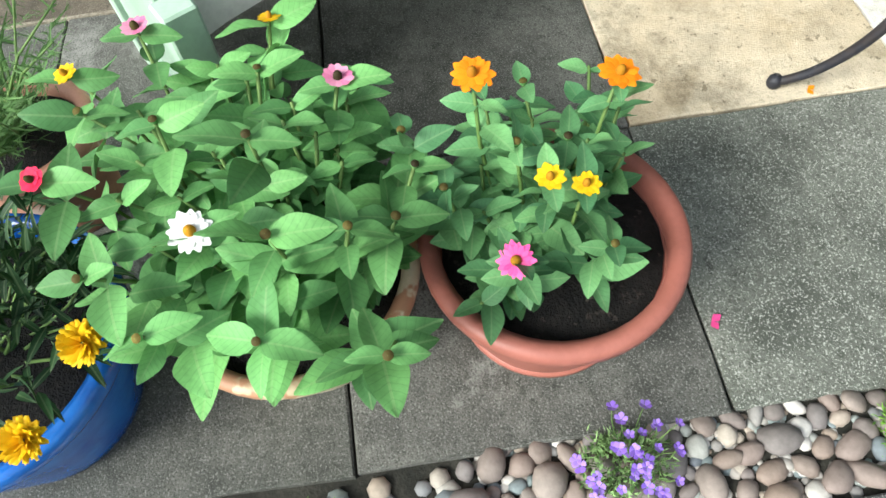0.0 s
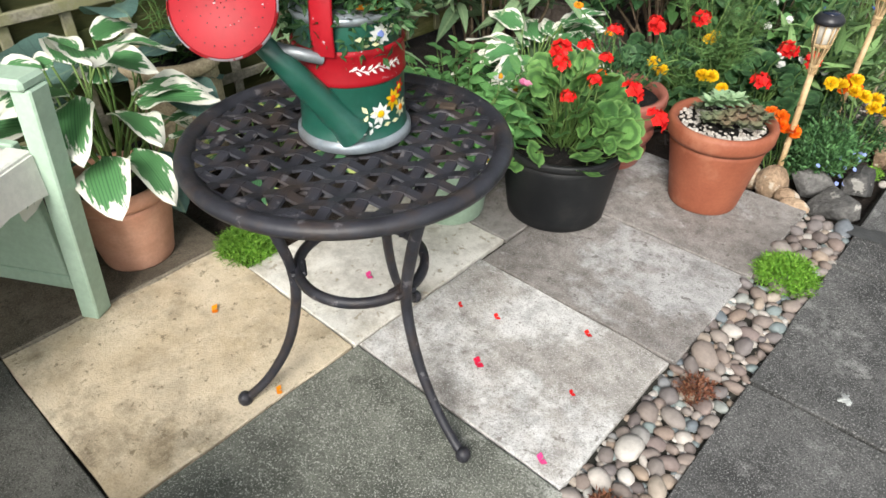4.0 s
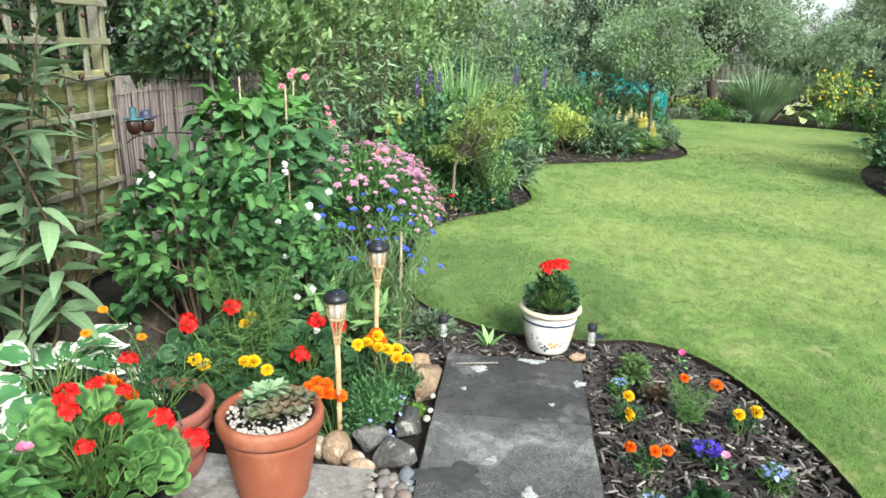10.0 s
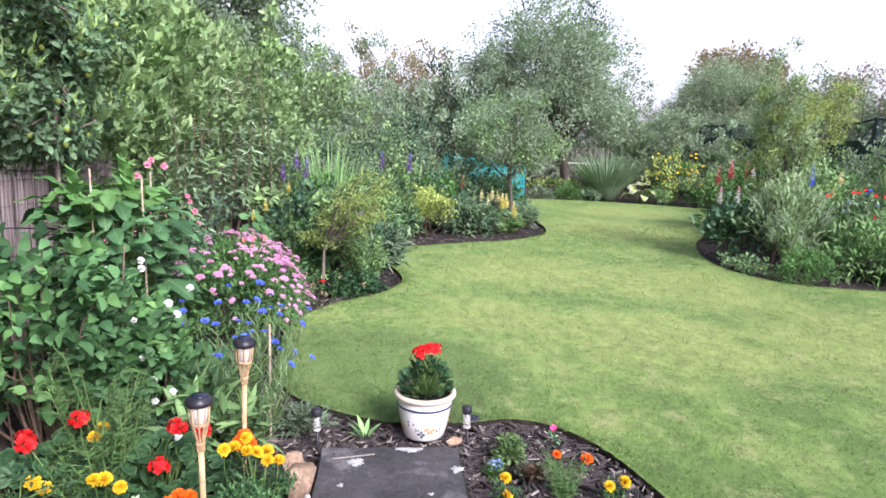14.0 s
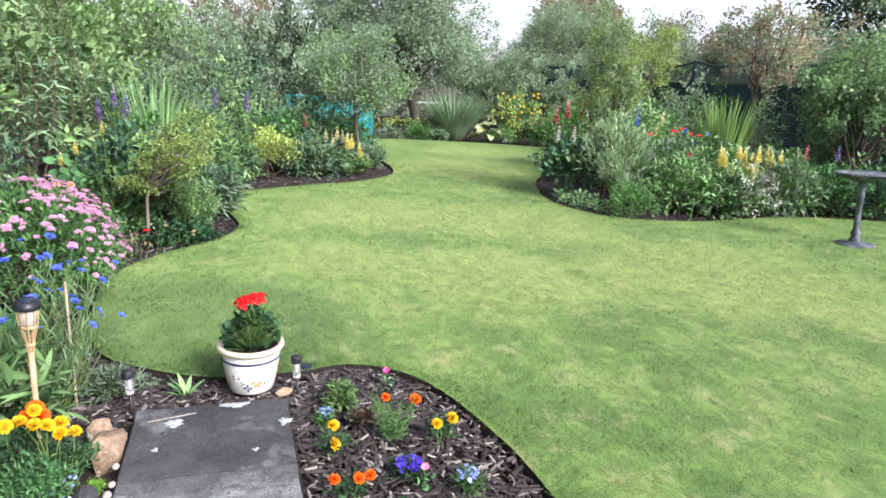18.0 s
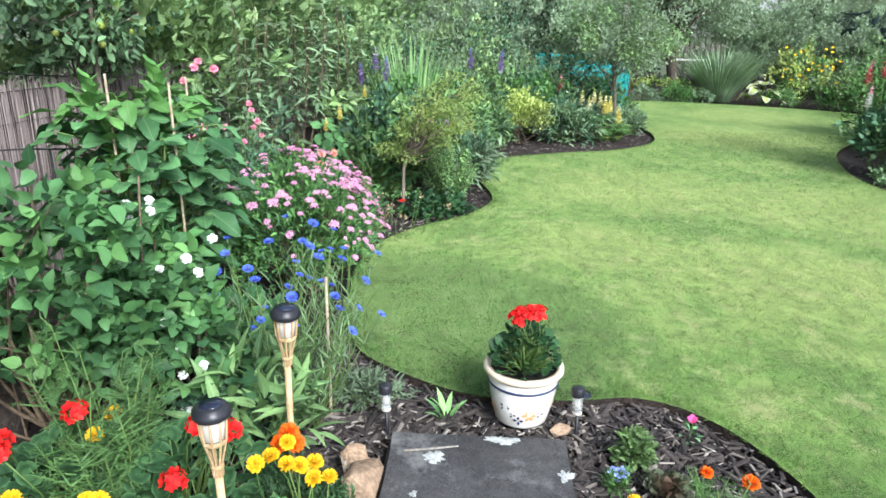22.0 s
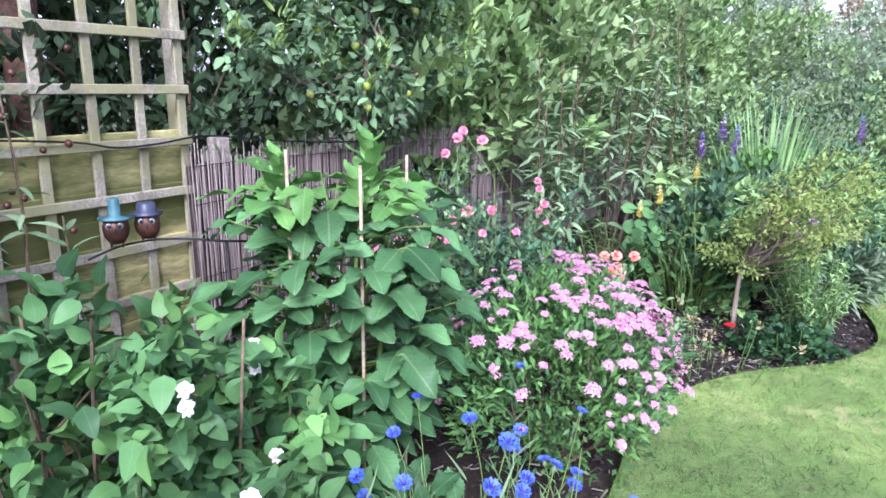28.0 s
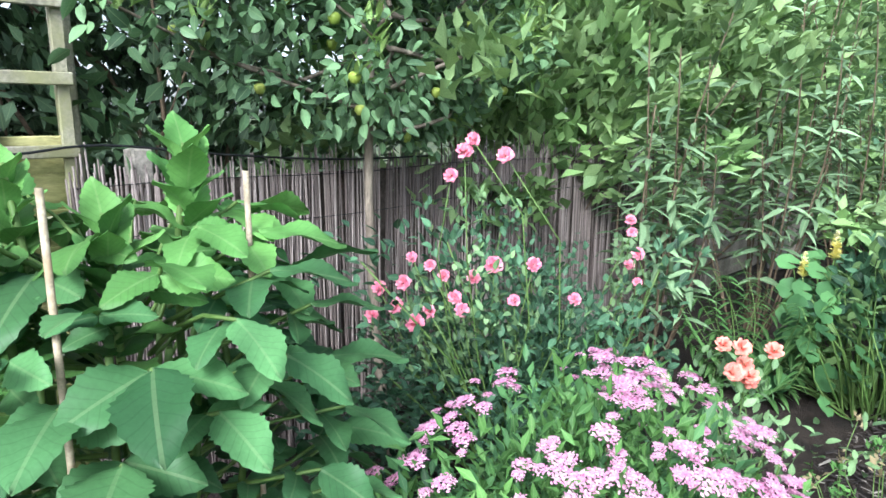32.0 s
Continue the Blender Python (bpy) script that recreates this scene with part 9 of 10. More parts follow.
for x, y, rx, h, m, t, s in ((0.45, 6.6, 0.36, 0.72, "lupin_leaf", "lance", 1), (0.30, 7.4, 0.40, 0.85, "spirea", "mid", 2), (0.75, 7.9, 0.40, 0.80, "lupin_leaf", "lance", 3), (-0.5, 8.9, 0.6, 1.5, "hedge", "mid", 4),
                            (0.2, 9.6, 0.65, 1.3, "far_grey", "lo", 5), (1.05, 8.5, 0.38, 0.55, "lupin_leaf", "lance", 6), (0.9, 10.4, 0.8, 1.6, "hedge", "lo", 7), (1.75, 9.6, 0.45, 0.85, "spirea", "mid", 8), (2.2, 10.6, 0.6, 1.0, "far_grey", "lo", 9), (2.2, 9.05, 0.38, 0.42, "buddleja", "lance", 10), (1.2, 12.0, 1.0, 1.9, "far", "lo", 11), (0.9, 6.3, 0.26, 0.42, "corn_leaf", "lance", 12), (2.3, 12.3, 0.55, 0.72, "lupin_leaf", "mid", 13), (3.05, 11.6, 0.4, 0.6, "spirea", "mid", 14)):
    bush("border_shrub", (x, y, -0.03), rx, rx, h, "leafy green border perennial", "shrub", G[m], {"mid": "fold", "lance": "lance_lo"}.get(t, t), (0.07, 0.13) if t == "lance" else (0.05, 0.085), 130, 16, 0.0, 90 + s, twigs=10, mat2=G["shrub_dark"], lump=0.2).done()
bush("golden_shrub", (1.57, 8.70, -0.03), 0.33, 0.28, 0.62, "rounded golden-leaved shrub in the bed", "shrub", G["gold"], "mid", (0.025, 0.045), 150, 24, 0.12, 111, twigs=10).done(M["stem_brown"])
lupins((2.72, 9.15, -0.03), ["lupin_y"] * 5, 0.30, 0.42, "pale yellow lupins at the tip of the bed", 60, 113, 1.0, "spirea", [(2.25, 9.1, 0.36), (2.37, 9.1, 0.42), (2.46, 9.05, 0.36), (2.62, 9.15, 0.40), (2.54, 9.2, 0.44)])
lupins((2.8, 9.15, -0.03), ["spike_y"] * 3, 0.22, 0.30, "golden yellow lupins at the tip of the bed", 26, 114, 0.75, "acer", [(2.66, 9.05, 0.32), (2.74, 9.1, 0.34), (2.86, 9.1, 0.20)])
bush("grey_cushion", (3.18, 9.75, -0.03), 0.22, 0.22, 0.36, "rounded blue-grey cushion plant at the bed tip", "shrub", G["iris_blue"], "lance", (0.05, 0.08), 60, 16, seed=115).done()
tree("small_tree", (3.03, 10.1, -0.05), 2.3, 0.98, 0.62, "slender young tree with grey-green leaves in the bed", G["far_grey"], 0.032, 200, 80, (0.035, 0.06), "lo", (-0.16, 0.0), 116, bark=M["bark_grey"], squash=1.1, mat2=G["apple"], fork=7, power=0.7)

# ---- far end: netting, raised bed, fence, trees ----
net = thing("fruit_cage", (2.08, 13.2, -0.16), "fruit cage draped in teal garden netting", "fruit cage")
for x in (0.0, 1.0, 2.0):
    for y in (0.0, 1.2):
        part("post", box_bm(0.04, 0.04, 1.08, 0.004, (x * 0.88, y, 0.54)), M["brown_wood"], net)
ch = []
for k in range(80):
    x = k * 0.022
    ch.append(tube([(x, -0.03, 0.12), (x + 0.004, -0.03, 0.6), (x, -0.02, 1.06 + 0.03 * math.sin(x * 4))], 0.004, 0.004, 3))
for k in range(38):
    z = 0.14 + k * 0.025
    ch.append(tube([(0, -0.03, z), (0.9, -0.036, z - 0.01), (1.76, -0.03, z)], 0.004, 0.004, 3))
tagged(part_of("netting", raw_mesh("netting", ch, [M["net"]]), net, "teal plastic netting"), kind="stuff")
part_of("fold", raw_mesh("fold", [tube([(0, -0.03, 1.08), (0.6, -0.04, 1.05), (1.2, -0.03, 1.09), (1.76, -0.04, 1.07)], 0.014, 0.012, 7)], [M["net"]]), net, "gathered teal netting along the top")
wall = thing("raised_bed", (4.3, 15.6, -0.05), "low raised bed of dark timber", "raised bed")
for z in (0.08,):
    part("plank", box_bm(2.6, 0.06, 0.18, 0.006, (1.2, 0, z)), M["brown_wood"], wall)
for x in (-0.1, 1.2, 2.5):
    part("post", box_bm(0.08, 0.09, 0.22, 0.006, (x, 0.0, 0.1)), M["brown_wood"], wall)
bush("low_crop", (5.2, 16.0, -0.05), 0.8, 0.3, 0.36, "low bright green crop in the raised bed", "plant", G["gold"], "mid", (0.05, 0.08), 60, 14, 0.2, 117, mat2=G["spirea"]).done()
bench2 = thing("picket_fence", (5.3, 19.6, -0.05), "grey picket fence at the far end of the garden", "fence")
for k in range(22):
    part("picket", box_bm(0.075, 0.02, 0.55, 0.006, (k * 0.14, 0, 0.85)), M["wood_grey"], bench2)
for z in (0.7, 1.0):
    part("rail", box_bm(3.1, 0.03, 0.06, 0.004, (1.47, 0.03, z)), M["wood_grey"], bench2)
for k in (0, 10, 21):
    part("post", box_bm(0.08, 0.06, 1.1, 0.006, (k * 0.14, 0.06, 0.55)), M["wood_grey"], bench2)
tb = thing("garden_table", (6.6, 18.6, -0.05), "white garden table under the trees", "table")
part("tabletop", box_bm(1.1, 0.6, 0.04, 0.01, (0, 0, 0.72)), M["paint_white"], tb)
for x in (-0.5, 0.5):
    for y in (-0.25, 0.25):
        part("leg", box_bm(0.05, 0.05, 0.72, 0.005, (x, y, 0.36)), M["paint_white"], tb)
tree("apple_tree", (5.95, 17.66, -0.05), 4.9, 2.7, 1.15, "spreading old apple tree at the end of the lawn", G["far"], 0.14, 440, 80, (0.065, 0.115), "lo", (-0.5, 0.0), 121, mat2=G["far_grey"], fork=18)
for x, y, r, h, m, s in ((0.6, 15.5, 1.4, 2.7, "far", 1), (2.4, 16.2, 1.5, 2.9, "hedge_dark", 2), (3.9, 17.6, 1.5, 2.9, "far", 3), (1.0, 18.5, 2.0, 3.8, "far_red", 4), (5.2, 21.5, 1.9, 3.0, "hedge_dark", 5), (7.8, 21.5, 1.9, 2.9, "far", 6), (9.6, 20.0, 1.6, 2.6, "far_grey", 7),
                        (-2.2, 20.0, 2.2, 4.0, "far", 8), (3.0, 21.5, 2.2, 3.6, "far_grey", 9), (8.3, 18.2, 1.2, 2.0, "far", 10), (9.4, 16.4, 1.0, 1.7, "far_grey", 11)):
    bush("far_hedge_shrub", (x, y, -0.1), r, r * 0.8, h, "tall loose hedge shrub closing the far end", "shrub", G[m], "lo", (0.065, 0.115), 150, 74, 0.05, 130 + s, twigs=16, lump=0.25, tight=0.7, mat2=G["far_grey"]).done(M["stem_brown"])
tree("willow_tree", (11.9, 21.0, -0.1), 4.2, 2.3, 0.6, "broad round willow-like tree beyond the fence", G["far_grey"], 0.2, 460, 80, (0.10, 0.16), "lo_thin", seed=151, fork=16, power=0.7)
tree("dark_tree", (16.5, 12.0, -0.1), 6.4, 2.7, 0.8, "dark dense tree beyond the fence", G["hedge_dark"], 0.2, 380, 50, (0.12, 0.2), seed=152, fork=14)
tree("dark_tree", (15.0, 26.0, -0.1), 5.2, 2.4, 0.8, "dark tree in the distance", G["far_red"], 0.2, 260, 45, (0.14, 0.22), seed=153)
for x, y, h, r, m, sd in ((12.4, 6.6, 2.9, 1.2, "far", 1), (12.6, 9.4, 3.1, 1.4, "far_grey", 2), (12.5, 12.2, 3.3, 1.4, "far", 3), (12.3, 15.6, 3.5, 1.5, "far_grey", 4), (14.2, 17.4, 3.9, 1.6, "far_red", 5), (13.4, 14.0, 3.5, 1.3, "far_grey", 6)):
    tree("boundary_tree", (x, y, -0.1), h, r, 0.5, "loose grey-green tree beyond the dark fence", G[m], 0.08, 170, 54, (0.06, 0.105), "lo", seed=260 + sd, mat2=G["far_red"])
tree("coppery_tree", (9.6, 9.0, -0.05), 3.2, 0.85, 1.1, "thin coppery-leaved tree against the fence", G["far_red"], 0.05, 80, 44, (0.04, 0.07), "lo", seed=154, mat2=G["far_grey"])
tree("coppery_tree", (9.7, 12.6, -0.05), 3.0, 0.9, 1.0, "light green young tree against the fence", G["acer"], 0.05, 110, 50, (0.04, 0.07), "lo", seed=155)

# dark fence with a wavy trellis top along the right boundary
rf = thing("fence", (10.4, 2.6, -0.05), "dark green panel fence with scalloped trellis top", "fence")
for k in range(11):
    y = k * 1.86
    part("post", box_bm(0.09, 0.09, 2.05, 0.006, (0, y, 1.0)), M["fence_dark"], rf)
    part("panel", box_bm(0.03, 1.76, 1.55, 0.004, (0, y + 0.93, 0.80)), M["fence_dark"], rf)
    for z in (0.35, 0.75, 1.15):
        part("panel_board", box_bm(0.012, 1.76, 0.03, 0.003, (-0.022, y + 0.93, z + 0.08)), M["fence_dark"], rf)
    ch = []
    for j in range(27):
        u = j / 13.0 - 0.5
        for s in (-1, 1):
            y0 = y + 0.05 + 1.76 * j / 26
            y1 = min(max(y0 + s * 0.38, y + 0.05), y + 1.81)
            L = abs(y1 - y0)
            lath = tube([(0, y0, 1.58), (0.004 * s, y1, 1.58 + L * 0.95)], 0.007, 0.007, 4)
            if 1 <= k <= 5:
                part_of("lath", raw_mesh("lath", [lath], [M["fence_dark"]]), rf)
            else:
                ch.append(lath)
    if ch:
        tagged(part_of("trellis", raw_mesh("trellis", ch, [M["fence_dark"]]), rf), kind="stuff")
    pts = [(0, y + 0.05 + 1.76 * u, 2.0 - 0.10 * math.sin(u * math.pi)) for u in np.linspace(0, 1, 12)]
    part_of("top_rail", raw_mesh("top_rail", [tube(pts, 0.022, 0.022, 6)], [M["fence_dark"]]), rf)

# ---- right island of planting ----
tree("column_shrub", (5.60, 7.05, -0.05), 2.45, 0.44, 0.25, "tall narrow bamboo-like shrub with fine leaves", G["wand"], 0.03, 170, 44, (0.05, 0.085), "lo_thin", seed=161, squash=1.5, mat2=G["acer"], fork=10)
bush("dark_shrub", (5.12, 7.15, -0.03), 0.32, 0.32, 0.66, "dark leafy peony-like shrub at the bed tip", "shrub", G["shrub_dark"], "oval", (0.06, 0.10), 90, 14, 0.15, 162, mat2=G["rose_leaf"]).done()
bush("grey_airy_plant", (5.50, 6.55, -0.03), 0.36, 0.36, 0.98, "airy grey-green perennial clump", "plant", G["wand"], "lance_lo", (0.06, 0.12), 90, 20, 0.0, 163, lift=0.9, mat2=G["far_grey"]).done()
bush("green_mound", (5.28, 5.9, -0.03), 0.34, 0.22, 0.32, "low dense green mound at the lawn edge", "plant", G["spirea"], "lance", (0.03, 0.06), 90, 22, 0.0, 164).done(thin=True)
p = bush("border_shrub", (4.98, 6.55, -0.03), 0.16, 0.4, 0.16, "low groundcover along the bed edge", "plant", G["rose_leaf"], "oval", (0.03, 0.06), 60, 10, seed=165)
p.flower(F["yellow_small"], (0.0, -0.35, 0.1), UP, 1.2)
p.done()
for x, y, rx, h, m, t, s in ((6.25, 7.3, 0.5, 0.85, "spirea", "mid", 1), (6.9, 6.9, 0.5, 0.74, "rose_leaf", "mid", 2), (7.6, 6.4, 0.45, 0.62, "rose_leaf", "mid", 3), (6.9, 8.3, 0.6, 1.05, "lupin_leaf", "mid", 4), (6.15, 6.15, 0.4, 0.55, "lupin_leaf", "lance", 5), (6.55, 5.95, 0.32, 0.4, "rose_leaf", "oval", 6), (7.35, 5.95, 0.4, 0.6, "corn_leaf", "lance", 7),
                            (8.0, 5.9, 0.4, 0.5, "shrub", "mid", 8), (8.6, 5.7, 0.5, 0.55, "shrub_dark", "mid", 9), (9.4, 5.5, 0.55, 0.6, "shrub", "mid", 10), (6.6, 9.6, 0.6, 1.1, "spirea", "mid", 11), (7.6, 9.4, 0.6, 1.1, "hedge", "lo", 12), (8.8, 9.9, 0.6, 1.2, "far_grey", "lo", 13), (8.5, 11.5, 0.8, 1.4, "spirea", "lo", 14), (8.7, 13.2, 0.7, 1.2, "hedge", "lo", 15), (9.7, 7.4, 0.5, 1.2, "hedge", "lo", 16), (9.8, 11.0, 0.6, 1.7, "far_grey", "lo", 17), (6.3, 8.1, 0.45, 0.85, "corn_leaf", "lo", 18)):
    bush("border_shrub", (x, y, -0.03), rx, rx, h, "leafy border shrub in the island bed", "shrub", G[m], {"mid": "fold", "lance": "lance_lo"}.get(t, t), (0.07, 0.12) if t == "lance" else (0.05, 0.085), 120, 15, 0.0, 170 + s, twigs=10, mat2=G["spirea"], lump=0.22).done()
p = bush("loosestrife", (6.98, 6.12, -0.03), 0.40, 0.24, 0.55, "yellow loosestrife in full flower", "plant", G["acer"], "lance", (0.05, 0.09), 70, 14, seed=191)
for k in range(34):
    x, y = p.rng.uniform(-0.40, 0.40), p.rng.uniform(-0.2, 0.2)
    z = p.rng.uniform(0.30, 0.60)
    p.stem((x, y, 0), (x, y, z), 0.004, 0.003)
    p.flower(F["spike_y"], (x, y, z), UP, 0.66, "flower_spike")
p.done()
bush("variegated_shrub", (6.93, 5.88, -0.03), 0.34, 0.2, 0.52, "pale variegated shrub below the loosestrife", "shrub", G["hosta_edge"], "mid", (0.03, 0.05), 90, 14, seed=192, mat2=G["corn_leaf"]).done()
blades("crocosmia", (7.65, 7.4, -0.03), 0.30, 1.36, 170, "tall clump of upright green sword leaves", G["crocosmia"], "sword_up", 0.2, 193).done()
lupins((6.2, 9.2, -0.03), ["lupin_r", "lupin_r", "lupin_r", "lupin_pale", "lupin_pale", "lupin_pale"], 0.28, 0.5, "red and white lupins at the edge of the island bed", 40, 194, 1.15, spots=[(5.95, 9.2, 0.76), (6.14, 9.2, 0.84), (6.40, 9.2, 0.86), (5.98, 9.15, 0.46), (6.25, 9.15, 0.47), (6.50, 9.2, 0.80)])
lance_shrub("tall_leafy_plant", (8.15, 7.2, -0.03), 16, 0.28, 1.55, "tall leafy plant with pale new leaves", G["far_grey"], (0.12, 0.19), 199, 30).done()
lupins((8.2, 6.25, -0.03), ["lupin_r", "lupin_r", "lupin_y", "lupin_p"], 0.35, 0.5, "pink and purple lupins near the bird bath", 40, 195, 0.9, spots=[(7.90, 6.3, 0.50), (8.0, 6.3, 0.54), (7.82, 6.3, 0.48), (8.53, 6.3, 0.56)])
lupins((6.5, 7.5, -0.03), ["lupin_y", "lupin_y", "delphinium", "lupin_y"], 0.4, 0.8, "white lupins and a blue delphinium in the island bed", 40, 196, 1.0, spots=[(6.76, 7.6, 0.90), (6.6, 7.5, 0.74), (6.24, 7.4, 0.88), (6.4, 7.45, 0.66)])
p = bush("poppy_plant", (6.35, 6.75, -0.03), 0.35, 0.3, 0.85, "red and blue flowers among grey foliage", "plant", G["corn_leaf"], "lo_thin", (0.05, 0.09), 60, 16, seed=197)
for k in range(22):
    p.flower(F["red_small" if k % 2 else "corn"], (p.rng.uniform(-0.4, 0.4), p.rng.uniform(-0.3, 0.3), p.rng.uniform(0.6, 0.95)), UP + np.array((-0.4, -0.6, 0)), 1.0)
p.done()
tree("lilac_shrub", (9.1, 6.5, -0.05), 2.15, 1.0, 0.25, "tall rounded green shrub beside the fence", G["lilac_leaf"], 0.05, 210, 60, (0.05, 0.085), "fold", seed=198, mat2=G["wand"], fork=14)
# far right corner
blades("blue_grass", (6.06, 14.75, -0.03), 0.46, 1.30, 620, "arching clump of blue-green grass", G["iris_blue"], "reed_blade", 0.55, 201).done()
hosta("hosta_plant", (6.72, 14.25, -0.03), "golden variegated hosta at the lawn edge", 18, 0.30, 0.32, 0.42, G["gold"], G["hosta_edge"], 202)
p = bush("yellow_shrub", (7.45, 14.3, -0.03), 0.55, 0.45, 1.15, "shrub covered in yellow flowers", "shrub", G["gold"], "mid", (0.05, 0.08), 90, 14, seed=203, mat2=G["spirea"])
for k in range(26):
    p.flower(F["yellow_small"], (p.rng.uniform(-0.45, 0.6), p.rng.uniform(-0.4, 0.1), p.rng.uniform(0.45, 1.15)), UP + np.array((-0.3, -0.8, 0)), 1.15)
p.done()
for x, y, rx, h, m, sd in ((5.2, 14.55, 0.35, 0.32, "spirea", 1), (7.0, 14.0, 0.28, 0.34, "lupin_leaf", 2), (7.75, 13.4, 0.30, 0.42, "spirea", 3), (4.5, 14.6, 0.35, 0.26, "corn_leaf", 4), (5.6, 14.45, 0.22, 0.26, "iris_blue", 5)):
    bush("edging_plant", (x, y, -0.03), rx, rx * 0.7, h, "low leafy plant along the far lawn edge", "plant", G[m], "lance_lo", (0.06, 0.11), 60, 14, 0.0, 230 + sd, twigs=6).done(thin=True)
bush("green_dome", (8.1, 13.45, -0.03), 0.45, 0.4, 0.7, "rounded green shrub at the lawn edge", "shrub", G["hedge"], "lo", (0.05, 0.08), 110, 22, seed=204).done()

# ---- bird bath on the lawn ----
bath = thing("bird_bath", (6.82, 4.37, 0.0), "slate grey bird bath on the lawn", "bird bath", turn=(-0.035, -0.035, 0.0))
turned("base", [(0.001, 0.03), (0.05, 0.035), (0.10, 0.022), (0.165, 0.016), (0.175, 0.0)], M["birdbath"], bath, seg=28)
turned("column", [(0.044, 0.03), (0.052, 0.05), (0.034, 0.075), (0.044, 0.10), (0.044, 0.125), (0.030, 0.145), (0.026, 0.35), (0.030, 0.54), (0.040, 0.57), (0.034, 0.595), (0.07, 0.62)], M["birdbath"], bath, seg=24)
turned("bowl", [(0.03, 0.60), (0.10, 0.615), (0.19, 0.645), (0.245, 0.675), (0.255, 0.690), (0.245, 0.692), (0.18, 0.668), (0.08, 0.652), (0.001, 0.65)], M["birdbath"], bath, seg=40)
m, nn, ll, pp, oo = nodes_of("still_water")
pp.inputs["Base Color"].default_value, pp.inputs["Roughness"].default_value = (0.25, 0.29, 0.30, 1), 0.05
turned("water", [(0.205, 0.676), (0.1, 0.6762), (0.001, 0.6762)], m, bath, "shallow water in the bowl", 28)

# ---- plants in the bark bed beside the path ----
def tuft(at, kind, n, r, h, mat, label, t="lo_thin", leaf=(0.018, 0.032), name="bedding_plant", seed=0, spread=1.0):
    p = bush(name, at, r * 0.75, r * 0.75, h * 0.8, label, "plant", G[mat], t, leaf, 30, 12, seed=seed, twigs=6)
    for k in range(n):
        a, q = p.rng.uniform(0, 6.28), 0.75 * r * spread * p.rng.uniform(0.1, 1) ** 0.5
        p.flower(F[kind], (math.cos(a) * q, math.sin(a) * q, h * 0.8 * p.rng.uniform(0.75, 1.1)), UP + p.rng.normal(size=3) * 0.3, 1.0)
    return p.done()


Z = -0.035
tuft((1.565, 2.17, Z), "forget", 0, 0.06, 0.14, "apple", "young leafy green plant in the bark", "oval", (0.025, 0.04), seed=211)
tuft((1.475, 2.02, Z), "forget", 26, 0.035, 0.09, "spirea", "small pale blue bedding plant in the bark", seed=212)
tuft((1.475, 1.26, Z), "forget", 26, 0.05, 0.10, "feather", "pale blue bedding plant in the bark", seed=213)
tuft((1.90, 1.47, Z), "forget", 30, 0.055, 0.10, "feather", "pale blue lobelia in the bark", seed=214)
tuft((1.72, 1.60, Z), "lobelia", 60, 0.065, 0.08, "marigold", "dark purple-blue lobelia in the bark", seed=215)
tuft((1.70, 1.18, Z), "lobelia", 50, 0.065, 0.09, "marigold", "deep blue lobelia in the bark", seed=216)
tuft((1.66, 1.32, Z), "lobelia", 0, 0.07, 0.06, "geranium_dark", "young geranium with rounded leaves in the bark", "round_lo", (0.012, 0.02), seed=217)
tuft((1.63, 2.02, Z), "lobelia", 0, 0.05, 0.05, "succulent", "young geranium in the bark", "round_lo", (0.012, 0.02), seed=218)
p = Plant("cosmos_plant", (1.72, 1.86, Z), "feathery young cosmos with orange blooms", "plant", seed=219)
for k in range(10):
    a = k * 2.4
    feathery(p, (0, 0, 0), (math.cos(a) * 0.08, math.sin(a) * 0.08, p.rng.uniform(0.12, 0.21)), 28, 0.05, G["feather"])
p.flower(F["marigold_o"], (0.09, 0.02, 0.16), UP + np.array((0, -0.4, 0)), 1.0)
p.flower(F["marigold_o"], (-0.02, 0.06, 0.16), UP + np.array((0, -0.4, 0)), 0.8)
p.done()
for x, y, kind, bl, s in ((1.475, 1.83, "marigold_y", [(0.01, 0.02, 0.10), (0.0, -0.06, 0.07)], 1), (1.49, 1.50, "marigold_o", [(-0.05, 0.0, 0.10), (0.03, -0.01, 0.10), (0.07, 0.0, 0.10)], 2), (1.90, 1.80, "marigold_y", [(-0.02, 0.0, 0.09), (0.05, 0.03, 0.09)], 3), (1.90, 1.20, "marigold_o", [(-0.04, 0.0, 0.09), (0.05, 0.01, 0.09)], 4), (1.49, 1.04, "marigold_y", [(-0.03, 0.0, 0.08), (0.03, -0.01, 0.09)], 5)):
    marigold((x, y, Z), bl, kind, 7, 0.045, 0.08, 0.86, 220 + s, "small marigold in bloom in the bark mulch")
for x, y, kind in ((1.76, 1.53, "petunia"), (1.79, 2.32, "petunia_hot"), (1.72, 1.06, "petunia"), (1.76, 1.05, "petunia")):
    p = Plant("petunia_plant", (x, y, Z), "tiny petunia with a single %s bloom in the bark" % ("bright pink" if "hot" in kind else "pale pink"), "plant", seed=int(x * 100 + y * 10))
    p.clumps([np.array((0, 0, 0.03))], 16, 0.02, "oval", (0.02, 0.03), G["zinnia_blue"], (0, 0, 0))
    p.stem((0, 0, 0), (0, 0, 0.085), 0.002, 0.0015)
    p.flower(F[kind], (0, 0, 0.085), UP + np.array((-0.2, -0.5, 0)), 1.0)
    p.done()


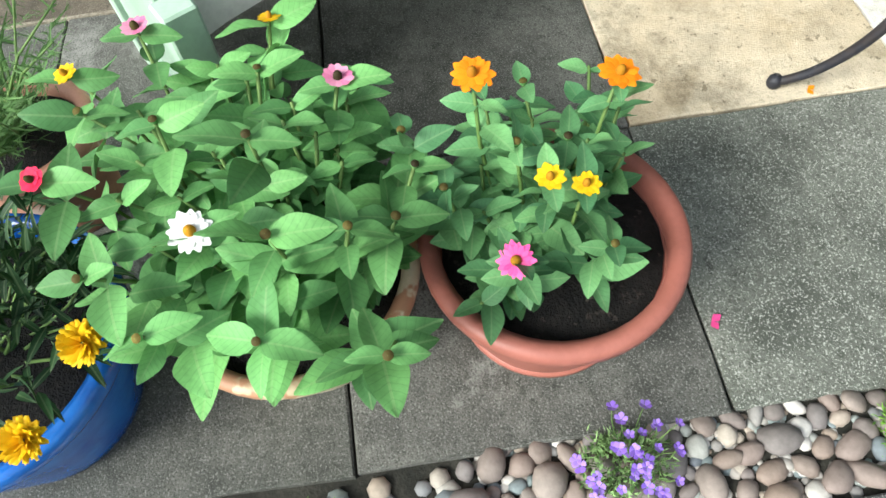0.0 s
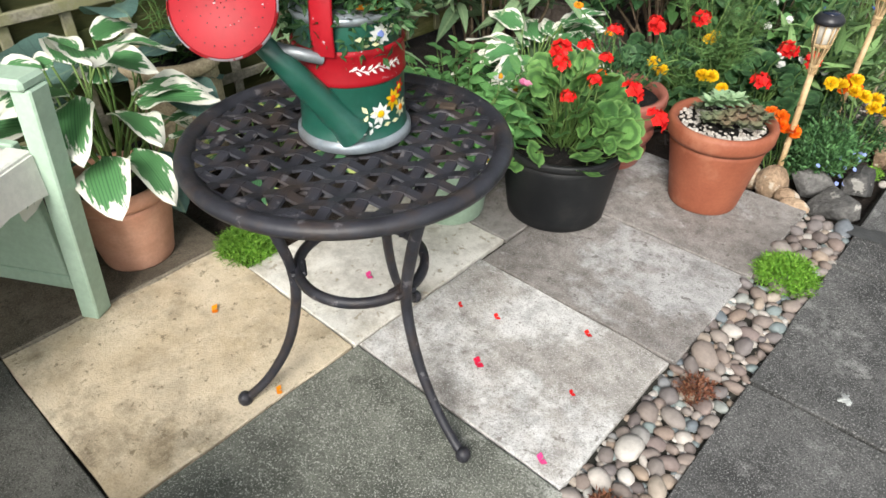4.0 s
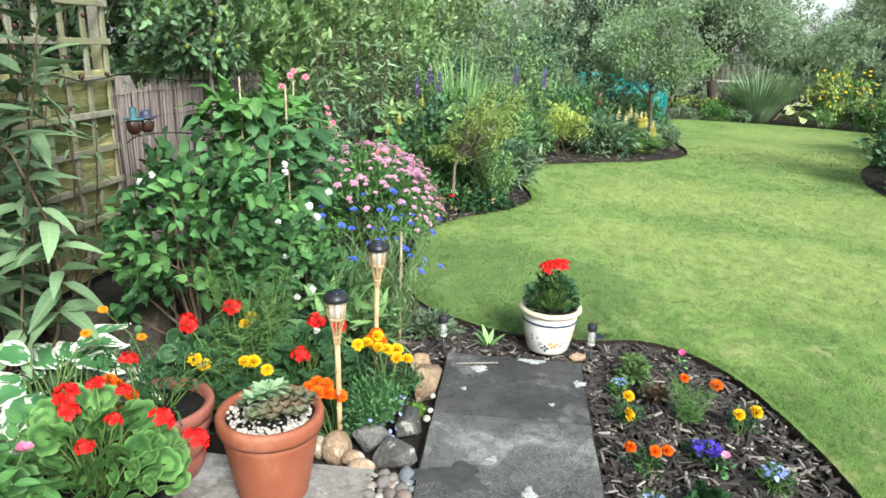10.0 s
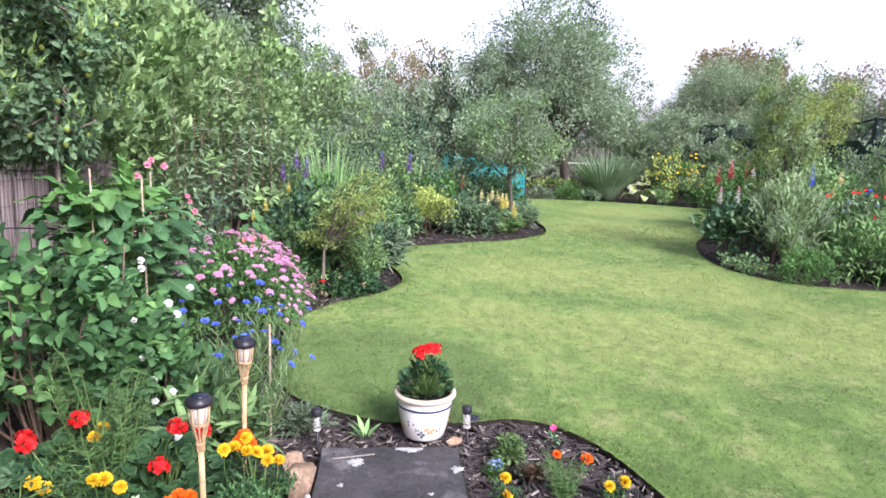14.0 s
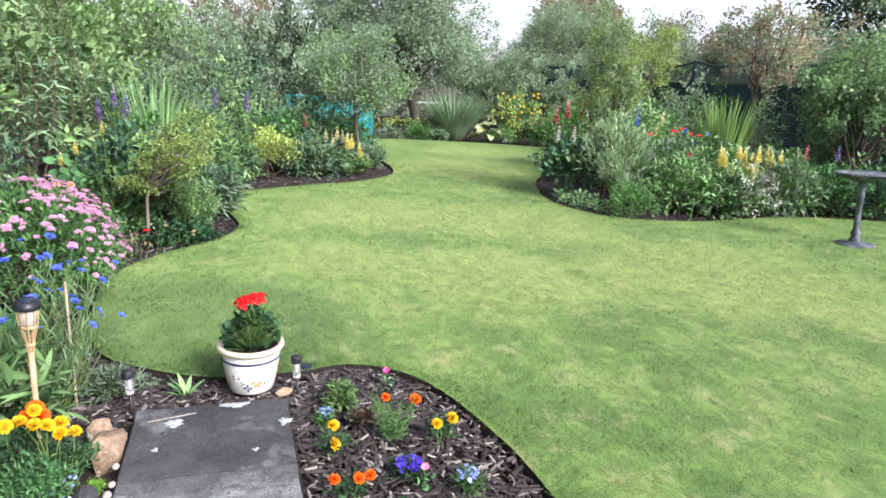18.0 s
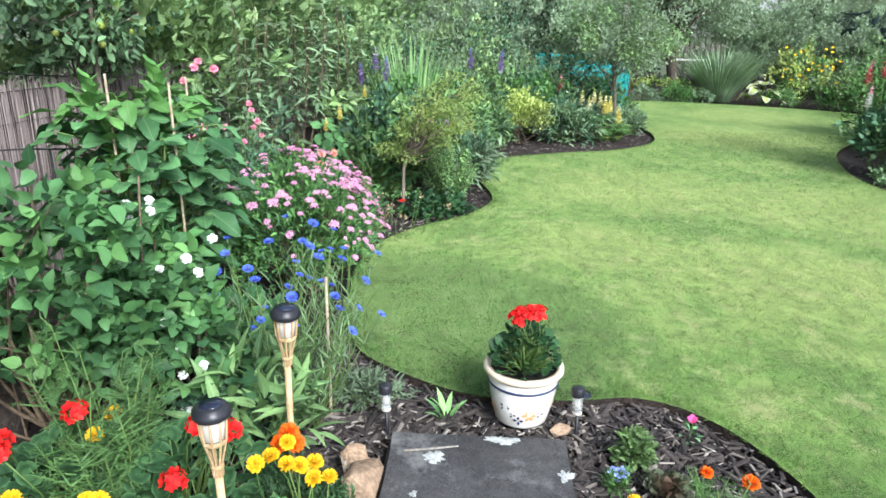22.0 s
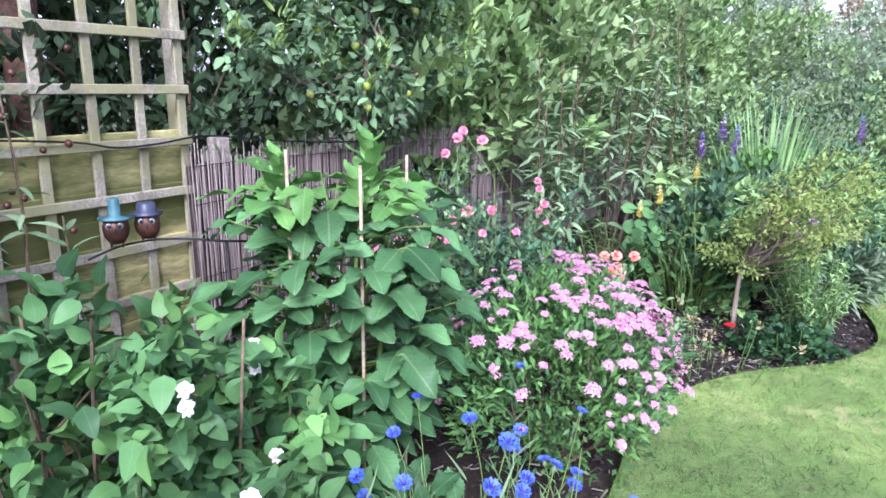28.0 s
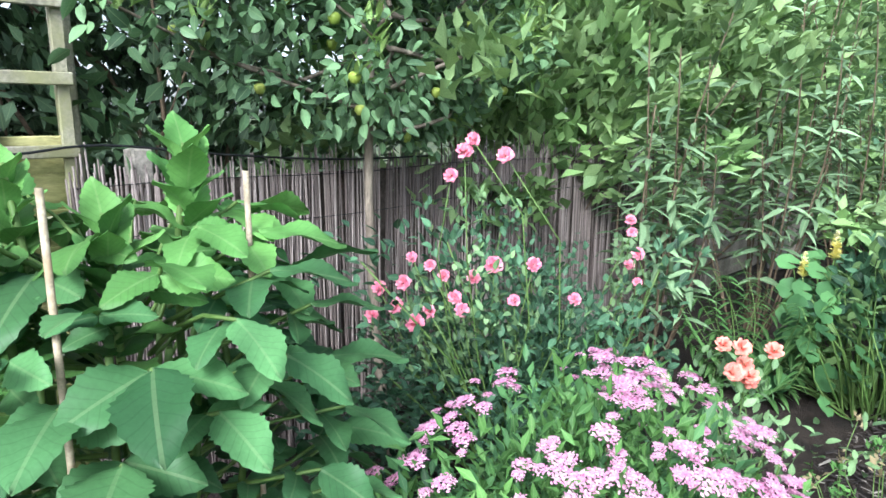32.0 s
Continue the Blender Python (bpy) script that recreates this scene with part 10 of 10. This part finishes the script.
# ---- bark mulch ----
def chips(n, region, seed, name, label, mats, size=(0.025, 0.10), pick=None):
    rng = np.random.default_rng(seed)
    P = np.stack([rng.uniform(region[0], region[1], n), rng.uniform(region[2], region[3], n)], 1)
    ok = ~in_poly(P, LAWN) & ~((P[:, 0] > 0.72) & (P[:, 0] < 1.355) & (P[:, 1] < 2.25))
    if pick is not None:
        ok &= pick(P)
    P = P[ok]
    n = len(P)
    box = np.array([(-0.5, -0.09, -0.03), (-0.42, 0.10, -0.035), (0.5, 0.06, -0.03), (0.44, -0.10, -0.03), (-0.46, -0.07, 0.04), (-0.40, 0.07, 0.03), (0.47, 0.04, 0.045), (0.40, -0.08, 0.03)])
    faces = np.array([(4, 7, 6, 5), (0, 4, 5, 1), (1, 5, 6, 2), (2, 6, 7, 3), (3, 7, 4, 0)])
    t = (box, faces, np.zeros(5, int))
    a = rng.uniform(0, 6.28, n)
    D = np.stack([np.cos(a), np.sin(a), rng.normal(size=n) * 0.22], 1)
    S = size[0] + (size[1] - size[0]) * rng.uniform(0, 1, n) ** 1.6
    Q = np.c_[P, -0.042 + rng.uniform(0, 0.026, n)]
    N = UP + rng.normal(size=(n, 3)) * 0.35
    pale = rng.uniform(0, 1, n) < 0.28
    ch = placed(t, Q[~pale], D[~pale], N[~pale], S[~pale], 0) + placed(t, Q[pale], D[pale], N[pale], S[pale] * 0.8, 1)
    return tagged(part_of(name, raw_mesh(name, ch, mats, False)), label, "bark mulch", kind="stuff")


BARK = [M["chips"], M["chips_pale"]]
chips(9000, (1.35, 2.2, -0.6, 2.56), 301, "bark_mulch", "dark bark chip mulch in the bed beside the path", BARK)
chips(6500, (0.05, 1.4, 1.98, 3.0), 302, "bark_mulch", "dark bark chip mulch at the end of the path", BARK)
chips(3600, (0.1, 1.2, 4.2, 6.3), 303, "bark_mulch", "bark chips along the lawn edge", BARK, (0.02, 0.06))
chips(3000, (0.2, 3.6, 7.4, 10.0), 304, "bark_mulch", "bark chips at the tip of the far bed", BARK, (0.03, 0.07))
chips(3000, (4.7, 7.5, 5.4, 8.0), 305, "bark_mulch", "bark chips along the island bed", BARK, (0.03, 0.07))
chips(2600, (-0.9, 0.6, 1.5, 4.4), 306, "bark_mulch", "bark chips under the shrubs", BARK, (0.02, 0.06))

# ---- pebbles between patio and path ----
strip = tagged(part("pebble_strip", box_bm(0.150, 4.2, 0.02, 0, (0.672, -0.76, -0.0275)), M["joint"]), "strip of rounded river pebbles between patio and path", "pebbles", kind="structure")
rng = np.random.default_rng(5)
stones = []
for k in range(7):
    bm = bmesh.new()
    bmesh.ops.create_icosphere(bm, subdivisions=2, radius=1.0)
    for v in bm.verts:
        v.co *= 1 + 0.26 * noise.noise(v.co * 1.1 + Vector((k * 5.1, 0, 0)))
        v.co.z *= 0.62
    for f in bm.faces:
        f.smooth = True
    me = bpy.data.meshes.new("pebble")
    bm.to_mesh(me)
    bm.free()
    me.materials.append(M["pebble_pale"] if k in (2, 5) else M["pebble"])
    stones.append(me)
put = []
for k in range(9000):
    r = (0.032 if k < 16 else 0.025 if k < 110 else 0.0195 if k < 900 else 0.0155 if k < 4500 else 0.0115) * rng.uniform(0.88, 1.14)
    y = rng.uniform(-1.05, 1.39)
    x = rng.uniform(0.590 + r * 0.6, 0.754 - r * 0.7)
    if y > 1.34 or (y > 1.28 and x < 0.62):
        continue
    if all((x - a) ** 2 + (y - b) ** 2 > (0.80 * (r + c)) ** 2 for a, b, c in put):
        put.append((x, y, r))
put.sort(key=lambda q: -q[2])
for x, y, r in put[:300]:
    s = rng.uniform(0.78, 1.34)
    part_of("pebble", stones[rng.integers(0, 7)], strip, "", (x, y, -0.020 + r * 0.45), (rng.normal() * 0.25, rng.normal() * 0.25, rng.uniform(0, 6.28)), (r * s, r / s, r * rng.uniform(0.85, 1.2)))
small = []
spots = [(x, y, r) for x, y, r in put[300:]] + [(rng.uniform(0.592, 0.750), rng.uniform(-1.05, 1.36), rng.uniform(0.004, 0.011)) for k in range(1500)]
spots += [(rng.uniform(0.62, 0.73), rng.uniform(-2.8, -1.05), rng.uniform(0.012, 0.028)) for k in range(220)]
v, f, _ = lathe([(0.25, -0.7), (0.85, -0.45), (1.0, 0.0), (0.8, 0.45), (0.3, 0.68), (0.001, 0.7)], 7)
for x, y, r in spots:
    a = rng.uniform(0, 6.28)
    R = np.array([(math.cos(a), -math.sin(a), 0), (math.sin(a), math.cos(a), 0), (0, 0, 1)])
    small.append(((v * (r * rng.uniform(0.9, 1.35), r, r * 0.8)) @ R.T + (x, y, -0.020 + r * 0.4), f, 0))
tagged(part_of("grit", raw_mesh("grit", small, [M["pebble_pale"]]), strip), kind="stuff")


# ---- paving slabs, each one apart ----
def slab(x0, x1, y0, y1, mat, parent, seed, name="slab", g=0.0028):
    rng = np.random.default_rng(seed)
    th, ch = 0.05, 0.003
    x0, x1, y0, y1 = x0 + g, x1 - g, y0 + g, y1 - g
    n = 6
    ring = []
    for a, b in (((x0, y0), (x1, y0)), ((x1, y0), (x1, y1)), ((x1, y1), (x0, y1)), ((x0, y1), (x0, y0))):
        for u in np.linspace(0, 1, n, endpoint=False):
            ring.append((a[0] + (b[0] - a[0]) * u + rng.normal() * 0.0016, a[1] + (b[1] - a[1]) * u + rng.normal() * 0.0016))
    ring = np.array(ring)
    c = np.array([(x0 + x1) / 2, (y0 + y1) / 2])
    tilt = rng.normal(size=2) * 0.002
    def lift(q, z):
        return np.c_[q - c, z + (q - c) @ tilt + rng.normal(size=len(q)) * 0.0006]
    k = len(ring)
    inner = c + (ring - c) * (1 - 2 * ch / np.array([x1 - x0, y1 - y0])) + rng.normal(size=ring.shape) * 0.001
    v = np.concatenate([lift(ring, -th), lift(ring, -0.0025), lift(inner, 0.0)])
    f = [(b * k + i, b * k + (i + 1) % k, (b + 1) * k + (i + 1) % k, (b + 1) * k + i) for b in (0, 1) for i in range(k)]
    me = bpy.data.meshes.new(name)
    me.from_pydata([tuple(q) for q in v], [], f + [tuple(range(2 * k, 3 * k))])
    me.materials.append(M[mat])
    return part_of(name, me, parent, "", (c[0], c[1], 0.0))


MORTAR = surf("pale_mortar", (0.24, 0.21, 0.16), (0.36, 0.32, 0.25), 14, 150, 0.95, 0.6)
k = 0
for x0, x1, y0, y1, m in ((0.0, 0.60, -0.605, 0.005, "slab_mid"), (0.0, 0.60, -1.215, -0.605, "slab_dark"), (0.0, 0.60, -1.82, -1.215, "slab_damp"), (0.0, 0.60, -2.43, -1.82, "slab_dark"), (0.0, 0.60, -3.04, -2.43, "slab_dark"), (0.0, 0.60, -3.58, -3.04, "slab_dark"),
                          (0.0, 0.59, 0.005, 0.468, "slab_white"), (0.01, 0.60, 0.468, 0.898, "slab_grey"), (0.01, 0.606, 0.898, 1.345, "slab_grey"),
                          (-0.58, 0.0, -0.60, -0.005, "slab_buff"), (-0.58, 0.0, -1.212, -0.60, "slab_dark"), (-0.58, 0.0, -1.82, -1.212, "slab_dark"), (-0.58, 0.0, -2.43, -1.82, "slab_dark"), (-0.58, 0.0, -3.04, -2.43, "slab_dark"), (-0.58, 0.0, -3.58, -3.04, "slab_dark"),
                          (-0.445, 0.0, -0.005, 0.582, "slab_cream"), (-0.445, 0.01, 0.582, 1.03, "slab_grey"), (-0.445, 0.01, 1.03, 1.345, "slab_grey"),
                          (-1.2, -0.59, -0.60, 0.02, "slab_brown"), (-1.2, -0.59, -1.51, -0.60, "slab_brown"), (-1.2, -0.59, -2.41, -1.51, "slab_brown"), (-1.2, -0.59, -3.3, -2.41, "slab_brown")):
    k += 1
    slab(x0, x1, y0, y1, m, pavement, 400 + k)
for y0, y1 in ((1.735, 2.25), (1.135, 1.735), (0.535, 1.135), (-0.065, 0.535), (-0.665, -0.065), (-1.265, -0.665), (-1.865, -1.265), (-2.465, -1.865), (-3.065, -2.465)):
    k += 1
    slab(0.746, 1.346, y0, y1, "slab_path_damp" if y0 > 1.7 else "slab_path", path_base, 500 + k, g=0.005)

# pale mortar left in the joint beside the brown slabs
for y0, y1 in ((-3.3, -2.41), (-2.41, -1.51), (-1.51, -0.60), (-0.60, 0.0)):
    ys = np.linspace(y0 + 0.004, y1 - 0.004, 24)
    w = [0.0055 + 0.0035 * noise.noise((0.0, y * 23.0, 3.0)) for y in ys]
    v = [(-0.585 + sx * q, y, z) for y, q in zip(ys, w) for sx, z in ((-1.0, -0.012), (-0.7, 0.0008), (0.7, 0.0008), (1.0, -0.012))]
    f = [(i * 4 + j, i * 4 + j + 1, (i + 1) * 4 + j + 1, (i + 1) * 4 + j) for i in range(23) for j in range(3)]
    part_of("mortar_joint", raw_mesh("mortar_joint", [(np.array(v), f, 0)], [MORTAR], False), pavement, "pale sandy mortar")

# lichen blotches and a dark stain on the path
def blotch(name, x, y, rx, ry, mat, parent, seed, label=""):
    rng = np.random.default_rng(seed)
    n = 30
    a = np.linspace(0, 2 * math.pi, n, endpoint=False)
    r = 1 + 0.35 * np.sin(a * 3 + seed) * rng.uniform(0.3, 1) + rng.normal(size=n) * 0.17
    ring = np.stack([np.cos(a) * rx * r, np.sin(a) * ry * r, np.zeros(n)], 1)
    v = np.concatenate([ring * (1.08, 1.08, 1) - (0, 0, 0.0012), ring, [(0, 0, 0.0004)]])
    f = [(i, (i + 1) % n, n + (i + 1) % n, n + i) for i in range(n)] + [(n + i, n + (i + 1) % n, n + (i + 2) % n, 2 * n) for i in range(0, n, 2)]
    return part_of(name, raw_mesh(name, [(v, f, 0)], [mat]), parent, label, (x, y, 0.0042))


LICHEN = surf("pale_lichen", (0.36, 0.38, 0.36), (0.50, 0.52, 0.50), 40, 160, 0.95, 0.5)
STAIN = surf("damp_stain", (0.04, 0.042, 0.042), (0.065, 0.067, 0.066), 20, 190, 0.6, 0.5)
for k, (x, y, rx, ry) in enumerate(((1.108, 1.288, 0.022, 0.028), (0.986, 1.453, 0.016, 0.014), (0.902, 2.106, 0.030, 0.030), (1.13, 2.218, 0.055, 0.02), (1.32, 2.039, 0.022, 0.025), (1.05, 0.83, 0.016, 0.014), (0.93, 0.62, 0.012, 0.015), (1.22, 0.9, 0.014, 0.011), (0.85, 1.92, 0.010, 0.012), (1.2, 1.85, 0.01, 0.01))):
    blotch("lichen", x, y, rx, ry, LICHEN, path_base, 600 + k)
blotch("stain", 0.875, 1.34, 0.09, 0.055, STAIN, path_base, 620, "dark damp stain")
